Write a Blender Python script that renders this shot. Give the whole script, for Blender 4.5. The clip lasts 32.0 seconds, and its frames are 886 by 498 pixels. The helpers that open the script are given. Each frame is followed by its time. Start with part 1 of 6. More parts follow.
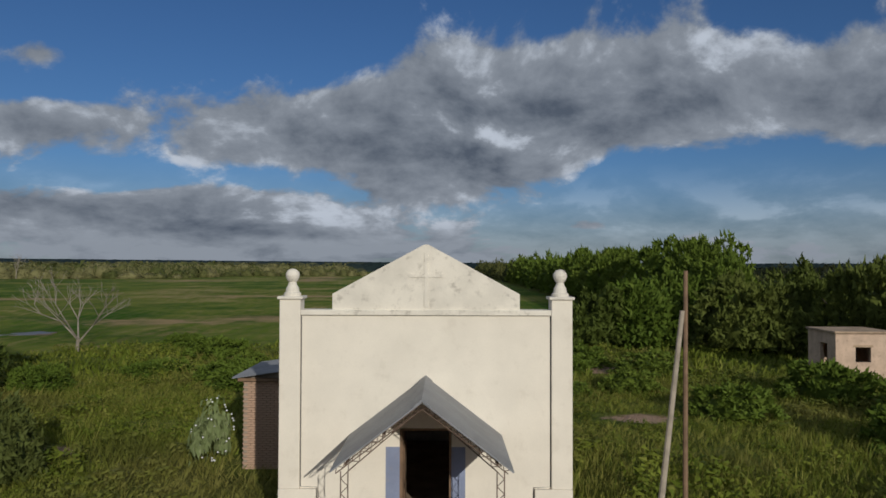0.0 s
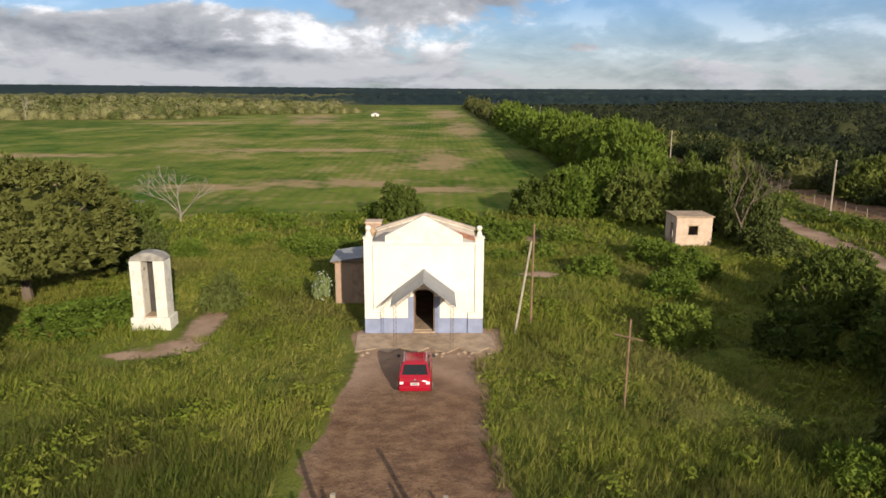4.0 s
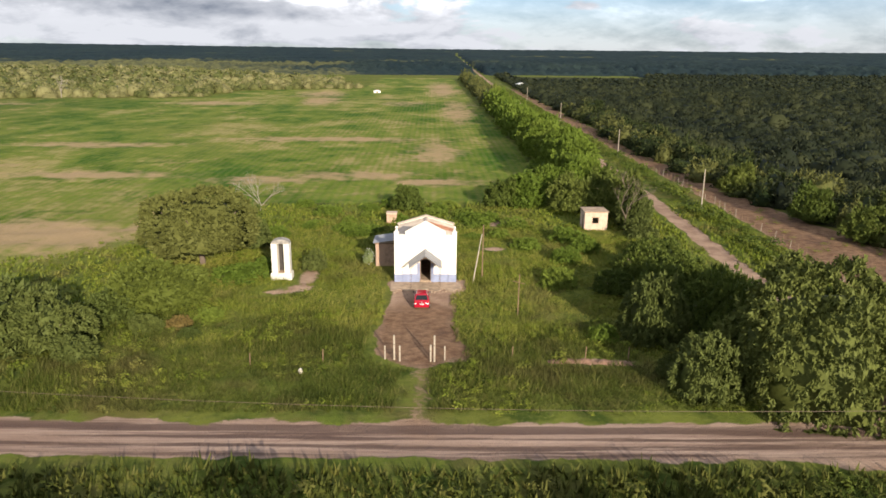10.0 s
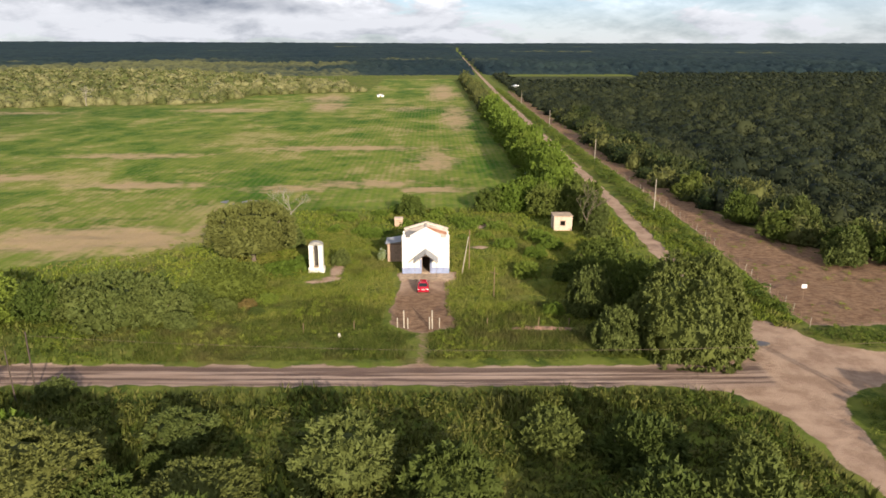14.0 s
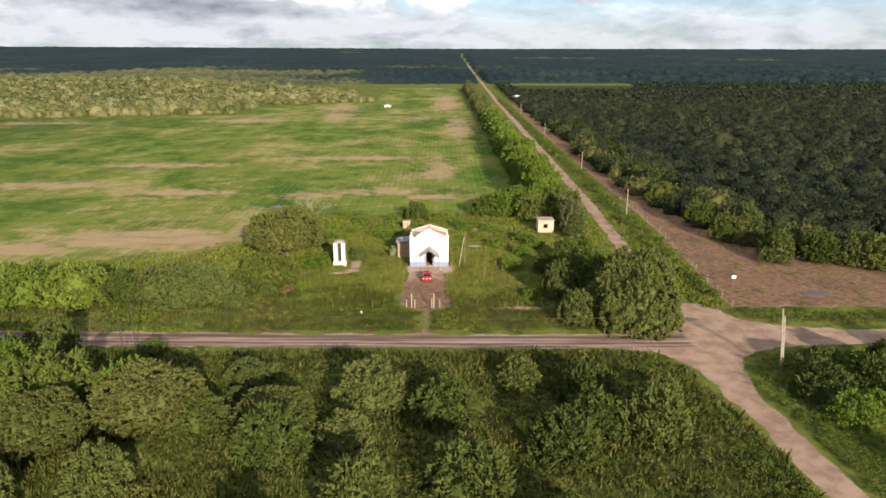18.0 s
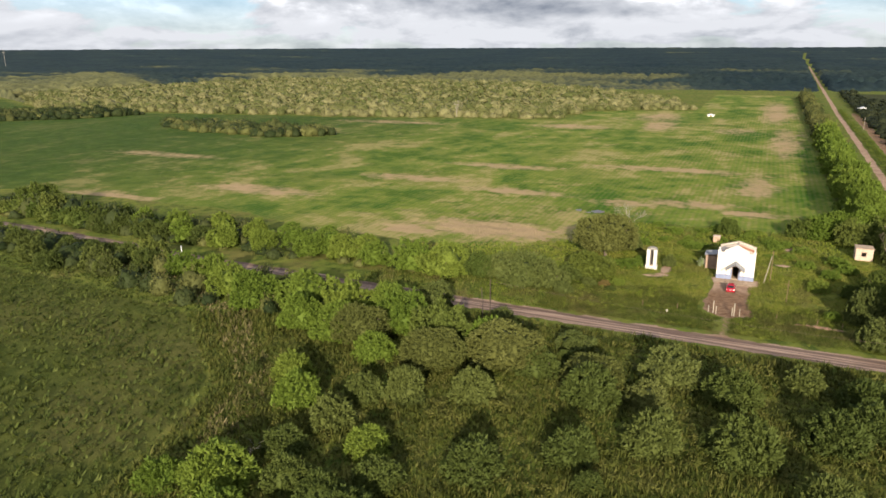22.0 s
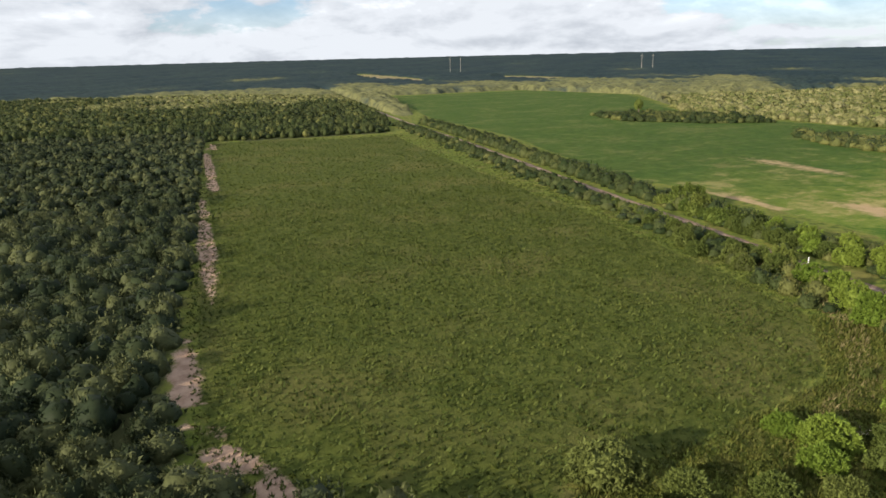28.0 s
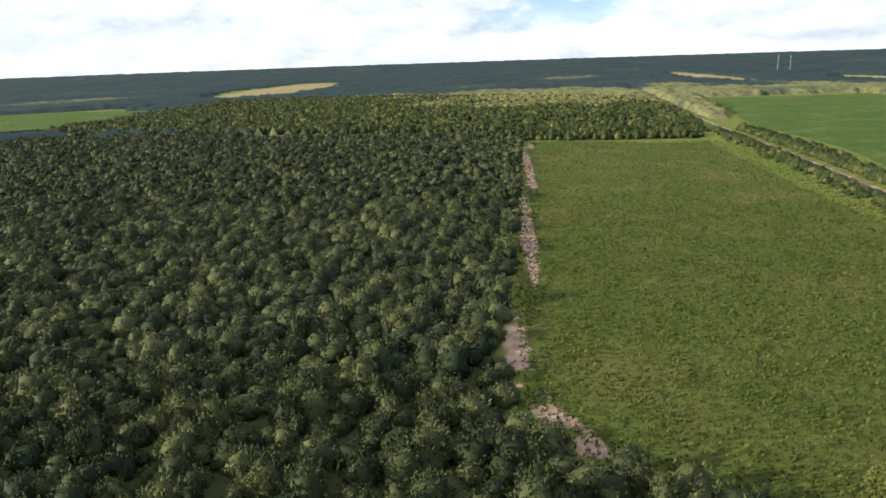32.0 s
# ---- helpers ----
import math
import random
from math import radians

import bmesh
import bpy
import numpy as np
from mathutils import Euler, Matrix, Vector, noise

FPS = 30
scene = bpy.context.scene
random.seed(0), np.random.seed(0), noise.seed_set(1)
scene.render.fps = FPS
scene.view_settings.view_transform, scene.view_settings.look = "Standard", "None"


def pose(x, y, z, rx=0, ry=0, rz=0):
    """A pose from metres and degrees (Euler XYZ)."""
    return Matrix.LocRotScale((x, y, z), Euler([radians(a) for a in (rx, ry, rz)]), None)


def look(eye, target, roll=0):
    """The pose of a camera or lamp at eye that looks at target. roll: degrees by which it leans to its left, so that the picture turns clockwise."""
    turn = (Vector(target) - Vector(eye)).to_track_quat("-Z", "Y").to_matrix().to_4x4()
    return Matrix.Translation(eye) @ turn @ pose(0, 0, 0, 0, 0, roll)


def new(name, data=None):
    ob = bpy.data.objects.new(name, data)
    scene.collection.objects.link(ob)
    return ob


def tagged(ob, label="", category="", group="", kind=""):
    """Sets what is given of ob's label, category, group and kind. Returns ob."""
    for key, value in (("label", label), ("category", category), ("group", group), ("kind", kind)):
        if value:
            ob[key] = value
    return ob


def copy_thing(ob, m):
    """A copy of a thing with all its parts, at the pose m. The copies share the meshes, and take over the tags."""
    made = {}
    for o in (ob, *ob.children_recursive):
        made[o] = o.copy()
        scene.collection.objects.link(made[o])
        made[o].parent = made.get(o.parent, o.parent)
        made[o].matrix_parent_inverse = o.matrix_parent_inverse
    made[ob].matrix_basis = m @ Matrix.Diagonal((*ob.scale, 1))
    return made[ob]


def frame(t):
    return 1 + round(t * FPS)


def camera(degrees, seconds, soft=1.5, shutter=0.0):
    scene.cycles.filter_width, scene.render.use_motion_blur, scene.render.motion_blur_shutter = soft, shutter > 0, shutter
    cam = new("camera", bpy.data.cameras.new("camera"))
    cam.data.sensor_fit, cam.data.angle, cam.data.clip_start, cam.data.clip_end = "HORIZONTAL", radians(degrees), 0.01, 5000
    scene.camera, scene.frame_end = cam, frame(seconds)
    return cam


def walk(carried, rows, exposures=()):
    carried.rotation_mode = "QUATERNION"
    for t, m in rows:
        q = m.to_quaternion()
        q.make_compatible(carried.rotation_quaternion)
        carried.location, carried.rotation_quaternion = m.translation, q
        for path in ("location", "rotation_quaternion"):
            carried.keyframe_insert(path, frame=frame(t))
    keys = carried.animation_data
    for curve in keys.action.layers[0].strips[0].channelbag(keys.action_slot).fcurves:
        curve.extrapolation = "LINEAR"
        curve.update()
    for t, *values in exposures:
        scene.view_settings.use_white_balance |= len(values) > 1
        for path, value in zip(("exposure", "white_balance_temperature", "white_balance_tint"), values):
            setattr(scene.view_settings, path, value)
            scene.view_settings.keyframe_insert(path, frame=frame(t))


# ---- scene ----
# ---- camera and walk: seconds, eye, target, roll ----
cam = camera(64.06, 32.0, soft=1.6)
PATH = [
    (0, (0.41, -17.03, 6.63), (0.40, 2.97, 7.08), 0.18),
    (0.5, (0.40, -19.75, 7.67), (0.43, 0.25, 8.11), 0.07),
    (1, (0.42, -22.47, 8.76), (0.48, -2.47, 8.86), 0.22),
    (1.5, (0.44, -25.31, 9.73), (0.54, -5.33, 8.94), 0.39),
    (2, (0.48, -28.19, 10.56), (0.62, -8.26, 8.89), 0.19),
    (2.5, (0.46, -30.97, 11.95), (0.66, -11.19, 8.99), 0.42),
    (3, (0.39, -33.90, 12.83), (0.67, -14.29, 8.93), 0.37),
    (3.5, (0.53, -37.11, 13.35), (0.79, -17.55, 9.20), 0.25),
    (4, (0.54, -40.26, 14.22), (0.82, -20.75, 9.83), 0.22),
    (4.5, (0.48, -43.35, 15.31), (0.80, -23.89, 10.69), 0.26),
    (5, (0.40, -46.39, 16.50), (0.78, -26.99, 11.65), 0.31),
    (5.5, (0.38, -49.39, 17.68), (0.77, -30.05, 12.60), 0.35),
    (6, (0.46, -52.35, 18.72), (0.82, -33.08, 13.40), 0.33),
    (6.5, (0.33, -55.32, 19.36), (0.76, -36.04, 14.05), 0.40),
    (7, (0.31, -58.28, 20.24), (0.74, -39.01, 14.89), 0.46),
    (7.5, (0.32, -61.29, 21.11), (0.75, -42.03, 15.74), 0.48),
    (8, (0.37, -64.36, 22.01), (0.78, -45.11, 16.61), 0.53),
    (8.5, (0.44, -67.40, 23.01), (0.83, -48.16, 17.57), 0.51),
    (9, (0.45, -70.49, 23.89), (0.84, -51.25, 18.46), 0.54),
    (9.5, (0.43, -73.51, 24.71), (0.82, -54.27, 19.28), 0.45),
    (10, (0.50, -76.56, 25.60), (0.87, -57.32, 20.15), 0.52),
    (10.5, (0.45, -79.71, 26.44), (0.84, -60.47, 21.00), 0.52),
    (11, (0.51, -82.68, 27.21), (0.89, -63.44, 21.77), 0.60),
    (11.5, (0.68, -85.84, 28.17), (1.04, -66.60, 22.70), 0.45),
    (12, (0.76, -88.97, 29.20), (1.09, -69.74, 23.70), 0.36),
    (12.5, (0.91, -91.88, 29.99), (1.24, -72.65, 24.49), 0.46),
    (13, (0.89, -94.81, 30.85), (1.20, -75.58, 25.35), 0.43),
    (13.5, (0.99, -97.76, 32.47), (1.29, -78.57, 26.84), 0.03),
    (14, (0.99, -100.76, 33.37), (1.29, -81.57, 27.74), -0.04),
    (14.5, (1.28, -103.36, 34.11), (1.54, -84.17, 28.48), -0.08),
    (15, (1.53, -105.93, 34.71), (1.75, -86.74, 29.09), -0.09),
    (15.5, (1.70, -108.56, 35.23), (1.90, -89.35, 29.65), -0.06),
    (16, (1.76, -111.30, 35.76), (1.94, -92.09, 30.21), -0.00),
    (16.5, (1.67, -114.24, 36.36), (1.85, -95.01, 30.84), 0.07),
    (17, (1.40, -117.43, 37.10), (1.60, -98.20, 31.61), 0.15),
    (17.5, (1.44, -120.44, 37.94), (1.63, -101.22, 32.42), 0.02),
    (18, (1.41, -123.48, 38.76), (1.58, -104.26, 33.25), 0.02),
    (18.5, (1.44, -126.42, 39.51), (1.30, -107.20, 34.00), 0.04),
    (19, (1.35, -129.22, 40.36), (0.45, -110.02, 34.85), 0.03),
    (19.5, (1.41, -131.90, 41.34), (-0.31, -112.76, 35.80), -0.03),
    (20, (1.36, -134.83, 42.27), (-1.19, -115.78, 36.73), -0.10),
    (20.5, (1.39, -137.82, 43.13), (-2.37, -118.98, 37.58), -0.12),
    (21, (1.64, -140.86, 43.77), (-3.50, -122.34, 38.25), -0.22),
    (21.5, (1.94, -143.76, 44.52), (-4.59, -125.68, 39.01), -0.44),
    (22, (2.55, -146.94, 45.59), (-5.40, -129.43, 40.08), -0.49),
    (22.5, (3.28, -149.76, 46.58), (-6.33, -133.10, 41.08), -0.73),
    (23, (3.83, -152.53, 47.22), (-7.35, -136.88, 41.76), -0.86),
    (23.5, (4.63, -155.28, 48.02), (-8.01, -140.76, 42.60), -0.99),
    (24, (5.49, -157.62, 48.70), (-8.12, -144.00, 43.30), -1.18),
    (24.5, (6.70, -160.15, 49.56), (-7.65, -147.31, 44.18), -1.32),
    (25, (8.10, -162.78, 50.32), (-7.22, -151.09, 44.96), -1.37),
    (25.5, (9.49, -165.04, 51.11), (-6.75, -154.66, 45.78), -1.37),
    (26, (11.08, -167.25, 51.87), (-5.76, -157.87, 46.55), -1.39),
    (26.5, (12.86, -169.40, 52.59), (-4.40, -160.80, 47.29), -1.41),
    (27, (14.80, -171.48, 53.32), (-2.79, -163.57, 48.02), -1.44),
    (27.5, (16.88, -173.47, 54.05), (-1.02, -166.30, 48.76), -1.49),
    (28, (19.09, -175.37, 54.82), (0.83, -169.15, 49.55), -1.54),
    (28.5, (21.44, -177.04, 55.62), (2.88, -171.78, 50.36), -1.56),
    (29, (23.78, -178.50, 56.55), (4.97, -174.22, 51.29), -1.58),
    (29.5, (26.08, -179.85, 57.25), (7.06, -176.56, 52.00), -1.68),
    (30, (28.49, -181.13, 57.96), (9.32, -178.83, 52.74), -1.74),
    (30.5, (30.95, -182.24, 58.80), (11.68, -180.94, 53.61), -1.78),
    (31, (33.44, -182.97, 59.61), (14.12, -182.70, 54.43), -1.89),
    (31.5, (36.01, -183.68, 60.45), (16.70, -184.43, 55.30), -1.94),
    (32, (38.67, -184.25, 61.44), (19.42, -186.02, 56.30), -1.90),
]
walk(cam, [(t, look(eye, target, roll)) for t, eye, target, roll in PATH],
     [(0, -0.85, 5700, 9), (2, -0.38, 6050, 11), (3, -0.05, 6250, 12), (4.5, 0.36, 6350, 12), (6, 0.57, 6300, 12), (9, 0.68, 6300, 13), (17, 0.76, 6350, 13), (21, 0.73, 6350, 12), (23, 0.70, 6350, 12),
      (25, 0.66, 6350, 11), (28, 0.84, 6250, 10), (30, 1.05, 6150, 9), (32, 1.16, 6050, 9)])

# ---- world and sun ----
SUN = Vector((2.6, -7.3, 2.4)).normalized()
world = bpy.data.worlds.new("sky")
scene.world = world
world.use_nodes = True


class Net:
    """A short way to write node trees."""

    def __init__(self, tree):
        self.tree = tree
        tree.nodes.clear()

    def add(self, kind, ins=None):
        n = self.tree.nodes.new(kind)
        for k, v in (ins or {}).items():
            if isinstance(v, bpy.types.NodeSocket):
                self.tree.links.new(v, n.inputs[k])
            else:
                n.inputs[k].default_value = v
        return n

    def math(self, op, a, b=0.0, c=0.0, clamp=False):
        n = self.tree.nodes.new("ShaderNodeMath")
        n.operation, n.use_clamp = op, clamp
        for i, v in enumerate((a, b, c)):
            if isinstance(v, bpy.types.NodeSocket):
                self.tree.links.new(v, n.inputs[i])
            else:
                n.inputs[i].default_value = v
        return n.outputs[0]

    def mix(self, fac, a, b, blend="MIX"):
        n = self.tree.nodes.new("ShaderNodeMix")
        n.data_type, n.blend_type = "RGBA", blend
        for key, v in ((0, fac), (6, a), (7, b)):
            if isinstance(v, bpy.types.NodeSocket):
                self.tree.links.new(v, n.inputs[key])
            else:
                n.inputs[key].default_value = (*v, 1) if key and len(v) == 3 else v
        return n.outputs[2]

    def smooth(self, v, lo, hi, a=0.0, b=1.0):
        n = self.add("ShaderNodeMapRange", {0: v, 1: lo, 2: hi, 3: a, 4: b})
        n.interpolation_type = "SMOOTHSTEP"
        return n.outputs[0]

    def attribute(self, name):
        n = self.tree.nodes.new("ShaderNodeAttribute")
        n.attribute_name = name
        return n.outputs["Fac"]

    def noise(self, vec, scale, detail=4.0, rough=0.55, distortion=0.0):
        n = self.add("ShaderNodeTexNoise", {"Scale": scale, "Detail": detail, "Roughness": rough, "Distortion": distortion})
        if vec is not None:
            self.tree.links.new(vec, n.inputs["Vector"])
        return n.outputs[0]

    def mapped(self, vec, scale=(1, 1, 1), move=(0, 0, 0)):
        return self.add("ShaderNodeMapping", {"Vector": vec, "Scale": scale, "Location": move}).outputs[0]


net = Net(world.node_tree)
sky = net.add("ShaderNodeTexSky")
sky.sky_type, sky.sun_disc, sky.sun_elevation, sky.sun_rotation = "NISHITA", False, math.asin(SUN.z), math.atan2(SUN.x, SUN.y)
sky.altitude, sky.air_density, sky.dust_density, sky.ozone_density = 100, 1.0, 0.15, 3.0
ray = net.add("ShaderNodeTexCoord").outputs["Generated"]
xyz = net.add("ShaderNodeSeparateXYZ", {0: ray})
rx, ry, rz = xyz.outputs
# clouds: billows that flatten towards the horizon
squeezed = net.math("MULTIPLY", net.math("LOGARITHM", net.math("ADD", net.math("MULTIPLY", net.math("MAXIMUM", rz, 0.0), 8.0), 1.0), 2.718), 0.46)
drawn = net.add("ShaderNodeCombineXYZ", {0: rx, 1: ry, 2: squeezed}).outputs[0]
wide = net.noise(net.mapped(drawn, (1, 1, 1), (3.1, 0.7, 0.2)), 2.2, 3.0, 0.5)
fine = net.noise(drawn, 6.4, 10.0, 0.58, 0.18)
above = net.noise(net.mapped(drawn, (1, 1, 1), (0.020, -0.012, 0.036)), 6.4, 10.0, 0.58, 0.18)
# the large cloud masses, in slopes to the side and upwards
ahead = net.math("MAXIMUM", ry, 0.05)
su, sv = net.math("DIVIDE", rx, ahead), net.math("DIVIDE", rz, ahead)
masses = 0.0
for cu, cv, wu, wv, gain in ((-0.22, 0.185, 0.32, 0.068, 0.40), (0.34, 0.250, 0.40, 0.085, 0.40), (-0.42, 0.068, 0.30, 0.036, 0.56), (-0.01, 0.112, 0.13, 0.034, 0.30), (0.10, 0.19, 0.20, 0.05, 0.16),
                             (-0.585, 0.30, 0.085, 0.030, 0.34), (-0.60, 0.205, 0.085, 0.030, 0.32), (-0.30, 0.35, 0.28, 0.07, -0.22), (0.42, 0.11, 0.34, 0.045, -0.20), (-0.40, 0.125, 0.24, 0.018, -0.16),
                             (0.21, 0.058, 0.06, 0.010, 0.22)):
    du = net.math("DIVIDE", net.math("SUBTRACT", su, cu), wu)
    dv = net.math("DIVIDE", net.math("SUBTRACT", sv, cv), wv)
    d2 = net.math("ADD", net.math("MULTIPLY", du, du), net.math("MULTIPLY", dv, dv))
    masses = net.math("ADD", masses, net.math("MULTIPLY", net.math("POWER", 2.718, net.math("MULTIPLY", d2, -1.0)), gain))
low = net.smooth(rz, 0.01, 0.065, 0.17, 0.0)
behind = net.smooth(ry, 0.80, 0.40, 0.0, 0.28)
thick = net.math("ADD", net.math("ADD", net.math("MULTIPLY", wide, 0.40), net.math("MULTIPLY", fine, 0.95)), net.math("ADD", masses, net.math("ADD", low, behind)))
# a thin veil of high cloud pales the sky low down
cover = net.math("MAXIMUM", net.smooth(thick, 0.755, 0.885), net.smooth(rz, 0.0, 0.15, 0.72, 0.0))
# tops are bright, thick undersides grey
white = net.math("ADD", net.math("MULTIPLY", net.math("SUBTRACT", fine, above), 3.6), net.smooth(net.math("SUBTRACT", thick, net.math("ADD", behind, net.math("MULTIPLY", low, 1.0))), 0.74, 1.30, 0.92, 0.40), clamp=True)
shade = net.mix(white, (0.30, 0.34, 0.405), (0.93, 0.95, 0.975))
rim = net.smooth(net.math("ADD", net.math("SUBTRACT", fine, above), net.smooth(thick, 0.80, 1.15, 0.06, -0.02)), 0.06, 0.20, 0.0, 1.0)
shade = net.mix(net.math("MULTIPLY", rim, net.smooth(rz, 0.02, 0.07)), shade, (1.75, 1.76, 1.78))
# to the west the cloud thins to a bright even sheet
shade = net.mix(net.smooth(ry, 0.85, 0.45, 0.0, 0.42), shade, (0.90, 0.92, 0.945))
blue = net.add("ShaderNodeBackground", {"Color": net.mix(1.0, sky.outputs[0], (0.80, 0.97, 1.22), "MULTIPLY"), "Strength": 0.072})
puff = net.add("ShaderNodeBackground", {"Color": shade, "Strength": 0.53})
both = net.add("ShaderNodeMixShader", {0: cover, 1: blue.outputs[0], 2: puff.outputs[0]})
net.add("ShaderNodeOutputWorld", {0: both.outputs[0]})

lamp = bpy.data.lights.new("sun", "SUN")
lamp.energy, lamp.angle, lamp.color = 5.0, radians(0.6), (1.0, 0.87, 0.67)
new("sun", lamp).matrix_world = look(SUN * 400, (0, 0, 0))


# ---- materials ----
def material(name, rough=0.9, metal=0.0):
    """A node material: returns it, its net, its shader node and the object's coordinates."""
    m = bpy.data.materials.new(name)
    m.use_nodes = True
    n = Net(m.node_tree)
    b = n.add("ShaderNodeBsdfPrincipled", {"Roughness": rough, "Metallic": metal})
    n.add("ShaderNodeOutputMaterial", {0: b.outputs[0]})
    return m, n, b, n.add("ShaderNodeTexCoord").outputs["Object"]


def bump(n, b, height, strength=0.4, distance=0.02):
    n.tree.links.new(n.add("ShaderNodeBump", {"Height": height, "Strength": strength, "Distance": distance}).outputs[0], b.inputs["Normal"])


def plain(name, colour, rough=0.8, metal=0.0, vary=0.25, scale=3.0, grain=40.0, dirt=(0.12, 0.10, 0.08), soil=0.15, relief=0.3):
    """A worn surface: two scales of variation, some soiling, fine relief."""
    m, n, b, at = material(name, rough, metal)
    big, small = n.noise(at, scale, 4), n.noise(at, grain, 3)
    c = n.mix(n.smooth(big, 0.3, 0.7), tuple(v * (1 - vary) for v in colour), tuple(min(1, v * (1 + vary * 0.6)) for v in colour))
    c = n.mix(n.math("MULTIPLY", n.smooth(n.noise(at, scale * 2.7, 6, 0.65), 0.52, 0.75), soil), c, dirt)
    c = n.mix(n.math("MULTIPLY", small, 0.25), c, tuple(v * 0.7 for v in colour))
    n.tree.links.new(c, b.inputs["Base Color"])
    n.tree.links.new(n.math("ADD", n.math("MULTIPLY", n.math("SUBTRACT", small, 0.5), 0.25), rough, clamp=True), b.inputs["Roughness"])
    bump(n, b, n.math("ADD", small, big), relief, 0.01)
    return m


def foliage(name, dark, mid, light, by_object, dried=None):
    """Leaves: hue by tree, lighter and darker sprays, some light let through."""
    m = bpy.data.materials.new(name)
    m.use_nodes = True
    n = Net(m.node_tree)
    at = n.add("ShaderNodeTexCoord").outputs["Object"]
    one = n.add("ShaderNodeObjectInfo").outputs["Random"] if by_object else n.attribute("tint")
    leaf = n.add("ShaderNodeNewGeometry").outputs["Random Per Island"]
    c = n.mix(n.smooth(one, 0.0, 0.55), dark, mid)
    c = n.mix(n.smooth(one, 0.55, 1.0), c, light)
    where = n.add("ShaderNodeNewGeometry").outputs["Position"]
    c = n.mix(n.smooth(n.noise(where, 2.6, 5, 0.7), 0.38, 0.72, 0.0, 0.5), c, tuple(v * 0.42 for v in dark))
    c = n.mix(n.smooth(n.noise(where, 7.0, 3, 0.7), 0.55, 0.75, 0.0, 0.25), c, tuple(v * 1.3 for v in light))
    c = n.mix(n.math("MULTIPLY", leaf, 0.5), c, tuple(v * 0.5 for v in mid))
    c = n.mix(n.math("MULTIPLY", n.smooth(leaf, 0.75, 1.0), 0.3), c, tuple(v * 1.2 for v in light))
    if dried:
        c = n.mix(n.smooth(n.noise(where, 0.11, 5, 0.65), 0.48, 0.66, 0.0, 0.75), c, dried)
        c = n.mix(n.smooth(n.noise(where, 0.23, 3, 0.6), 0.50, 0.68, 0.0, 0.6), c, tuple(v * 0.5 for v in dark))
    front = n.add("ShaderNodeBsdfPrincipled", {"Base Color": c, "Roughness": 0.68, "Specular IOR Level": 0.12})
    back = n.add("ShaderNodeBsdfTranslucent", {"Color": c})
    n.add("ShaderNodeOutputMaterial", {0: n.add("ShaderNodeMixShader", {0: 0.16, 1: front.outputs[0], 2: back.outputs[0]}).outputs[0]})
    return m


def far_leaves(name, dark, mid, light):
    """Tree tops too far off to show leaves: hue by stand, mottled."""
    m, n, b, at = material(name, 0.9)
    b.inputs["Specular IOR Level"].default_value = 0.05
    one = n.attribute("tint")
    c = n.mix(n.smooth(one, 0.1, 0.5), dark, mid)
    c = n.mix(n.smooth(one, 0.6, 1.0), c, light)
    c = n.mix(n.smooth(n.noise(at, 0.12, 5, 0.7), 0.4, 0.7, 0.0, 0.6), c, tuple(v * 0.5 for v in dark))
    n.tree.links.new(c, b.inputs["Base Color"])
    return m


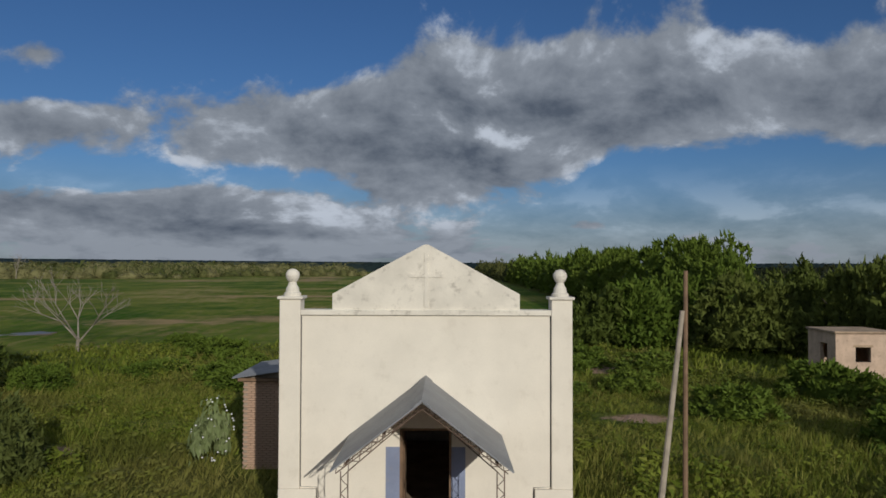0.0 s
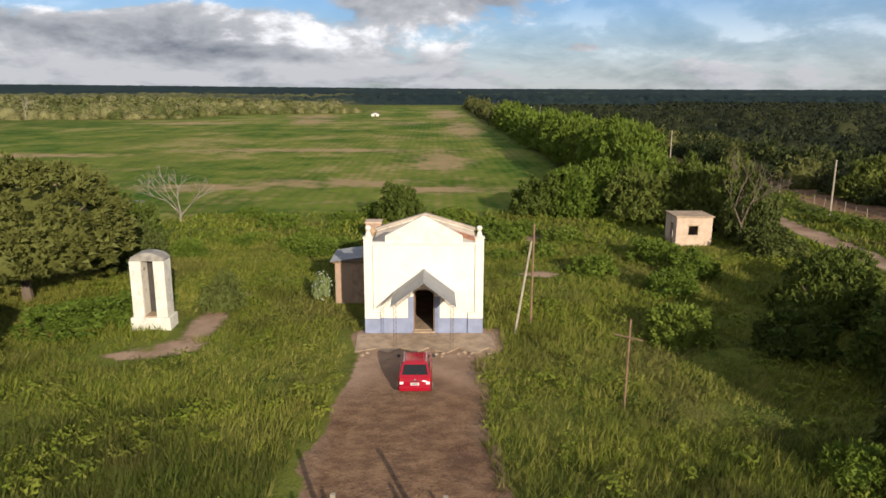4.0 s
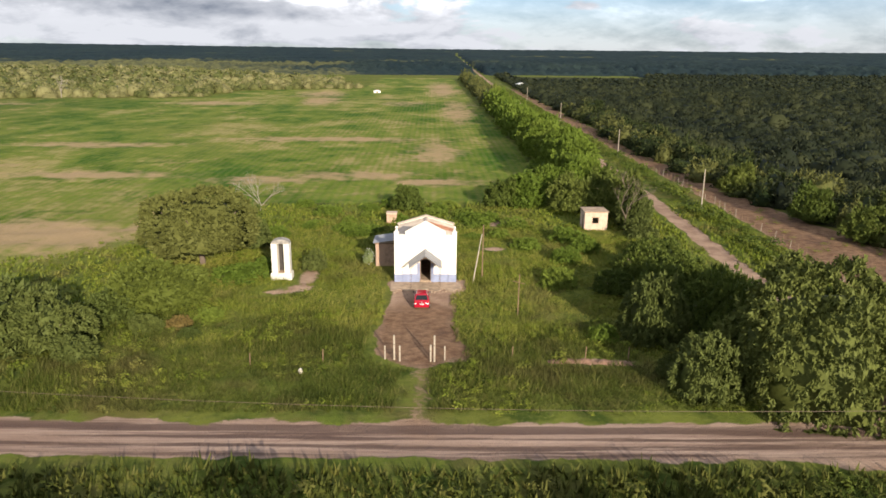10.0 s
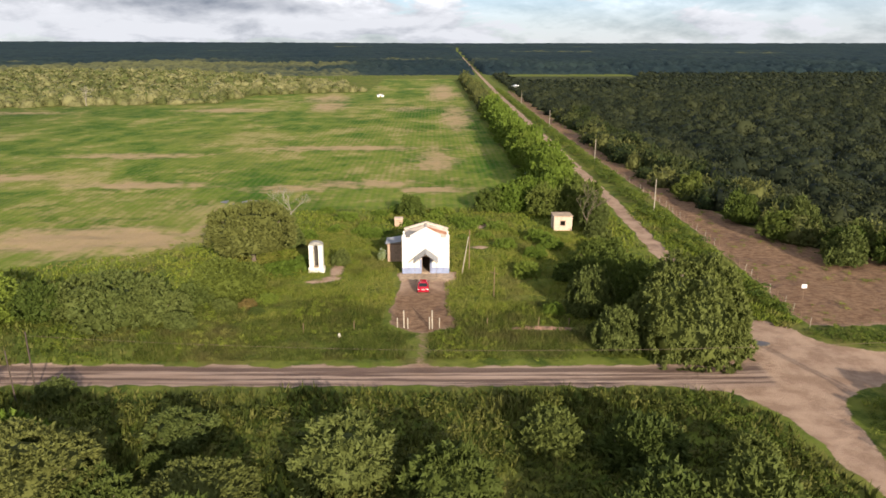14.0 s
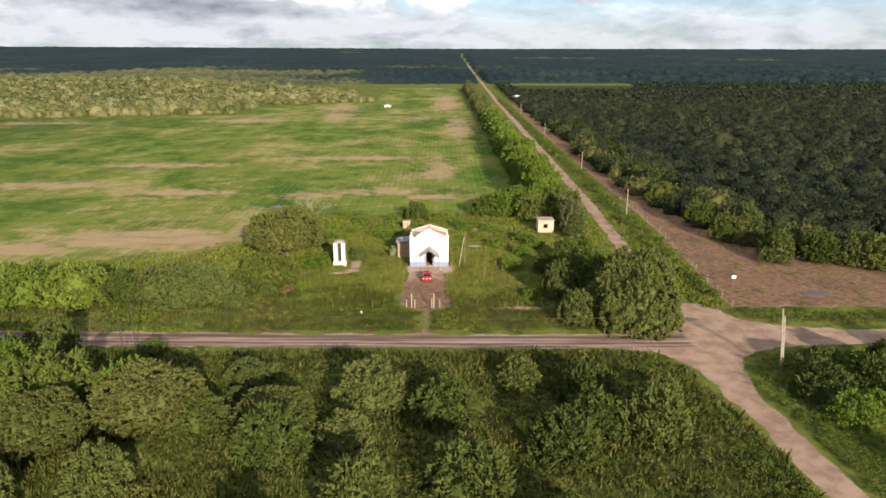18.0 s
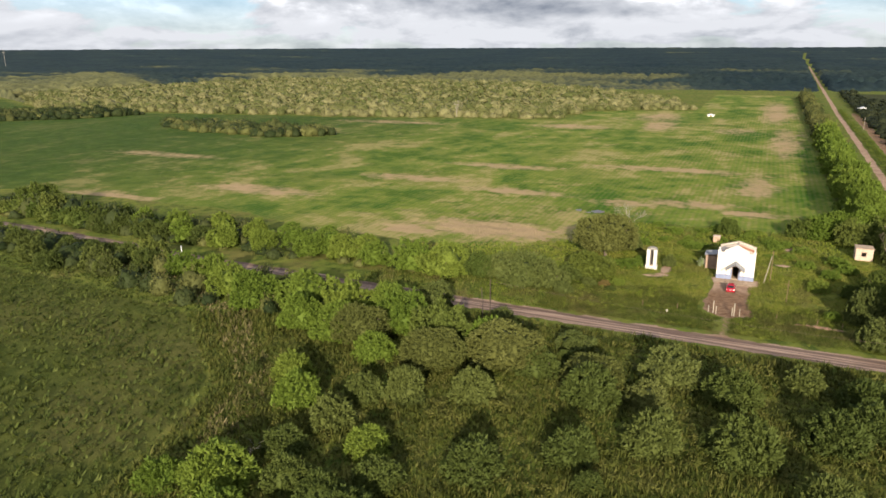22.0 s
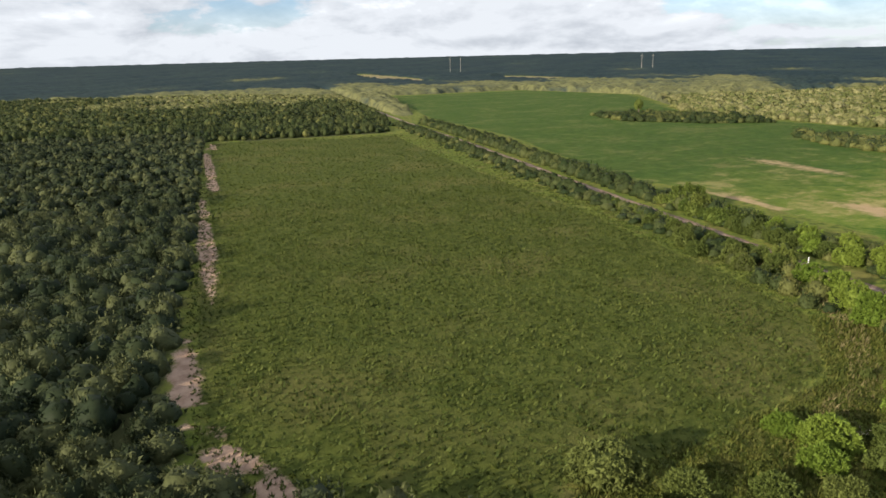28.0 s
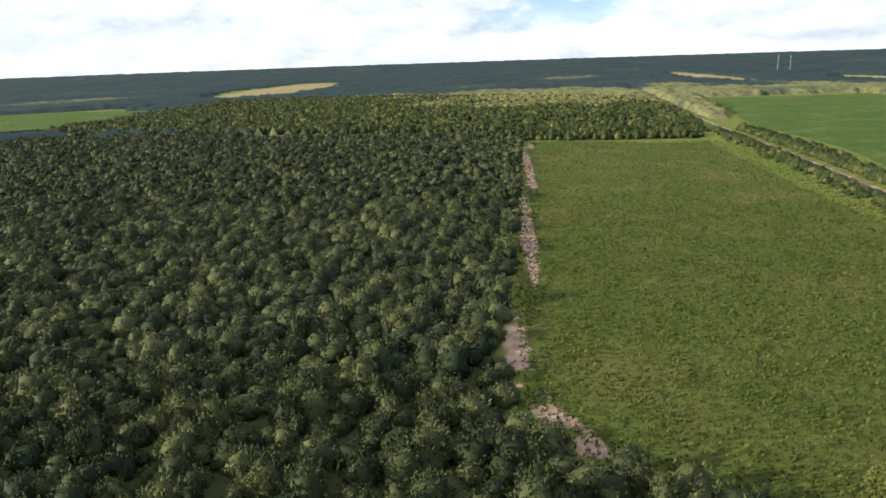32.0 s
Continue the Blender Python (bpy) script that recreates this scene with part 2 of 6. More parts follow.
def terrain_material():
    """Grass, worn earth, crop rows and pasture, told apart by the sheet's own attributes."""
    m, n, b, at = material("terrain", 0.95)
    b.inputs["Specular IOR Level"].default_value = 0.06
    dirt, crop, past, dry, brown, ew = (n.attribute(a) for a in ("dirt", "crop", "pasture", "dry", "brown", "tracks"))
    across = n.attribute("across")
    litter = n.attribute("litter")
    n1, n2, n3, n4 = n.noise(at, 0.035, 4), n.noise(at, 0.35, 5, 0.6), n.noise(at, 2.4, 4, 0.65), n.noise(at, 9.0, 3, 0.7)
    grass = n.mix(n.smooth(n1, 0.35, 0.65), (0.116, 0.148, 0.025), (0.160, 0.170, 0.035))
    grass = n.mix(n.smooth(n2, 0.42, 0.68), grass, (0.046, 0.073, 0.013))
    grass = n.mix(n.math("MULTIPLY", n.smooth(n3, 0.5, 0.75), 0.6), grass, (0.168, 0.175, 0.056))
    grass = n.mix(n.smooth(n.noise(at, 0.11, 5, 0.65), 0.48, 0.66, 0.0, 0.6), grass, (0.15, 0.125, 0.045))
    # crop: green drills over pale soil, with broad poor patches
    strips = n.math("ADD", n.math("MULTIPLY", n.noise(n.mapped(at, (0.027, 0.022, 0.03)), 1.0, 6, 0.62, 0.5), 0.62), n.math("MULTIPLY", n.noise(n.mapped(at, (0.10, 0.075, 0.05)), 1.0, 5, 0.65), 0.38))
    strips = n.math("ADD", strips, n.math("MULTIPLY", n.math("SUBTRACT", n.noise(n.mapped(at, (0.085, 0.005, 0.05)), 1.0, 4, 0.6), 0.5), 0.22))
    poor = n.smooth(n.math("ADD", strips, n.math("MULTIPLY", n.math("SUBTRACT", n2, 0.5), 0.18)), 0.505, 0.61)
    poor = n.math("MULTIPLY", poor, n.smooth(n.add("ShaderNodeSeparateXYZ", {0: at}).outputs[0], -330.0, -110.0, 0.12, 1.0))
    drill = n.math("SINE", n.math("MULTIPLY", n.add("ShaderNodeSeparateXYZ", {0: at}).outputs[0], 2 * math.pi / 1.6))
    drills = n.smooth(n.math("ADD", drill, n.math("MULTIPLY", n.math("SUBTRACT", n3, 0.5), 2.0)), -0.6, 0.8)
    earth = n.mix(n2, (0.270, 0.182, 0.101), (0.405, 0.270, 0.155))
    green = n.mix(n.smooth(strips, 0.41, 0.51), (0.047, 0.112, 0.010), (0.140, 0.186, 0.027))
    streak = n.noise(n.mapped(at, (0.21, 0.17, 0.1)), 1.0, 6, 0.7, 0.5)
    green = n.mix(n.smooth(streak, 0.50, 0.68, 0.0, 0.55), green, (0.225, 0.238, 0.048))
    green = n.mix(n.smooth(n.noise(at, 0.022, 5, 0.62), 0.48, 0.64, 0.0, 0.4), green, (0.205, 0.205, 0.050))
    green = n.mix(n.smooth(n.noise(n.mapped(at, (0.060, 0.052, 0.1), (7, 3, 0)), 1.0, 6, 0.7), 0.50, 0.64, 0.0, 0.8), green, (0.046, 0.104, 0.007))
    # a purer green westward, darkened on top to imitate cloud shade there
    green = n.mix(n.smooth(n.add("ShaderNodeSeparateXYZ", {0: at}).outputs[0], -90.0, -290.0, 0.0, 0.88), green, n.mix(n.smooth(streak, 0.40, 0.62), (0.017, 0.052, 0.006), (0.038, 0.084, 0.011)))
    sown = n.mix(n.math("MULTIPLY", n.math("SUBTRACT", 1.0, drills), n.math("ADD", n.math("MULTIPLY", poor, 0.45), 0.10)), green, earth)
    sown = n.mix(n.math("MULTIPLY", poor, n.smooth(streak, 0.34, 0.6, 0.25, 0.85)), sown, n.mix(n3, (0.25, 0.225, 0.075), (0.40, 0.325, 0.140)))
    sown = n.mix(n.math("MULTIPLY", n.smooth(n.math("ADD", n.math("MULTIPLY", dry, n.math("ADD", n.math("MULTIPLY", strips, 2.2), -0.25)), n.math("MULTIPLY", n.math("SUBTRACT", n.math("ADD", n2, streak), 1.0), 1.1)), 0.2, 1.0), 0.85), sown, n.mix(n3, (0.324, 0.223, 0.121), (0.459, 0.324, 0.196)))
    # pasture: rank grass in two greens with straw
    rank = n.mix(n.smooth(n2, 0.35, 0.65), (0.048, 0.063, 0.012), (0.086, 0.100, 0.021))
    rank = n.mix(n.math("MULTIPLY", n.smooth(n1, 0.45, 0.7), 0.5), rank, (0.135, 0.120, 0.040))
    rank = n.mix(n.math("MULTIPLY", n.smooth(n.noise(at, 0.9, 5, 0.7), 0.5, 0.7), 0.7), rank, (0.046, 0.062, 0.012))
    rank = n.mix(n.math("MULTIPLY", n.smooth(n3, 0.55, 0.8), 0.5), rank, (0.145, 0.132, 0.046))
    c = n.mix(n.smooth(n.math("ADD", crop, n.math("MULTIPLY", n.math("SUBTRACT", n2, 0.5), 0.5)), 0.35, 0.65), grass, sown)
    c = n.mix(n.smooth(past, 0.35, 0.65), c, rank)
    c = n.mix(n.smooth(litter, 0.3, 0.7), c, n.mix(n2, (0.034, 0.042, 0.016), (0.066, 0.070, 0.030)))
    # worn earth with darker damp tracks
    worn = n.mix(ew, n2, n.noise(n.mapped(at, (0.05, 1.1, 0.3), (4, 9, 0)), 1.0, 5, 0.6))
    clay = n.mix(n.smooth(worn, 0.35, 0.65), (0.285, 0.188, 0.132), (0.430, 0.300, 0.215))
    clay = n.mix(n.math("MULTIPLY", n.smooth(n3, 0.5, 0.8), 0.5), clay, (0.38, 0.27, 0.185))
    clay = n.mix(n.math("MULTIPLY", n.smooth(n4, 0.55, 0.7), 0.25), clay, (0.13, 0.078, 0.052))
    # wet ruts along the road west, the deepest beside the north verge
    rut = 0.0
    for mid, half, deep in ((1.45, 0.50, 0.34), (-0.75, 0.28, 0.20), (0.25, 0.20, 0.14), (-1.9, 0.30, 0.12)):
        d = n.math("DIVIDE", n.math("SUBTRACT", across, mid), half)
        rut = n.math("ADD", rut, n.math("MULTIPLY", n.math("POWER", 2.718, n.math("MULTIPLY", n.math("MULTIPLY", d, d), -1.0)), deep))
    along = n.smooth(n.math("ADD", n.noise(n.mapped(at, (0.06, 1.2, 0.3)), 1.0, 6, 0.66), rut), 0.50, 0.68)
    blot = n.smooth(n.noise(at, 0.22, 6, 0.68), 0.58, 0.70)
    damp = n.math("ADD", n.math("MULTIPLY", along, ew), n.math("MULTIPLY", blot, n.math("SUBTRACT", 0.30, n.math("MULTIPLY", ew, 0.30))), clamp=True)
    clay = n.mix(n.math("MULTIPLY", ew, 0.6), clay, n.mix(n.smooth(worn, 0.38, 0.62), (0.295, 0.210, 0.170), (0.430, 0.325, 0.268)))
    clay = n.mix(n.math("MULTIPLY", brown, 0.8), clay, n.mix(n.smooth(n.noise(n.mapped(at, (0.9, 1.3, 0.3)), 1.0, 7, 0.75), 0.38, 0.64), (0.112, 0.060, 0.033), (0.285, 0.172, 0.096)))
    clay = n.mix(n.math("MULTIPLY", n.math("MULTIPLY", brown, n.smooth(n4, 0.50, 0.66)), 0.45), clay, (0.060, 0.034, 0.022))
    damp = n.math("ADD", damp, n.math("MULTIPLY", n.smooth(n.noise(at, 0.13, 6, 0.7), 0.50, 0.64), n.math("MULTIPLY", brown, 0.55)), clamp=True)
    clay = n.mix(n.math("MULTIPLY", damp, 0.8), clay, (0.085, 0.052, 0.042))
    bare = n.smooth(n.math("ADD", dirt, n.math("ADD", n.math("MULTIPLY", n.math("SUBTRACT", n2, 0.5), 0.5), n.math("MULTIPLY", n.math("SUBTRACT", n3, 0.5), 0.35))), 0.42, 0.6)
    c = n.mix(bare, c, clay)
    n.tree.links.new(c, b.inputs["Base Color"])
    n.tree.links.new(n.math("SUBTRACT", 0.95, n.math("MULTIPLY", n.math("MULTIPLY", damp, bare), 0.45)), b.inputs["Roughness"])
    bump(n, b, n.math("ADD", n3, n4), 0.9, 0.15)
    return m


TERRAIN = terrain_material()
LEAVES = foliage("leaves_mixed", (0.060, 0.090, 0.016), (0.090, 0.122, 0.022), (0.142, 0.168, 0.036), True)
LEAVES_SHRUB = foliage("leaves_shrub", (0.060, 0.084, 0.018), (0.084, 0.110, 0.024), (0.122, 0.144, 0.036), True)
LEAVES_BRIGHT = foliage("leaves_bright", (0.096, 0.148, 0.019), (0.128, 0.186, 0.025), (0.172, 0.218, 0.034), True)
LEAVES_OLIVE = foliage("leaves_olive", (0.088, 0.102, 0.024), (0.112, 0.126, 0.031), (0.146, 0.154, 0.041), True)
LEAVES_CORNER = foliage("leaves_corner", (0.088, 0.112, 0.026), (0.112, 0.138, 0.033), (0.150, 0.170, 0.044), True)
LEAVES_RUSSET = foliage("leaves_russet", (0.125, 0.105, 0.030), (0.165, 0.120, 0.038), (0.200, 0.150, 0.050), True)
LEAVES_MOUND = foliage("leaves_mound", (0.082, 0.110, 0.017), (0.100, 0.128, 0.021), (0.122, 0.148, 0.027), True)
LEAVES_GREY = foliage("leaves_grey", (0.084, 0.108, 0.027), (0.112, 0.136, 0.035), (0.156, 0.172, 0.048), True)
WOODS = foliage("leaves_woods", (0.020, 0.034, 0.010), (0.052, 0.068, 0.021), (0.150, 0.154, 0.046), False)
# leaves of the east wood, cloud shade painted in as a darker green
WOODS_SHADED = foliage("leaves_shaded_woods", (0.017, 0.024, 0.012), (0.028, 0.036, 0.017), (0.056, 0.064, 0.026), False)
# grey-green scrub leaves, dulled further to carry a cloud's shade
WOODS_GREY_SHADED = foliage("leaves_grey_shaded_woods", (0.020, 0.031, 0.013), (0.040, 0.053, 0.021), (0.094, 0.104, 0.040), False)
# far leaves: distance haze mixed in as blue, sunlit stands as the light tone
WOODS_HAZED = far_leaves("leaves_hazed_woods", (0.018, 0.032, 0.036), (0.030, 0.046, 0.042), (0.150, 0.150, 0.062))
# woods in sunshine: the brightness is part of this leaf colour
WOODS_SUNLIT = foliage("leaves_sunlit_woods", (0.094, 0.112, 0.032), (0.165, 0.170, 0.060), (0.260, 0.245, 0.110), False)
LEAVES_VERGE = foliage("leaves_verge", (0.060, 0.092, 0.014), (0.094, 0.130, 0.018), (0.150, 0.175, 0.030), False)
RANK = foliage("pasture_blades", (0.039, 0.057, 0.010), (0.073, 0.096, 0.017), (0.126, 0.146, 0.035), False)
STRAW = foliage("straw_blades", (0.105, 0.100, 0.032), (0.165, 0.145, 0.058), (0.235, 0.195, 0.095), False)
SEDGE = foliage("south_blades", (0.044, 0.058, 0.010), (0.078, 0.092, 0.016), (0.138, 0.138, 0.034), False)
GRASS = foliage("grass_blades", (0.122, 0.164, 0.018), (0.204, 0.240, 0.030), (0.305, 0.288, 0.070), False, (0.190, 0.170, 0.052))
# seeding long grass, its colour lowered for the shade it lies in
LONGGRASS_SHADED = foliage("shaded_long_grass_blades", (0.060, 0.082, 0.012), (0.100, 0.124, 0.018), (0.190, 0.180, 0.052), False, (0.100, 0.088, 0.030))
BARK = plain("bark", (0.16, 0.12, 0.09), 0.9, vary=0.4, scale=2, grain=18, relief=0.8)
DEADWOOD = plain("dead_wood", (0.28, 0.245, 0.20), 0.85, vary=0.3, scale=2, grain=15, relief=0.6)
WHITEWASH = plain("whitewash", (0.80, 0.745, 0.650), 0.85, vary=0.06, scale=0.9, grain=22, dirt=(0.42, 0.36, 0.28), soil=0.22, relief=0.15)
STAINED = plain("stained_whitewash", (0.76, 0.715, 0.630), 0.88, vary=0.12, scale=1.3, grain=18, dirt=(0.30, 0.27, 0.23), soil=0.75, relief=0.3)
OLDWHITE = plain("weathered_plaster", (0.68, 0.65, 0.575), 0.9, vary=0.15, scale=1.6, grain=16, dirt=(0.16, 0.15, 0.13), soil=0.7, relief=0.4)
STONEGREY = plain("grey_plaster", (0.30, 0.28, 0.25), 0.92, vary=0.35, scale=1.8, grain=14, dirt=(0.12, 0.11, 0.10), soil=0.7, relief=0.4)
BLUEBAND = plain("blue_grey_paint", (0.24, 0.28, 0.42), 0.75, vary=0.15, scale=1.5, grain=20, dirt=(0.30, 0.26, 0.22), soil=0.4, relief=0.2)
CLAYBANK = plain("red_clay", (0.30, 0.175, 0.115), 0.95, vary=0.35, scale=1.2, grain=9, dirt=(0.2, 0.12, 0.08), soil=0.6, relief=0.9)
BRICK = plain("brick", (0.46, 0.31, 0.22), 0.9, vary=0.3, scale=2.2, grain=26, soil=0.3, relief=0.5)
MORTAR = plain("mortar", (0.34, 0.28, 0.22), 0.95, vary=0.2, scale=2, grain=30)
PINKPLASTER = plain("pink_plaster", (0.56, 0.42, 0.32), 0.9, vary=0.18, scale=1.4, grain=14, dirt=(0.24, 0.17, 0.13), soil=0.6, relief=0.4)
TIN = plain("galvanised_sheet", (0.25, 0.26, 0.285), 0.55, 0.2, vary=0.15, scale=1.2, grain=12, dirt=(0.2, 0.17, 0.15), soil=0.4)
RUST = plain("rusty_sheet", (0.34, 0.15, 0.085), 0.85, 0.0, vary=0.5, scale=1.6, grain=14, dirt=(0.45, 0.34, 0.26), soil=0.7)
PALEROOF = plain("pale_roof_sheet", (0.50, 0.42, 0.34), 0.85, 0.0, vary=0.25, scale=0.9, grain=14, dirt=(0.28, 0.16, 0.11), soil=0.6)
IRON = plain("rusted_iron", (0.17, 0.12, 0.09), 0.75, 0.3, vary=0.3, scale=8, grain=60)
POSTWOOD = plain("bleached_post", (0.36, 0.31, 0.245), 0.88, vary=0.25, scale=3, grain=30, relief=0.6)
DARKWOOD = plain("tarred_wood", (0.065, 0.045, 0.036), 0.85, vary=0.3, scale=3, grain=30, relief=0.5)
BROWNWOOD = plain("brown_wood", (0.22, 0.14, 0.085), 0.8, vary=0.3, scale=3, grain=30, relief=0.5)
CONCRETE = plain("worn_concrete", (0.40, 0.295, 0.205), 0.9, vary=0.3, scale=1.2, grain=18, dirt=(0.13, 0.09, 0.06), soil=0.7, relief=0.5)
INSIDE = plain("inside_plaster", (0.45, 0.41, 0.35), 0.9, vary=0.15)
CARPAINT = plain("red_car_paint", (0.33, 0.006, 0.022), 0.18, 0.0, vary=0.05, scale=2, grain=60, dirt=(0.3, 0.12, 0.09), soil=0.12, relief=0.02)
GLASSDARK = plain("dark_car_glass", (0.012, 0.013, 0.015), 0.08, 0.0, vary=0.1, soil=0.05, relief=0.0)
RUBBER = plain("rubber", (0.025, 0.024, 0.024), 0.85, vary=0.3)
CHROME = plain("rim_metal", (0.55, 0.56, 0.58), 0.35, 0.8, vary=0.1)
BLACKTRIM = plain("black_trim", (0.03, 0.03, 0.032), 0.6, vary=0.2)
TAILRED = plain("tail_lamp_red", (0.5, 0.02, 0.02), 0.2, vary=0.1, relief=0.0)
PLATEWHITE = plain("plate_white", (0.75, 0.75, 0.75), 0.5, vary=0.05)
DARKBAR = plain("dark_bar", (0.05, 0.05, 0.06), 0.6)
WATER = plain("muddy_water", (0.13, 0.105, 0.08), 0.36, 0.0, vary=0.2, scale=0.6, grain=3, soil=0.1, relief=0.0)
# near-black plaster that paints in the shade of the deep niche
NICHE_SHADE = plain("niche_shade_plaster", (0.055, 0.048, 0.042), 0.95, vary=0.3, scale=2, grain=20)
ROCK = plain("pale_stone", (0.55, 0.50, 0.42), 0.9, vary=0.2, scale=4, grain=20, relief=0.6)


# ---- makers ----
def mesh_of(name, verts, faces, mats, attrs=None, smooth=False):
    """A mesh from arrays of places and of triangles or quads."""
    me = bpy.data.meshes.new(name)
    verts, faces = np.asarray(verts, np.float32), np.asarray(faces, np.int32)
    k = faces.shape[1]
    me.vertices.add(len(verts))
    me.vertices.foreach_set("co", verts.ravel())
    me.loops.add(faces.size)
    me.loops.foreach_set("vertex_index", faces.ravel())
    me.polygons.add(len(faces))
    me.polygons.foreach_set("loop_start", np.arange(0, faces.size, k, dtype=np.int32))
    me.polygons.foreach_set("loop_total", np.full(len(faces), k, np.int32))
    if smooth:
        me.polygons.foreach_set("use_smooth", np.ones(len(faces), bool))
    for m in mats:
        me.materials.append(m)
    for key, v in (attrs or {}).items():
        me.attributes.new(key, "FLOAT", "POINT").data.foreach_set("value", np.asarray(v, np.float32))
    me.update(calc_edges=True)
    return me


def part(name, bm, mat, parent=None, label=""):
    """Links a bmesh as one mesh object under a thing or a part."""
    me = bpy.data.meshes.new(name)
    bm.to_mesh(me)
    bm.free()
    me.materials.append(mat)
    ob = new(name, me)
    if parent:
        ob.parent = parent
    if label:
        ob["label"] = label
    return ob


def thing(name, x, y, z, label, category, group="", kind="", turn=0.0):
    ob = new(name)
    ob.matrix_world = pose(x, y, z, 0, 0, turn)
    return tagged(ob, label, category, group, kind)


def box(bm, x0, x1, y0, y1, z0, z1, bevel=0.0):
    r = bmesh.ops.create_cube(bm, size=1.0, matrix=Matrix.LocRotScale(((x0 + x1) / 2, (y0 + y1) / 2, (z0 + z1) / 2), None, (x1 - x0, y1 - y0, z1 - z0)))
    if bevel:
        edges = {e for v in r["verts"] for e in v.link_edges}
        bmesh.ops.bevel(bm, geom=list(edges), offset=bevel, segments=1, affect="EDGES")
    return bm


def boxed(*a, **k):
    return box(bmesh.new(), *a, **k)


def prism(points, y0, y1, bm=None):
    """A flat outline in x and z, thick from y0 to y1."""
    bm = bm or bmesh.new()
    a, b = [bm.verts.new((x, y0, z)) for x, z in points], [bm.verts.new((x, y1, z)) for x, z in points]
    bm.faces.new(a)
    bm.faces.new(b[::-1])
    for i in range(len(a)):
        j = (i + 1) % len(a)
        bm.faces.new((a[j], a[i], b[i], b[j]))
    bmesh.ops.recalc_face_normals(bm, faces=bm.faces)
    return bm


def rod(bm, a, b, r0, r1=None, sides=8):
    """A tapered stick from a to b."""
    a, b = Vector(a), Vector(b)
    m = Matrix.Translation((a + b) / 2) @ (b - a).to_track_quat("Z", "Y").to_matrix().to_4x4()
    bmesh.ops.create_cone(bm, cap_ends=True, segments=sides, radius1=r0, radius2=r0 if r1 is None else r1, depth=(b - a).length, matrix=m)
    return bm


def lathe(bm, profile, sides=16, at=(0, 0, 0)):
    """Turns a profile of (radius, height) round the upright axis."""
    rings = [[bm.verts.new((at[0] + r * math.cos(2 * math.pi * k / sides), at[1] + r * math.sin(2 * math.pi * k / sides), at[2] + z)) for k in range(sides)] for r, z in profile]
    for a, b in zip(rings, rings[1:]):
        for k in range(sides):
            bm.faces.new((a[k], a[(k + 1) % sides], b[(k + 1) % sides], b[k]))
    bm.faces.new(rings[0][::-1])
    bm.faces.new(rings[-1])
    return bm


# ---- the lie of the land ----
def polygon(xy, pts):
    """Which places lie inside an outline."""
    x, y, inside = xy[:, 0], xy[:, 1], np.zeros(len(xy), bool)
    for (x0, y0), (x1, y1) in zip(pts, pts[1:] + pts[:1]):
        if y0 != y1:
            inside ^= ((y0 > y) != (y1 > y)) & (x < (x1 - x0) * (y - y0) / (y1 - y0) + x0)
    return inside


def off_line(xy, pts):
    """How far places are from a line of points."""
    best = np.full(len(xy), 1e9)
    for a, b in zip(pts, pts[1:]):
        a, d = np.array(a, float), np.subtract(b, a).astype(float)
        s = np.clip(((xy - a) @ d) / (d @ d), 0, 1)
        best = np.minimum(best, np.hypot(*(xy - a - s[:, None] * d).T))
    return best


def inward(xy, pts):
    """Signed distance to an outline, above zero inside."""
    d = off_line(xy, pts + pts[:1])
    return np.where(polygon(xy, pts), d, -d)


def waves(x, y, size, seed):
    """A soft uneven field, about -1 to 1, from a few crossing waves."""
    rng, out = np.random.RandomState(seed), 0.0
    for k in range(7):
        a, w = rng.uniform(0, 2 * np.pi), 2 * np.pi / size * rng.uniform(0.6, 2.2)
        out = out + np.sin((x * np.cos(a) + y * np.sin(a)) * w + rng.uniform(0, 6.28))
    return out / 3.0


CROP = [(20, 44), (24, 75), (22, 300), (20, 572), (-42, 570), (-43, 395), (-111, 365), (-115, 300), (-181, 286), (-233, 271), (-300, 262), (-410, 244),
        (-520, 236), (-781, 361), (-1000, 300), (-1000, 92), (-601, 28), (-435, 30), (-319, 12), (-243, 3), (-220, 12), (-134, 12), (-110, 4), (-75, 2), (-52, 3), (-38, 16), (-26, 42)]
PASTURE = [(-497, -166), (-482, -41), (-287, -49), (-192, -49), (-116, -54), (-88, -58), (-66, -78), (-56, -108), (-52, -150), (-66, -171), (-80, -178), (-99, -181), (-139, -179),
           (-201, -176), (-317, -172)]
EAST = [(118, -27), (112, -12), (80, 1), (65, 11), (59, 32), (56, 66), (55.5, 104), (56, 215), (58, 400), (62, 620), (480, 620), (330, 400), (190, 130), (150, 60), (160, -10), (150, -27)]
SOUTHWEST = [(-36, -128), (-50, -150), (-62, -172), (-78, -182), (-99, -186), (-139, -184), (-201, -181), (-317, -177), (-499, -172), (-568, -180), (-590, -300), (-612, -470), (-600, -640), (-400, -640), (-250, -460), (-120, -320), (-20, -240), (0, -170)]
WEST = [(-510, -170), (-500, -40), (-590, -16), (-1000, 30), (-1150, -100), (-1250, -400), (-1250, -680), (-640, -680), (-616, -470), (-592, -300), (-570, -180)]
NORTH = [(-45, 400), (-113, 369), (-119, 304), (-181, 290), (-233, 275), (-300, 268), (-410, 250), (-520, 242), (-700, 340), (-640, 720), (-260, 680), (-130, 560), (-62, 450)]
ROAD_EW = [(-1400, 60), (-700, 6), (-575, -3), (-421, -9), (-213, -23.5), (-137, -27.8), (-114, -30), (-48, -32.5), (0, -33.8), (30, -34), (60, -32.6), (140, -31), (400, -25)]
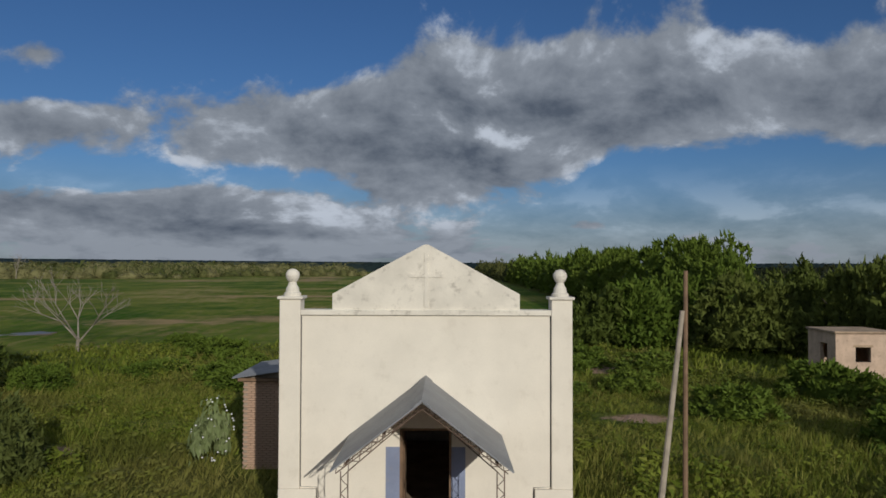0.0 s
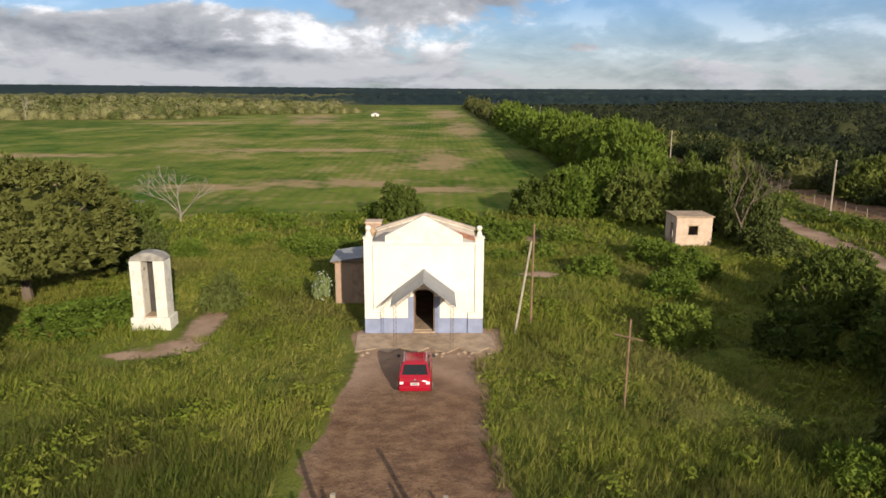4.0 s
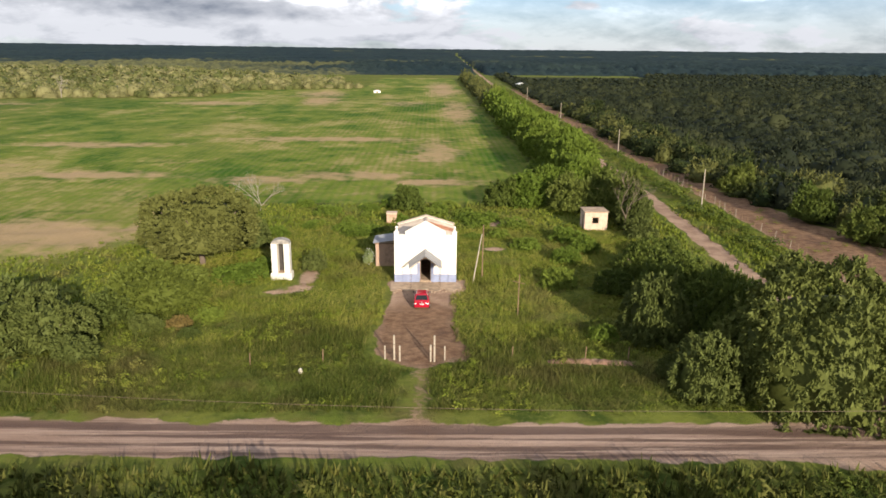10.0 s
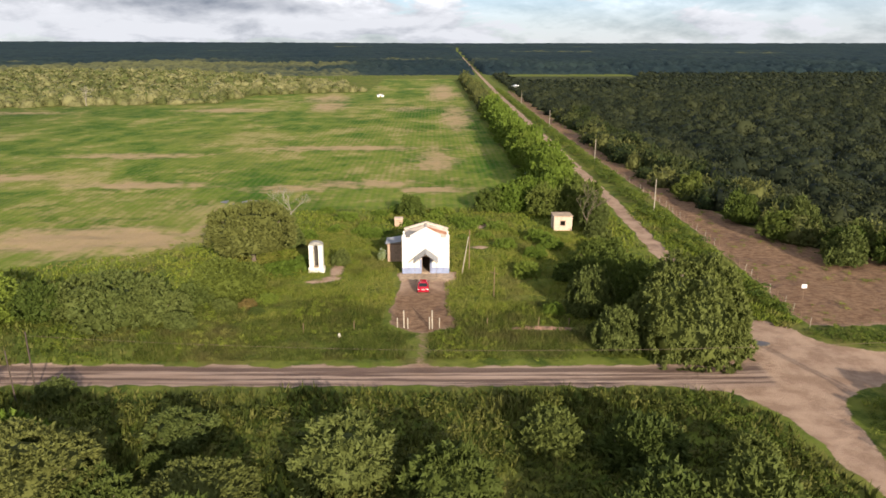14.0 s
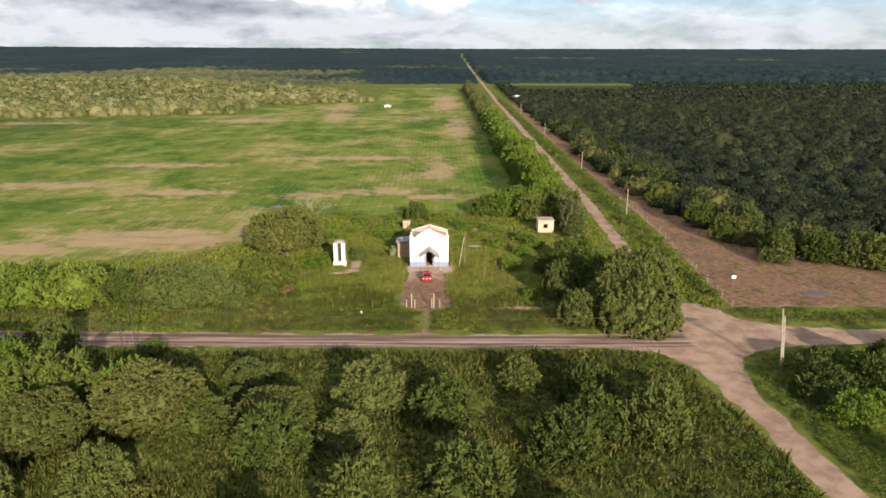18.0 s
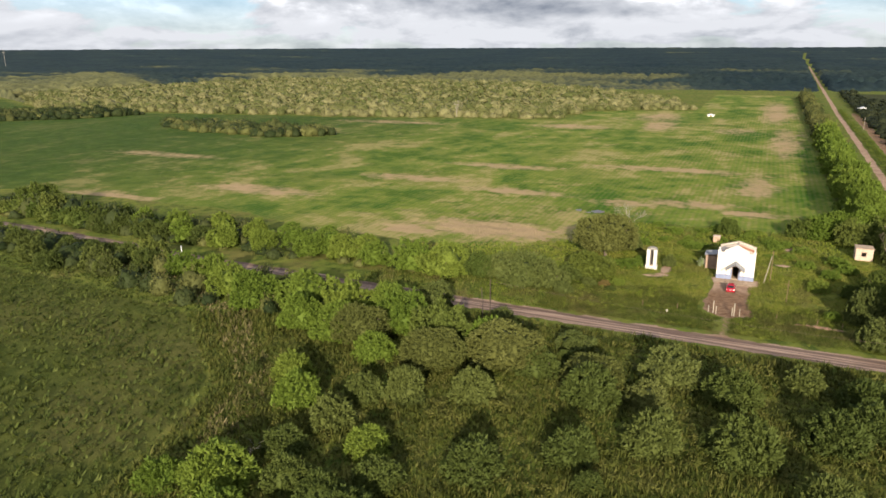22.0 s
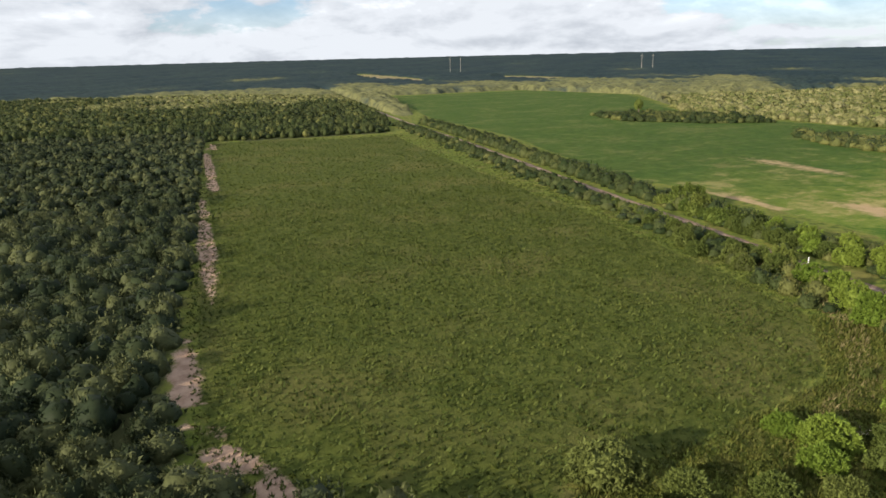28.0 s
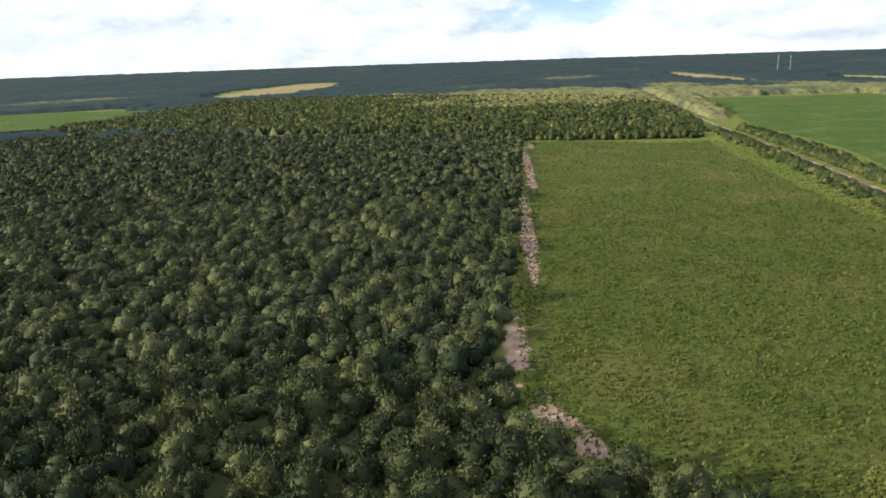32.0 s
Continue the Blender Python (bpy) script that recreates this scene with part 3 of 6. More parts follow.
ROAD_N = [(37.5, -32), (38.3, -12), (38.6, 10), (40, 48), (41.5, 138), (45, 392), (63, 1242), (110, 3200)]
ROAD_S = [(37, -33), (36.5, -45), (37.8, -63), (41, -90), (46, -130), (60, -260)]
CROSSING = [(25, -36.2), (31, -38), (34, -43), (35.4, -52), (38.8, -50), (40.4, -40), (47, -36), (54, -35.5), (60, -30.2), (50, -28.4), (45.5, -25.5), (42.6, -19), (35.5, -18), (34.5, -28), (31, -31)]
DRIVE = [(-4.3, 0.6), (-4.2, -1.5), (-3.4, -4), (-3.7, -8), (-4.3, -12), (-4.8, -15.5), (-4.1, -19.5), (-2.3, -22), (-1.6, -22.8), (1.2, -22.8), (1.6, -22.3), (3.9, -20),
         (3.5, -16.5), (2.9, -12), (3.5, -7.5), (3.6, -4.5), (4.4, -2.6), (4.4, 0.6)]
YARD = [(46.9, -21), (47.8, -4), (48.8, 17), (49.8, 45), (49.6, 104), (50, 215), (53, 400), (57, 400), (56, 215), (55.6, 104), (56.4, 66), (59, 31), (65, 12), (79, 2), (99, -5), (122, -11), (120, -22), (68, -21)]
BARE = [((-13.5, 1.6), 1.3, 4.6), ((-14.0, -2.4), 2.0, 1.3), ((-16, -3.6), 2.0, 0.9), ((-13.2, 8.0), 1.3, 1.2), ((11, 28), 3.4, 2.2), ((14.6, -21.2), 4.2, 0.8), ((9, 14), 1.8, 1.2)]
POOR = [((-58, 20), 24, 9), ((-78, 12), 10, 5), ((-33, 64), 12, 5), ((-16, 70), 14, 5), ((2, 62), 10, 4), ((-68, 69), 18, 5), ((-113, 79), 20, 6), ((-90, 115), 22, 6), ((2, 104), 7, 20), ((-100, 262), 26, 12),
        ((-53, 284), 10, 30), ((-11, 268), 12, 16), ((12, 230), 7, 60), ((-60, 335), 14, 30), ((-210, 250), 40, 8), ((-150, 40), 24, 7), ((-190, 12), 22, 7), ((-30, 130), 30, 6), ((-240, 90), 30, 6), ((8, 400), 10, 90)]


def lines(fine0, fine1, step, far0, far1, growth, widest=70.0):
    """Grid lines: evenly fine from fine0 to fine1, growing outwards."""
    mid = list(np.arange(fine0, fine1 + 1e-6, step))
    lo, s = [fine0], step
    while lo[-1] > far0:
        s = min(s * growth, widest)
        lo.append(max(far0, lo[-1] - s))
    hi, s = [mid[-1]], step
    while hi[-1] < far1:
        s = min(s * growth, widest)
        hi.append(min(far1, hi[-1] + s))
    return np.array(lo[:0:-1] + mid + hi[1:])


def rise(x, y):
    """The land lies flat and swells gently a long way off."""
    far = np.hypot(x, y)
    west = np.clip(-x / np.maximum(far, 1), 0, 1)
    return (16.0 + 28.0 * west) * np.clip((far - 1900) / 2800, 0, 1) ** 1.3


gx = lines(-46, 62, 0.8, -4700, 4700, 1.045, 130)
gy = lines(-66, 118, 0.8, -4700, 4700, 1.045, 130)
GX, GY = np.meshgrid(gx, gy)
flat = np.stack([GX.ravel(), GY.ravel()], 1)
near_all = flat[:, 0] ** 2 + flat[:, 1] ** 2 < 1500 ** 2


def mask_over(fn, soft):
    out = np.zeros(len(flat))
    out[near_all] = np.clip(0.5 + fn(flat[near_all]) / soft, 0, 1)
    return out


wob = waves(flat[:, 0], flat[:, 1], 6.0, 3) * 0.35
wob_near = wob[near_all]
road = np.maximum.reduce([mask_over(lambda p: 2.35 - 0.65 * np.clip((-60 - p[:, 0]) / 40, 0, 1) + wob_near - off_line(p, ROAD_EW), 1.4), mask_over(lambda p: 1.4 + wob_near * 0.7 - off_line(p, ROAD_N), 1.8),
                          mask_over(lambda p: 1.7 + wob_near - off_line(p, ROAD_S), 1.4), mask_over(lambda p: inward(p, CROSSING) + wob_near, 1.4)])
drive = mask_over(lambda p: inward(p, DRIVE) + wob_near, 1.2)
drive = np.maximum(drive, mask_over(lambda p: 1.35 + wob_near * 1.6 - off_line(p, [(-0.3, -22), (-0.4, -26), (-0.2, -31.6)]), 2.2) * 0.5)
yard = mask_over(lambda p: inward(p, YARD) + wob_near, 1.6)
STRIP = [(-62, -168), (-80, -178.5), (-99, -181), (-139, -179), (-201, -176.5), (-317, -172.5), (-497, -167)]
strip = mask_over(lambda p: 2.3 + wob_near * 2.4 - off_line(p, STRIP), 3.0) * np.clip(1.0 + waves(flat[:, 0], flat[:, 1], 45, 8) * 0.3, 0.88, 1)
bare = np.maximum.reduce([np.clip(1.6 - np.hypot((flat[:, 0] - c[0]) / a, (flat[:, 1] - c[1]) / b), 0, 1) for c, a, b in BARE])
FAR_FIELD = [(-630, -690), (-1051, -707), (-1110, -1040), (-640, -1000)]
crop = np.maximum(mask_over(lambda p: inward(p, CROP) + wob_near * 2, 4.0), mask_over(lambda p: inward(p, FAR_FIELD), 6.0))
past = mask_over(lambda p: inward(p, PASTURE) + wob_near * 2, 4.0)
dry = np.maximum.reduce([np.clip(1.5 - np.hypot((flat[:, 0] - c[0] + wob * 6) / a, (flat[:, 1] - c[1] + wob * 4) / b), 0, 1) for c, a, b in POOR])
tracks = mask_over(lambda p: 2.6 - off_line(p, ROAD_EW), 1.4) * (flat[:, 0] < 36)
across = np.interp(flat[:, 0], *np.array(ROAD_EW, float).T)
across = np.clip(flat[:, 1] - across, -6, 6)
brown = np.clip(drive, 0, 1) * np.clip((-6.0 - flat[:, 1]) / 4, 0, 1)
brown = np.maximum(brown, yard)
litter = np.maximum.reduce([mask_over(lambda p: inward(p, w) + wob_near * 3 - inset, 4.0) for w, inset in ((EAST, 1), (SOUTHWEST, 1), (WEST, 1), (NORTH, 14))])
dirt = np.maximum.reduce([road, drive, yard * 0.9, strip, bare * 0.62])
FAR_STUBBLE = ((-1850, -760, 460, 120), (-1480, 575, 250, 60), (-1900, 330, 420, 50))
stubble = np.maximum.reduce([np.clip(3 - 2.4 * np.hypot((flat[:, 0] - cx) / a, (flat[:, 1] - cy) / b), 0, 1) for cx, cy, a, b in FAR_STUBBLE])
track = mask_over(lambda p: 5.0 + wob_near * 3 - off_line(p, [(-584, -176), (-584, -330), (-571, -425)]), 4.0)
dirt = np.maximum.reduce([dirt, stubble * 0.5, track * 0.6])
rough_ground = waves(flat[:, 0], flat[:, 1], 9, 5) * 0.10 + waves(flat[:, 0], flat[:, 1], 2.6, 6) * 0.05
in_chapel = np.clip(1.5 - np.maximum(np.abs(flat[:, 0] + 1.2) / 6.5, np.abs(flat[:, 1] - 4.5) / 8.0), 0, 1)
height = rise(flat[:, 0], flat[:, 1]) + rough_ground * (1 - dirt) * (1 - in_chapel) * np.clip(30 / (10 + np.hypot(*flat.T)) + 0.6, 0, 1) - 0.10 * np.clip(road, 0, 1)
ruts = np.minimum(np.abs(off_line(flat, ROAD_EW[5:]) - 0.95), 0.5)
height -= 0.07 * np.where(road > 0.8, np.clip(1 - ruts / 0.35, 0, 1), 0)
ground_xyz = np.column_stack([flat, height])
nx, ny = len(gx), len(gy)
i, j = np.meshgrid(np.arange(nx - 1), np.arange(ny - 1))
a = (j * nx + i).ravel()
quads = np.stack([a, a + 1, a + 1 + nx, a + nx], 1)
of = lambda v: v[quads].mean(1)
is_road = of(np.maximum(road, 0)) > 0.5
is_drive = (of(drive) > 0.5) & ~is_road
is_yard = (of(yard) > 0.5) & ~is_road & ~is_drive
is_crop = (of(crop) > 0.5) & ~is_road & ~is_drive & ~is_yard
is_past = (of(past) > 0.5) & ~is_road & ~is_drive & ~is_yard & ~is_crop
rest = ~(is_road | is_drive | is_yard | is_crop | is_past)
for name, pick, label, category in (("ground", rest, "rank green grassland reaching to the horizon", "ground"),
                                    ("road", is_road, "rutted reddish clay roads meeting at a crossing", "road"),
                                    ("driveway", is_drive, "worn brown earth drive in front of the chapel", "driveway"),
                                    ("bare_yard", is_yard, "bare trampled reddish earth beside the road", "yard"),
                                    ("crop_field", is_crop, "green crop field with pale poor patches", "field"),
                                    ("pasture", is_past, "rough olive green pasture with straw tufts", "field")):
    used, faces = np.unique(quads[pick], return_inverse=True)
    me = mesh_of(name, ground_xyz[used], faces.reshape(-1, 4), [TERRAIN], {"dirt": dirt[used], "crop": crop[used], "pasture": past[used], "dry": dry[used], "brown": brown[used], "litter": litter[used], "tracks": tracks[used], "across": across[used]}, smooth=True)
    tagged(new(name, me), label, category, kind="structure")


# ---- plants ----
def ico(level=1):
    bm = bmesh.new()
    bmesh.ops.create_icosphere(bm, subdivisions=level, radius=1.0)
    v = np.array([p.co for p in bm.verts])
    f = np.array([[p.index for p in q.verts] for q in bm.faces])
    bm.free()
    return v, f


ICO1, ICO2 = ico(1), ico(2)


def crown(seed, lobes, sprays, size, base=0.25, spread=0.62, core=0.5, shell=(0.40, 1.10), droop=0.0, flat_top=1.0, ball=ICO1, hearts=False):
    """A crown one metre in radius and height: lobes of leaf sprays round dark hearts. Places and triangles."""
    rng = np.random.RandomState(seed)
    V, F, n = [], [], 0
    mids = []
    for k in range(lobes):
        if k == 0:
            mids.append((0, 0, base + (1 - base) * 0.52, 0.62))
            continue
        a, r = 2 * np.pi * (k + rng.uniform(-0.3, 0.3)) / max(1, lobes - 1) * 1.0, spread * rng.uniform(0.55, 1.05)
        z = base + (1 - base) * rng.uniform(0.28, 0.74) * (1 - 0.25 * r)
        mids.append((r * np.cos(a), r * np.sin(a), z, rng.uniform(0.30, 0.46)))
    for mx, my, mz, mr in mids:
        up = (1 - base) * 0.72
        if hearts or mr == 0.62:
            bv, bf = ball
            V.append(bv * (1 + rng.uniform(-0.16, 0.16, (len(bv), 1))) * np.array([mr, mr, mr * up * flat_top]) * core + (mx, my, mz))
            F.append(bf + n)
            n += len(bv)
        d = rng.normal(size=(sprays, 3))
        d[:, 2] = np.abs(d[:, 2]) * 0.9 - 0.25
        d /= np.linalg.norm(d, axis=1)[:, None]
        c = d * (shell[0] + (shell[1] - shell[0]) * rng.uniform(0, 1, (sprays, 1)) ** 0.6) * np.array([mr, mr, mr * up * flat_top]) + (mx, my, mz)
        # each spray is a bent pair of triangles, facing outwards and upwards more or less
        nrm = d + rng.normal(size=(sprays, 3)) * 0.38 + (0, 0, 0.2)
        nrm /= np.linalg.norm(nrm, axis=1)[:, None]
        t = np.cross(nrm, rng.normal(size=(sprays, 3)))
        t /= np.linalg.norm(t, axis=1)[:, None]
        b = np.cross(nrm, t)
        s = size * rng.uniform(0.6, 1.3, (sprays, 1))
        q = np.stack([c - t * s * 0.8 - b * s * 0.45, c - t * s * 0.8 + b * s * 0.45, c + t * s - (0, 0, 1) * s * droop], 1).reshape(-1, 3)
        V.append(q)
        F.append(np.arange(3 * sprays).reshape(-1, 3) + n)
        n += 3 * sprays
    V = np.concatenate(V)
    V[:, 2] = np.clip(V[:, 2], 0.02, None)
    top = V[:, 2].max()
    V[:, 2] /= top
    V[:, :2] /= np.percentile(np.hypot(V[:, 0], V[:, 1]), 98)
    return V, np.concatenate(F)


def dome(seed, clusters, fan, size, heart=0.86, lumps=0.10, droop=0.0, low=-0.05):
    """A close rounded crown one metre in radius and height: leaf bursts over an uneven dome. Places and triangles."""
    rng = np.random.RandomState(seed)
    k = np.arange(clusters) + 0.5
    z = low + (1 - low) * k / clusters
    a = k * 2.39996 + rng.uniform(-0.25, 0.25, clusters)
    flat_r = np.sqrt(np.clip(1 - z * z, 0, 1))
    d = np.stack([flat_r * np.cos(a), flat_r * np.sin(a), z], 1) + rng.normal(size=(clusters, 3)) * 0.05
    d /= np.linalg.norm(d, axis=1)[:, None]
    way_a, way_b = rng.normal(size=3) * 4, rng.normal(size=3) * 7
    lumpy = lambda q: 1 + lumps * np.sin(q @ way_a + 1) + lumps * np.sin(q @ way_b)
    bulge = lumpy(d) + rng.normal(size=clusters) * 0.035
    mids = d * bulge[:, None] * 0.93
    v = d[:, None] * 0.9 + rng.normal(size=(clusters, fan, 3)) * 0.75 - np.array([0, 0, droop])
    v /= np.linalg.norm(v, axis=2)[:, :, None]
    side = np.cross(v, rng.normal(size=v.shape))
    side /= np.linalg.norm(side, axis=2)[:, :, None]
    long = size * rng.uniform(0.7, 1.35, (clusters, fan, 1))
    root = mids[:, None] + rng.normal(size=v.shape) * size * 0.35
    tri = np.stack([root - side * long * 0.30, root + side * long * 0.30, root + v * long], 2).reshape(-1, 3)
    bv, bf = ICO2
    V = np.concatenate([bv * lumpy(bv)[:, None] * heart, tri])
    F = np.concatenate([bf, np.arange(len(tri)).reshape(-1, 3) + len(bv)])
    V[:, 2] = np.clip(V[:, 2], 0.0, None)
    V[:, 2] /= np.percentile(V[:, 2], 99.5)
    V[:, :2] /= np.percentile(np.hypot(V[:, 0], V[:, 1]), 98)
    return V, F


def trunk_mesh(seed, base, limbs=5, thin=0.05):
    """A tapered trunk with limbs that fork into the crown, one metre high and one in radius."""
    rng, bm = random.Random(seed), bmesh.new()
    p, r = Vector((0, 0, -0.03)), thin
    for k in range(3):
        q = p + Vector((rng.uniform(-0.04, 0.04), rng.uniform(-0.04, 0.04), (base + 0.22) / 3))
        rod(bm, p, q, r, r * 0.82, 7)
        p, r = q, r * 0.82
    for k in range(limbs):
        a = 2 * math.pi * k / limbs + rng.uniform(-0.4, 0.4)
        s = Vector((0, 0, base * rng.uniform(0.6, 1.0)))
        m = s + Vector((0.30 * math.cos(a), 0.30 * math.sin(a), 0.22))
        e = m + Vector((0.30 * math.cos(a + rng.uniform(-0.5, 0.5)), 0.30 * math.sin(a), rng.uniform(0.12, 0.3)))
        rod(bm, s, m, r * 0.7, r * 0.5, 6)
        rod(bm, m, e, r * 0.5, r * 0.2, 5)
    me = bpy.data.meshes.new("trunk")
    bm.to_mesh(me)
    bm.free()
    me.materials.append(BARK)
    return me


def tree_kind(name, leaves, seed, base, label, category, **k):
    """A model plant: an Empty with trunk and crown, to be copied and then taken away."""
    ob = new(name)
    tagged(ob, label, category)
    t = new("trunk", trunk_mesh(seed, base))
    v, f = dome(seed, **k) if "clusters" in k else crown(seed, base=base, hearts=True, core=0.74, shell=(0.72, 1.12), **k)
    if "clusters" in k:
        v[:, 2] = base + v[:, 2] * (1 - base)
    c = new("crown", mesh_of("crown", v, f, [leaves]))
    t.parent = c.parent = ob
    return ob


MODELS = {
    "bright": [tree_kind("tree", LEAVES_BRIGHT, s, 0.14, "bright green leafy tree with a rounded crown", "tree", clusters=380, fan=15, size=0.090, lumps=0.15, heart=0.76) for s in (11, 12, 13)],
    "mixed": [tree_kind("tree", LEAVES, s, 0.12, "dark green leafy tree with an uneven crown", "tree", clusters=280, fan=14, size=0.115, lumps=0.14, heart=0.72) for s in (21, 22, 23)],
    "grey": [tree_kind("tree", LEAVES_GREY, s, 0.08, "grey-green feathery shrubby tree", "tree", clusters=280, fan=15, size=0.11, droop=0.35, lumps=0.13, heart=0.72) for s in (31, 32)],
    "broad": [tree_kind("tree", LEAVES_OLIVE, 41, 0.32, "broad domed thorn tree with a dense fine crown", "tree", clusters=900, fan=16, size=0.060, lumps=0.08, heart=0.76)],
    "mass": [tree_kind("bush", LEAVES_MOUND, 45, 0.02, "large rounded mound of bright green shrubs", "bush", clusters=520, fan=18, size=0.075, lumps=0.07, heart=0.80)],
    "feathery": [tree_kind("tree", LEAVES_GREY, 55, 0.06, "olive feathery tree with drooping sprays", "tree", clusters=280, fan=28, size=0.10, droop=0.7, lumps=0.13, heart=0.76)],
    "corner": [tree_kind("tree", LEAVES_CORNER, 51, 0.0, "large drooping feathery tree beside the crossing", "tree", clusters=1100, fan=28, size=0.044, droop=0.6, lumps=0.06, heart=0.78)],
    "shrub": [tree_kind("bush", LEAVES_BRIGHT, s, 0.02, "ragged yellow-green shrub in rank grass", "bush", clusters=170, fan=15, size=0.14, lumps=0.14, heart=0.70) for s in (75, 76)],
    "bush": [tree_kind("bush", LEAVES_SHRUB, s, 0.03, "rounded dark green bush in rank grass", "bush", clusters=260, fan=17, size=0.12, heart=0.74) for s in (61, 62, 63)],
    "bush_bright": [tree_kind("bush", LEAVES_BRIGHT, s, 0.03, "rounded bright green bush in rank grass", "bush", clusters=260, fan=17, size=0.12, heart=0.74) for s in (71, 72)],
    "russet": [tree_kind("bush", LEAVES_RUSSET, 77, 0.02, "reddish-brown low shrub in rank grass", "bush", clusters=120, fan=14, size=0.17)],
    "far_mixed": [tree_kind("tree", LEAVES, s, 0.08, "dark green hedgerow tree", "tree", clusters=70, fan=9, size=0.21) for s in (81, 82, 83)],
    "far_bright": [tree_kind("tree", LEAVES_BRIGHT, s, 0.08, "bright green tree in a roadside row", "tree", clusters=90, fan=10, size=0.19, lumps=0.13) for s in (91, 92, 93)],
}
pick = random.Random(5)


def plant(kind, x, y, r, h, label="", group=""):
    """One tree or bush of a kind: radius and height in metres."""
    ob = copy_thing(pick.choice(MODELS[kind]), Matrix.Translation((x, y, -0.05)) @ Matrix.Rotation(pick.uniform(0, 6.28), 4, "Z") @ Matrix.Diagonal((r, r, h, 1)))
    return tagged(ob, label, "", group)


# trees round the chapel, the hut and the crossing: kind, x, y, radius, height
for kind, x, y, r, h in (
        ("broad", -27.2, 6.8, 7.6, 9.6), ("corner", 30.2, -26.5, 7.3, 10.8), ("feathery", 21.8, -27.0, 3.0, 4.9), ("feathery", 20.9, -16.5, 3.2, 6.0),
        ("mixed", 23.7, 37.2, 4.3, 6.0), ("mixed", 30.5, 33, 4.6, 7.5), ("bush_bright", 16, 42, 4.6, 5.4), ("mixed", 12.5, 41, 3.6, 4.8), ("bright", 21, 47, 4.2, 6.0), ("mixed", -3.1, 37.2, 3.0, 4.3),
        ("bright", 26.5, 48, 4.5, 7.5), ("mixed", 31, 43, 4.2, 7), ("grey", 30.6, 25.6, 3.1, 7.2), ("shrub", -21.5, 1.5, 3.6, 1.5), ("shrub", -18.6, 5.5, 2.4, 1.2), ("grey", 30, 19, 2.6, 3.2),
        ("mass", -27.6, -6.8, 5.6, 4.4), ("bush", -30.5, -11.5, 3.0, 2.6), ("bush", -26.0, -14.2, 1.7, 1.5), ("russet", -23.2, -13.4, 1.3, 1.1), ("shrub", -20.8, -11.5, 1.6, 1.1), ("bush", -21.5, -16.0, 1.2, 0.9), ("grey", -38.3, -18.5, 5.4, 6.2), ("grey", -33.5, -17.5, 4.2, 5.4), ("bright", -55.3, -19.6, 6.0, 7.0), ("bright", -63, -18, 5.4, 6.6), ("mixed", -48, -17, 3.6, 5.0),
        ("grey", -44, -15, 4.4, 5.4), ("grey", -29.5, -20.5, 2.2, 2.2),
        ("mixed", 25.3, 2.2, 3.4, 4.5), ("mixed", 29, 7, 3.0, 3.4), ("mixed", 28.0, -3.5, 3.4, 4.6), ("mixed", 24.5, -8, 3.2, 4.8), ("mixed", 30.5, -11.5, 3.8, 5.2), ("mixed", 27.5, -15.5, 3.8, 6.2),
        ("bush", 31.5, -1, 2.0, 1.8), ("mixed", 20.5, -3.5, 2.4, 2.8), ("shrub", 14.8, -1.2, 2.4, 2.0), ("shrub", 17.5, 8, 2.2, 1.7), ("shrub", 13.2, 14.5, 2.2, 1.5), ("shrub", 19.5, 18, 2.6, 2.0), ("shrub", 10, 20, 1.8, 1.4),
        ("mixed", -25.2, 17.5, 3.8, 5.6), ("mixed", -29.5, 21.5, 4.0, 5.2), ("grey", -22.6, 14.8, 2.4, 3.6),
        ("shrub", 21, 13, 2.4, 2.2), ("grey", -13.2, 4.6, 1.6, 2.6), ("shrub", 16.3, -16.5, 1.6, 1.5), ("grey", 20.5, -24.3, 1.6, 2.4)):
    plant(kind, x, y, r, h, group="trees round the chapel")
# undergrowth behind the chapel
for k in range(34):
    x, y = pick.uniform(-22, 14), pick.uniform(17, 40)
    plant("shrub", x, y, pick.uniform(1.2, 2.6), pick.uniform(0.8, 1.6), group="undergrowth behind the chapel")
# the row beside the field, along the road north
y = 56.0
far_row = []
while y < 560:
    r = pick.uniform(5.2, 7.2)
    if y > 250:
        far_row += [(27.0 + (y - 56) * 0.004, y), (31.5, y + 3)]
        y += r * 1.3
        continue
    plant("bright" if y < 120 else "far_bright", 28.6 + (y - 56) * 0.004 + pick.uniform(-1.2, 1.2), y, r, pick.uniform(7.6, 10.4), group="tree row beside the field")
    if pick.random() < 0.7:
        plant("mixed" if y < 120 else "far_mixed", 32.6 + pick.uniform(-0.8, 0.8), y + 3, r * 0.45, pick.uniform(1.8, 3.2), group="tree row beside the field")
    y += r * pick.uniform(1.35, 1.75)
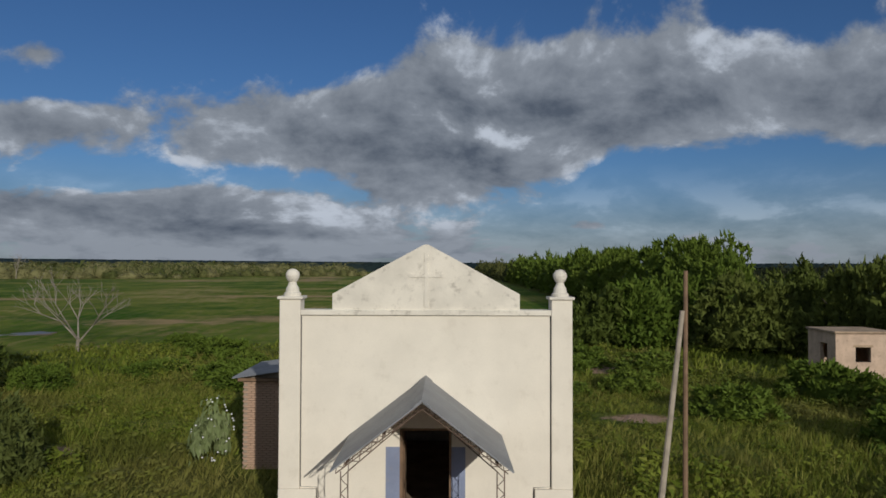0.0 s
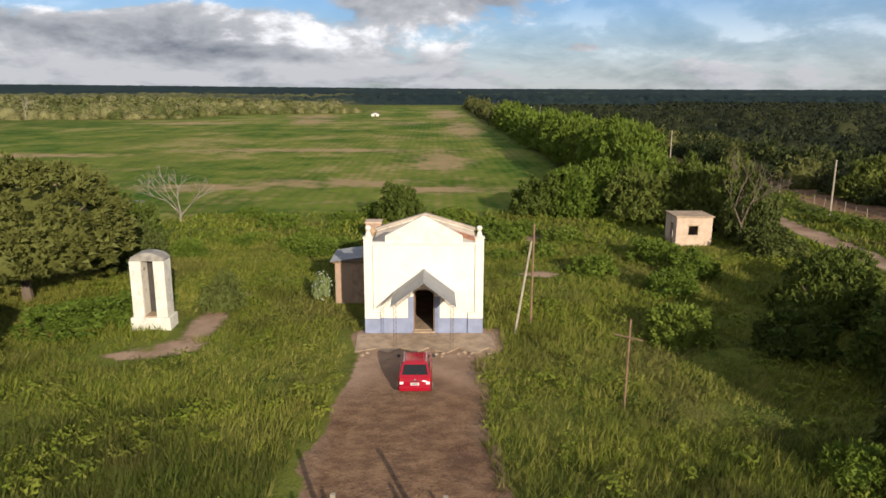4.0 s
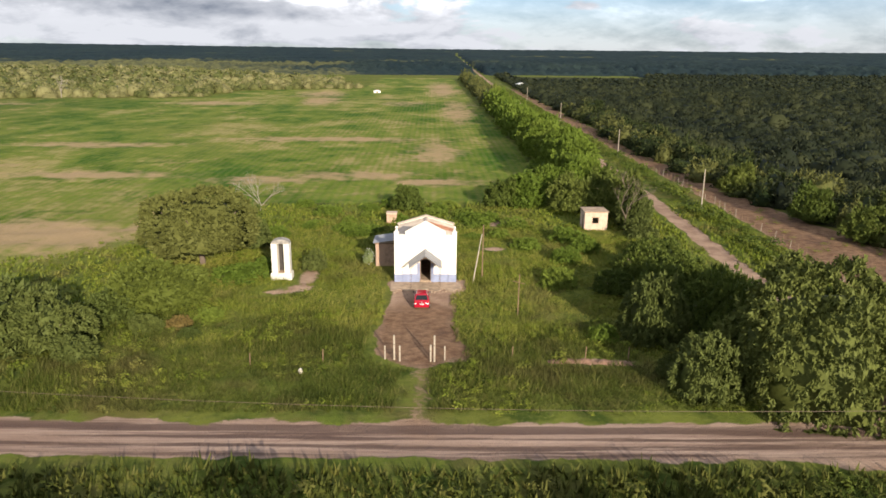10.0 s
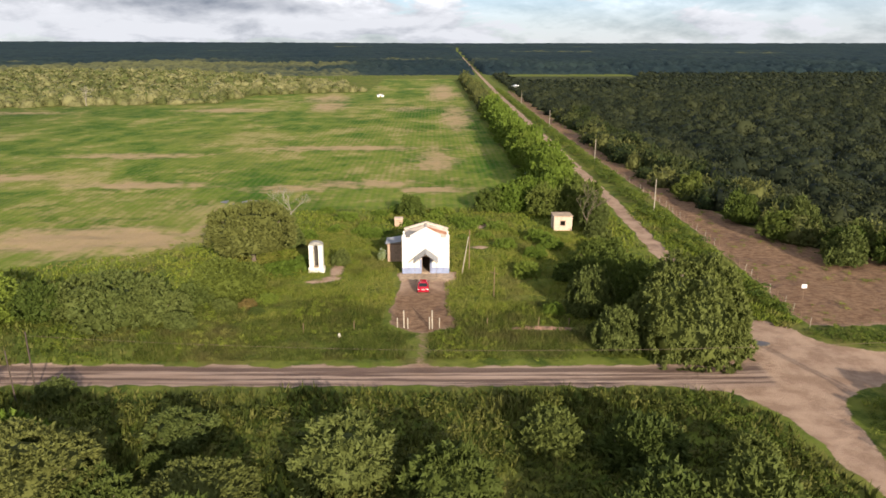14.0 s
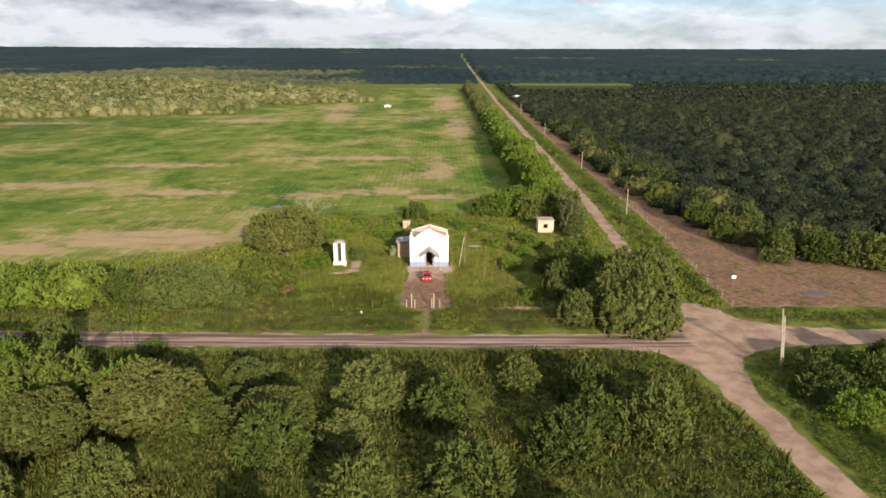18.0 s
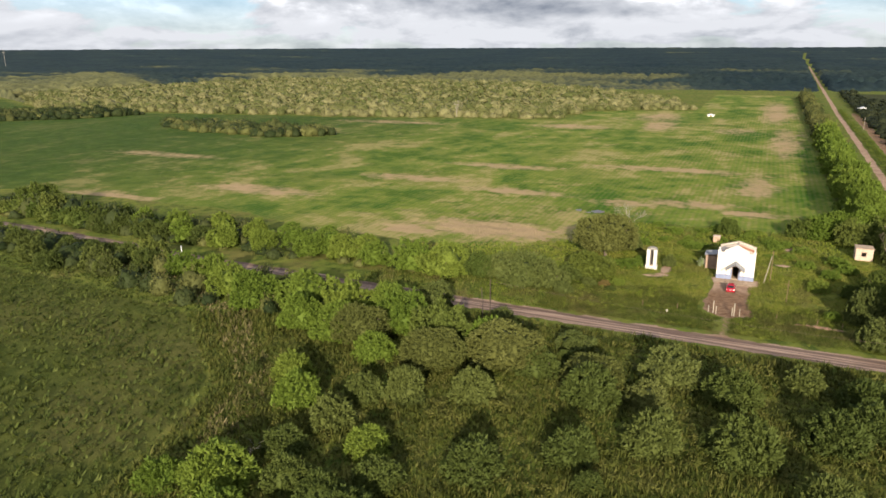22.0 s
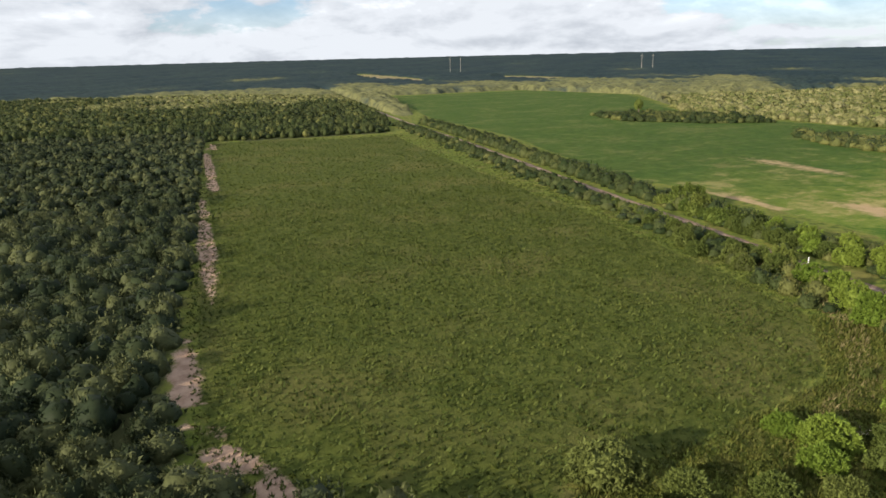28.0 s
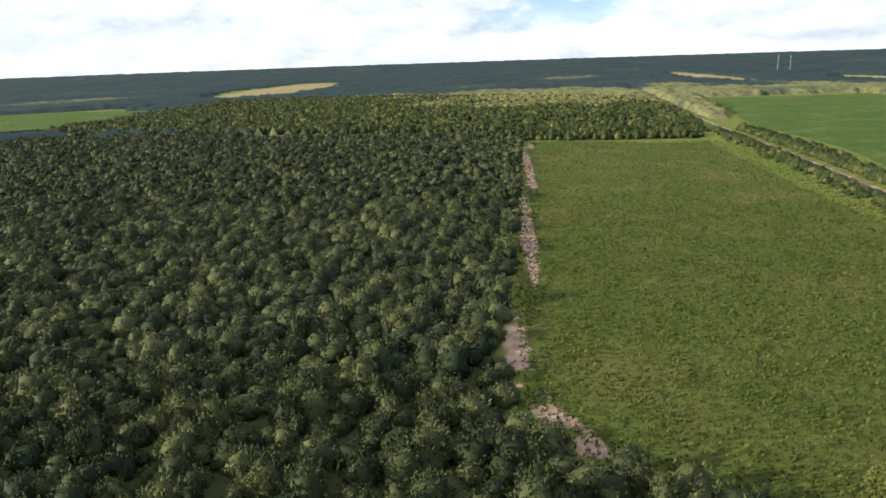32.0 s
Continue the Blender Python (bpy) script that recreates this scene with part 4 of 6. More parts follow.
# bushes across the road
for kind, x, y, r, h in (
        ("bush_bright", -47.9, -61, 3.5, 4.3), ("bush", -42.9, -80.3, 3.2, 3.9), ("bush", -38.2, -70.5, 3.1, 4.4), ("bush", -29.3, -67.4, 3.2, 4.4), ("bush", -14.7, -62, 3.9, 5.6), ("grey", -5.9, -51.5, 4.4, 5.0),
        ("bush", 2.4, -54.3, 4.0, 4.6), ("bush", -5.8, -70.3, 3.8, 5.0), ("bush", 4.6, -68.7, 4.4, 5.6), ("bush", 23.6, -58.7, 4.0, 5.4), ("bush_bright", -50.6, -77.4, 3.4, 4.8), ("bush", -22.9, -83.5, 3.7, 4.2),
        ("grey", -48.5, -38.6, 3.8, 5.6), ("grey", -35.9, -37.6, 2.2, 2.0), ("mixed", -41.1, -52.3, 5.4, 7.4), ("bush_bright", -33.2, -51.2, 4.6, 5.0), ("bush", 18, -50.1, 3.7, 4.0), ("bush", 27, -51, 2.6, 3.0),
        ("grey", -21, -46, 3.4, 3.2), ("bush", -24, -56, 3.6, 4.0), ("bush", 11, -47, 3.0, 3.2), ("bush", 14, -62, 3.8, 4.6), ("grey", -8, -60, 3.0, 3.4), ("bush", 12, -76, 3.6, 4.4), ("bush", -14, -76, 3.4, 4.0),
        ("bright", -79.9, -50, 5.0, 6.6), ("bright", -70.5, -47, 5.2, 7.2), ("bright", -61.1, -48, 5.4, 7.6), ("bright", -54, -46, 4.6, 6.6), ("bright", -48.7, -50, 5.2, 7.4), ("bright", -66, -55, 4.6, 6.0),
        ("bright", -57, -57, 4.6, 6.2), ("bright", -88, -46, 5.0, 6.4), ("bright", -96, -43, 4.8, 6.0), ("bush_bright", -56, -71, 3.2, 3.6), ("bright", -74, -42, 3.8, 5.0), ("mixed", -117, -37.8, 4.1, 6.3), ("bright", -106, -40, 4.0, 5.0),
        ("bush_bright", -48.1, -96, 4.6, 4.6), ("bush_bright", -44, -101, 3.4, 3.6), ("bush_bright", -53.5, -98.5, 3.0, 3.0), ("bush", -41, -93, 3.0, 3.4), ("grey", -52.3, -129.2, 5.0, 6.6), ("bush", -45, -122, 3.6, 3.6), ("bush", -41, -112, 3.4, 3.4),
        ("bush", -37, -104, 3.2, 3.6), ("bush", -36.0, -93.9, 2.9, 3.4), ("bush", -31.5, -89.1, 3.0, 3.4), ("bush", -31.0, -95.8, 3.4, 3.6), ("bush", -42.7, -73.0, 2.9, 3.6), ("bush", 17.5, -57.6, 3.8, 4.4), ("bush", -45, -88, 3.0, 3.0), ("bush_bright", -36, -84, 3.0, 3.2), ("grey", -40, -132, 4.0, 4.4), ("bush", -32, -112, 3.6, 4.0), ("bush", -28, -100, 3.2, 3.8),
        ("grey", 48.5, -43.5, 3.0, 3.6), ("bush", 52, -49, 3.8, 4.6), ("bush_bright", 49, -54, 2.6, 2.8), ("bush", 57, -44, 3.6, 4.4), ("bush", 55, -58, 4.2, 5.0), ("bush", 62, -52, 4.0, 5.0), ("bush", 66, -43, 3.8, 4.6)):
    plant(kind, x, y, r, h, group="bushes across the road")
for kind, x, y, r, h in (("broad", -38.5, -60.5, 5.2, 5.8), ("broad", -29.0, -55.5, 6.4, 6.2), ("broad", -53, -57, 5.2, 6.2), ("broad", -15.6, -57.0, 4.6, 4.2),
                         ("grey", 64.8, 3.2, 3.4, 5.8), ("grey", 65.9, 15.4, 3.2, 5.4), ("grey", 68.4, 24.6, 3.8, 6.2), ("grey", 78.5, 0.6, 3.8, 6.0), ("grey", 71.0, 9.5, 3.6, 5.6),
                         ("mixed", 66.5, 6.5, 3.6, 5.6), ("mixed", 61.5, 18, 3.4, 5.4), ("mixed", 73, 2.5, 3.8, 6.2), ("mixed", 60, 30, 3.6, 6.0), ("mixed", 82, -2.5, 4.0, 6.4), ("mixed", 57.5, 52, 3.6, 6.0), ("mixed", 92, -7, 4.2, 6.6)):
    plant(kind, x, y, r, h, group="bushes across the road")
for k in range(26):
    plant(pick.choice(("bush", "mixed", "bush", "bush_bright")), pick.uniform(45, 92), pick.uniform(-84, -42), pick.uniform(1.8, 3.8), pick.uniform(1.8, 4.6), group="scrub beyond the crossing")
for k in range(26):
    x, y = pick.uniform(-62, 30), pick.uniform(-112, -42)
    if x > -60 - (y + 78) * 0.35 and not (y < -92 and x > -10):
        plant(pick.choice(("bush", "bush", "bush_bright", "grey")), x, y, pick.uniform(1.2, 2.2), pick.uniform(1.2, 2.4), group="bushes across the road")
for x, y, r, h in ((-115, -41, 3.8, 4.6), (-121, -46, 3.4, 3.8), (-128, -43, 3.8, 4.4), (-136, -48, 3.6, 3.8), (-145, -45, 3.8, 4.2), (-124, -38, 3.4, 4.2), (-133, -39, 3.6, 4.0), (-142, -39, 3.4, 4.0), (-151, -42, 3.6, 4.0), (-160, -38, 3.6, 4.0), (-170, -39, 3.6, 3.8)):
    plant("bush", x, y, r, h, group="bushes across the road")
# both sides of the road west
hedge, low_hedge = [], []
x = -124.0
while x > -560:
    ym = np.interp(-x, [137, 213, 421, 575], [-27.8, -23.5, -9, -3])
    for side in (-1, 1):
        spot, tall_by = (x + 3 * side, ym + side * pick.uniform(7, 10)), 0.55 if side < 0 else 1.0
        if x > -205:
            plant("bush" if x > -160 else "far_mixed", *spot, pick.uniform(3.0, 4.6), tall_by * pick.uniform(3.4, 5.8), group="hedge along the road west")
        else:
            (low_hedge if side < 0 else hedge).append(spot)
        (low_hedge if side < 0 else hedge).extend([(x - 2 * side, ym + side * pick.uniform(9, 14)), (x + 1, ym + side * pick.uniform(7.5, 15))])
    x -= pick.uniform(4.6, 6.6)
for x, y, r, h in ((-185, -11, 6.0, 9.0), (-178, -14, 5.0, 7.0), (-194, -10, 5.0, 7.0), (-120, -12, 4.6, 6), (-109, -12, 4.2, 5.4), (-97, -13, 4.6, 5.6), (-86, -14, 4.6, 6), (-76, -15, 4.4, 5.6),
                   (-89, -18.5, 4.0, 5.2), (-81, -17, 4.2, 5.4), (-72, -19, 3.8, 5.0), (-102, -19, 4.0, 5.0), (-112, -20, 4.2, 5.2), (-125, -19, 4.4, 5.4), (-133, -13, 4.4, 5.6), (-143, -15, 4.6, 5.8), (-153, -12, 4.4, 5.2), (-163, -15, 4.8, 6.0)):
    plant("mixed" if x < -150 else "bright", x, y, r, h, group="hedge along the road west")
for kind in MODELS.values():
    for ob in kind:
        for child in list(ob.children):
            bpy.data.objects.remove(child)
        bpy.data.objects.remove(ob)


def scatter(pts, spacing, seed, clear=()):
    """Places on a jittered grid inside an outline."""
    rng = np.random.RandomState(seed)
    lo, hi = np.min(pts, 0), np.max(pts, 0)
    u, v = np.meshgrid(np.arange(lo[0], hi[0], spacing), np.arange(lo[1], hi[1], spacing))
    p = np.stack([u.ravel(), v.ravel()], 1) + rng.uniform(-0.5, 0.5, (u.size, 2)) * spacing
    p = p[polygon(p, pts)]
    for line, width in clear:
        p = p[off_line(p, line) > width]
    return p


def stand(places, shapes, radius, high, seed, tint_mid=0.45, tint_by=0.45, sink=0.0):
    """Many plants as one array: places, triangles and a tint for each corner."""
    rng = np.random.RandomState(seed)
    V, F, T, n = [], [], [], 0
    which = rng.randint(len(shapes), size=len(places))
    for k, (sv, sf) in enumerate(shapes):
        p = places[which == k]
        m = len(p)
        if not m:
            continue
        a, grown = rng.uniform(0, 6.28, m), rng.uniform(0, 1, m) ** 1.3
        r, h = radius[0] + (radius[1] - radius[0]) * grown, high[0] + (high[1] - high[0]) * (0.7 * grown + 0.3 * rng.uniform(0, 1, m))
        ca, sa = np.cos(a)[:, None], np.sin(a)[:, None]
        x = (sv[None, :, 0] * ca - sv[None, :, 1] * sa) * r[:, None] + p[:, :1]
        y = (sv[None, :, 0] * sa + sv[None, :, 1] * ca) * r[:, None] + p[:, 1:2]
        h = h * (1 + 0.35 * np.clip(waves(p[:, 0], p[:, 1], 17, 15), -1, 1))
        z = sv[None, :, 2] * h[:, None] - sink + rise(p[:, 0], p[:, 1])[:, None]
        V.append(np.stack([x, y, z], 2).reshape(-1, 3))
        F.append((sf[None] + (np.arange(m) * len(sv) + n)[:, None, None]).reshape(-1, 3))
        hue = np.clip(rng.normal(tint_mid, tint_by * 0.5, m) + waves(p[:, 0], p[:, 1], 60, 4) * 0.12 + waves(p[:, 0], p[:, 1], 19, 7) * 0.16, 0, 1)
        T.append(np.repeat(hue, len(sv)))
        n += m * len(sv)
    return np.concatenate(V), np.concatenate(F), np.concatenate(T)


def stuff(name, mat, arrays, label, category):
    """Joins arrays of plants into one object of uncountable stuff."""
    V, F, T, n = [], [], [], 0
    for v, f, t in arrays:
        V.append(v), F.append(f + n), T.append(t)
        n += len(v)
    tagged(new(name, mesh_of(name, np.concatenate(V), np.concatenate(F), [mat], {"tint": np.concatenate(T)})), label, category, kind="stuff")


WEED = [crown(s, 2, 26, 0.14, base=0.02, core=0.2, shell=(0.3, 1.2)) for s in (131, 132, 133)]
TREES_EDGE = [dome(s, 84, 7, 0.17, heart=0.84, lumps=0.15) for s in (94, 95, 96, 97)]
TREES_MID = [dome(s, 56, 6, 0.17, heart=0.85, lumps=0.16) for s in (101, 102, 103, 104, 105)]
TREES_FAR = [dome(s, 28, 4, 0.20, heart=0.88, lumps=0.16) for s in (111, 112, 113, 114)]
TREES_DOT = [crown(s, 1, 16, 0.30, base=0.02, core=1.0, shell=(0.8, 1.4)) for s in (121, 122, 123)]

CLEARING = [(72, 498), (168, 503), (206, 600), (206, 640), (72, 640)]
p = scatter(EAST, 4.8, 31)
p = p[~polygon(p, CLEARING)]
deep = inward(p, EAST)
# edge trees get a sunlit tint, the inner wood the shaded colour
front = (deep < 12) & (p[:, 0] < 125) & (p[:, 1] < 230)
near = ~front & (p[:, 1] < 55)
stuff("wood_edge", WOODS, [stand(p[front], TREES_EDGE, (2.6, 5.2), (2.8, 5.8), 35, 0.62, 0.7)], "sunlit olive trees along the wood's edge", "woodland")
stuff("wood_east", WOODS_SHADED, [stand(p[near], TREES_MID, (2.2, 5.4), (2.2, 4.8), 32, 0.40, 1.0), stand(p[~front & ~near & (p[:, 1] < 380)], TREES_FAR, (2.6, 5.4), (2.4, 4.8), 33, 0.38, 0.9), stand(p[p[:, 1] >= 380], TREES_DOT, (3.0, 5.2), (2.8, 4.8), 34, 0.35, 0.8)],
      "dense scrub woodland east of the road, coloured dark as in shade", "woodland")
big = scatter(EAST, 15.0, 37)
stuff("tall_wood_trees", WOODS_SHADED, [stand(big[big[:, 1] < 300], TREES_MID, (3.4, 6.4), (4.0, 6.4), 38, 0.6, 0.9)], "taller trees standing above the scrub", "woodland")
p = scatter(SOUTHWEST, 4.5, 41, [(STRIP, 4.6)])
p = p[~((p[:, 0] < -564) & (p[:, 1] > -425))]
near, off = p[:, 0] > -92, p[:, 0] < -270
stuff("wood_southwest", WOODS_GREY_SHADED, [stand(p[near], TREES_MID, (2.0, 4.8), (2.6, 5.2), 42, 0.45, 1.6), stand(p[~near & ~off], TREES_FAR, (2.2, 5.0), (2.8, 5.2), 43, 0.45, 1.6), stand(p[off], TREES_DOT, (2.0, 4.2), (3.0, 5.6), 44, 0.42, 0.9)],
      "dense scrub woodland with grey and yellow-green crowns", "woodland")
big = scatter(SOUTHWEST, 13.0, 47, [(STRIP, 6.0)])
big = big[big[:, 0] > -300]
stuff("tall_scrub_trees", WOODS_GREY_SHADED, [stand(big[big[:, 0] > -110], TREES_EDGE, (2.6, 4.6), (4.6, 7.4), 48, 0.62, 0.9), stand(big[big[:, 0] <= -110], TREES_MID, (2.6, 5.0), (4.4, 7.4), 49, 0.58, 0.9)], "larger pale-topped trees above the scrub", "woodland")
p = scatter(WEST, 6.2, 51, [(ROAD_EW, 6)])
near = p[:, 0] > -620
# beyond this wavy line the trees take the sunlit leaf colour
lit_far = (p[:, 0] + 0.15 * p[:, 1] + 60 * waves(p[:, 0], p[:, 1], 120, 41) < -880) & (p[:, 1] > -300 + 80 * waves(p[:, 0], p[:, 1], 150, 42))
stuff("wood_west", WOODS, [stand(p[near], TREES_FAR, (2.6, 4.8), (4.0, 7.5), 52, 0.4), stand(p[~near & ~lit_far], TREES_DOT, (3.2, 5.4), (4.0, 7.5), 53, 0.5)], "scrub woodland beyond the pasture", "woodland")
stuff("wood_far_west", WOODS_SUNLIT, [stand(p[lit_far][::2], TREES_DOT, (5.2, 8.4), (4.0, 6.5), 54, 0.5)], "far western woodland coloured pale yellow-green as if sunlit", "woodland")
p = scatter(NORTH, 6.4, 61)
deep = inward(p, NORTH)
near, off = deep < 10, deep > 40
stuff("wood_north", WOODS_SUNLIT, [stand(p[near], TREES_MID, (2.6, 6.4), (2.6, 5.6), 62, 0.45, 1.3), stand(p[~near & ~off], TREES_FAR, (3.2, 7.0), (3.6, 6.6), 63, 0.5, 1.2), stand(p[off], TREES_DOT, (3.4, 7.0), (4.0, 7.0), 64, 0.5, 1.2)], "pale yellow-green sunlit woodland beyond the field", "woodland")
GROVES = [[(-340, 184), (-300, 165), (-236, 160), (-208, 178), (-230, 192), (-300, 205)], [(-540, 158), (-480, 150), (-430, 190), (-400, 238), (-470, 240), (-530, 200)]]
stuff("field_grove", WOODS, [stand(scatter(g, 4.6, 71 + k), TREES_FAR, (2.8, 5.4), (3.0, 5.6), 73 + k, 0.55 - 0.30 * k, 0.8) for k, g in enumerate(GROVES)], "small groves standing in the crop field", "grove")
stuff("far_hedge", WOODS, [stand(np.array(hedge, float), TREES_FAR, (2.8, 5.0), (3.4, 6.4), 85, 0.38), stand(np.array(low_hedge, float), TREES_FAR, (2.2, 4.2), (2.4, 4.4), 87, 0.34), stand(np.array(far_row, float), TREES_MID, (3.6, 5.4), (5.0, 8.6), 86, 0.8)], "dark hedgerow trees along the far roads", "hedge")
# east bank of the road north, and the strip between road and field
VERGE = [(43.5, -18), (46.2, -18), (48, 60), (48.5, 215), (50, 420), (47, 420), (45, 215), (43.5, 60)]
stuff("verge_bushes", LEAVES_VERGE, [stand(scatter(VERGE, 1.5, 81), WEED, (0.7, 1.9), (0.5, 1.7), 82, 0.5, 0.8)], "low green bushes along the road bank", "bushes")

S_VERGES = [[(39.4, -47), (42, -41.5), (47, -38.2), (70, -36.2), (70, -39.5), (50, -42), (46, -50), (50, -100), (46, -100), (41.5, -72)], [(24, -38), (29, -40), (31.5, -45), (33.5, -56), (36, -75), (39, -95), (34, -95), (30, -62), (27, -46)],
            [(44.5, -24), (49, -26.8), (62, -28.6), (110, -27.5), (110, -23.5), (62, -24.6), (48, -22.5)]]
stuff("road_verge", LEAVES_VERGE, [stand(scatter(v, 0.85, 83), WEED, (0.4, 1.0), (0.35, 1.1), 84, 0.35, 0.8) for v in S_VERGES], "rank bright green weeds along the road verge", "weeds")

BANKS = [[(-60, -13), (-100, -9), (-135, -2), (-215, 0), (-320, 6), (-440, 22), (-560, 24), (-560, 4), (-421, -4), (-320, -11), (-213, -18), (-137, -22.5), (-90, -25), (-60, -22)],
         [(-46, -37), (-75, -36), (-114, -34.5), (-140, -32.5), (-213, -28.5), (-300, -22), (-421, -14), (-560, -8), (-560, -22), (-421, -30), (-300, -38), (-213, -40), (-165, -44), (-120, -50), (-85, -55), (-52, -52)]]
p = np.concatenate([scatter(b, 4.3, 88 + k, [(ROAD_EW, 5.6)]) for k, b in enumerate(BANKS)])
p = p[np.random.RandomState(7).uniform(0, 1, len(p)) < 0.72]
near = p[:, 0] > -130
stuff("roadside_thicket", WOODS, [stand(p[near], TREES_MID, (1.6, 3.4), (1.8, 4.4), 90, 0.62, 0.8), stand(p[~near], TREES_FAR, (1.4, 3.0), (1.2, 2.8), 91, 0.32, 0.8)], "dense mixed thicket along the road west", "thicket")


# ---- far woods, one rolling sheet to the horizon ----
az = np.radians(np.concatenate([np.arange(-42, 132, 0.3), np.arange(132, 318, 3.0)]))
radii = [560.0]
while radii[-1] < 4750:
    radii.append(radii[-1] * 1.0135)
R, A = np.meshgrid(radii, az)
FX, FY = -np.sin(A) * R, np.cos(A) * R
tufts = np.random.RandomState(9).uniform(0, 1, R.shape)
lift = np.clip((R - 620) / 120, 0, 1)
canopy = -1.5 + (4.0 + tufts * 6.5 * np.clip(900 / R, 0.6, 1.0) + waves(FX, FY, 90, 11) * 1.2) * lift
opened = inward(np.stack([FX.ravel(), FY.ravel()], 1), CROP).reshape(R.shape) > -8
for outline in (WEST, NORTH, SOUTHWEST, EAST):
    opened |= inward(np.stack([FX.ravel(), FY.ravel()], 1), outline).reshape(R.shape) > 0
for cx, cy, wide_x, wide_y in FAR_STUBBLE + ((140, 760, 80, 30), (-870, -850, 250, 190)):
    opened |= np.hypot((FX - cx) / wide_x, (FY - cy) / wide_y) < 1 + 0.15 * waves(FX, FY, 160, 13)
opened |= polygon(np.stack([FX.ravel(), FY.ravel()], 1), [(72, 498), (168, 503), (206, 600), (206, 660), (72, 660)]).reshape(R.shape)
opened |= off_line(np.stack([FX.ravel(), FY.ravel()], 1), ROAD_N).reshape(R.shape) < 4.5 + R * 0.0012
opened |= off_line(np.stack([FX.ravel(), FY.ravel()], 1), ROAD_EW).reshape(R.shape) < 6
canopy[opened] = -2.5
# sunlit stretches of the far sheet, painted through the tint
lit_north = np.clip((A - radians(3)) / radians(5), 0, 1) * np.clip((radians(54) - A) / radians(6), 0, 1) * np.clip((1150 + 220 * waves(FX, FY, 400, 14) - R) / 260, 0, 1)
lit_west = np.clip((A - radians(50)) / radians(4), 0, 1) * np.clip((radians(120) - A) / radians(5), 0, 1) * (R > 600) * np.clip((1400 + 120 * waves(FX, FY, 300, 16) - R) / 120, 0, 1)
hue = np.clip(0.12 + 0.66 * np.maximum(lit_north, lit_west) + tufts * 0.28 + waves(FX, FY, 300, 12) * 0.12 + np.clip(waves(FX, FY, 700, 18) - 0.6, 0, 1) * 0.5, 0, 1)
m, k = R.shape
i, j = np.meshgrid(np.arange(k - 1), np.arange(m))
a = (j * k + i).ravel()
b = (((j + 1) % m) * k + i).ravel()
stuff("far_woods", WOODS_HAZED, [(np.stack([FX, FY, canopy + rise(FX, FY)], 2).reshape(-1, 3), np.concatenate([np.stack([a, a + 1, b + 1], 1), np.stack([a, b + 1, b], 1)]), hue.ravel())],
      "dark wooded plain reaching to the horizon, haze in its colour", "woodland")


# ---- grass ----
def blades(seed, count, wide, lean=0.45):
    rng = np.random.RandomState(seed)
    a = rng.uniform(0, 6.28, count)
    base = np.stack([np.cos(a), np.sin(a), 0 * a], 1) * rng.uniform(0.05, 0.35, (count, 1))
    side = np.stack([-np.sin(a + 0.6), np.cos(a + 0.6), 0 * a], 1) * wide
    tip = base + np.stack([np.cos(a) * lean, np.sin(a) * lean, 0 * a], 1) * rng.uniform(0.3, 1, (count, 1)) + np.array([0, 0, 1]) * rng.uniform(0.55, 1.0, (count, 1))
    V = np.stack([base - side, base + side, tip], 1).reshape(-1, 3)
    return V, np.arange(len(V)).reshape(-1, 3)


TUFT = [blades(s, 9, 0.036, 0.75) for s in (201, 202, 203)]
WIDE_TUFT = [blades(s, 5, 0.16, 0.6) for s in (211, 212, 213)]


def bare_at(p):
    """How worn the ground is at places near the chapel."""
    iu, iv = np.clip(np.searchsorted(gx, p[:, 0]), 0, nx - 1), np.clip(np.searchsorted(gy, p[:, 1]), 0, ny - 1)
    return dirt[iv * nx + iu]


def lawn(pts, spacing, seed, keep=0.35):
    p = scatter(pts, spacing, seed)
    p = p[(bare_at(p) < keep) & ~((np.abs(p[:, 0]) < 3.9) & (p[:, 1] > -1) & (p[:, 1] < 10.5)) & ~((p[:, 0] > -6.5) & (p[:, 0] < -3.4) & (p[:, 1] > 5.5) & (p[:, 1] < 9.5))]
    return p


near_lawn = lawn([(-32, -30), (34, -30), (34, 24), (-32, 24)], 0.31, 301)
mid_lawn = lawn([(-70, -30.5), (-70, 0), (-40, 14), (-26, 41), (20, 42), (46, 45), (46, -18), (34, -30.5)], 0.75, 302)
mid_lawn = mid_lawn[(np.abs(mid_lawn[:, 0]) > 32) | (mid_lawn[:, 1] > 24)]
south_lawn = lawn([(-46, -37), (29, -37.5), (32.5, -43), (34, -50), (35.6, -63), (38.5, -90), (38, -104), (-30, -135), (-52, -135), (-56, -108), (-64, -78), (-88, -58), (-70, -50)], 0.66, 303)
east_lawn = lawn([(42, -39), (96, -37), (96, -88), (46, -88)], 0.8, 307)
bank_lawn = lawn([(41, -24), (47, -20), (49, 45), (43, 45)], 0.5, 308)
mid_lawn = np.concatenate([mid_lawn, east_lawn, bank_lawn])
patchy = scatter([(-45, -30.5), (34, -30.5), (34, 40), (-26, 40), (-45, 14)], 1.15, 309)
patchy = patchy[(bare_at(patchy) < 0.3) & (waves(patchy[:, 0], patchy[:, 1], 14, 21) + np.random.RandomState(4).uniform(-0.6, 0.6, len(patchy)) > 0.1)]
patchy = patchy[~((np.abs(patchy[:, 0]) < 4.4) & (patchy[:, 1] > -3) & (patchy[:, 1] < 10.5)) & ~((patchy[:, 0] > -7) & (patchy[:, 0] < -3) & (patchy[:, 1] > 4) & (patchy[:, 1] < 10))]
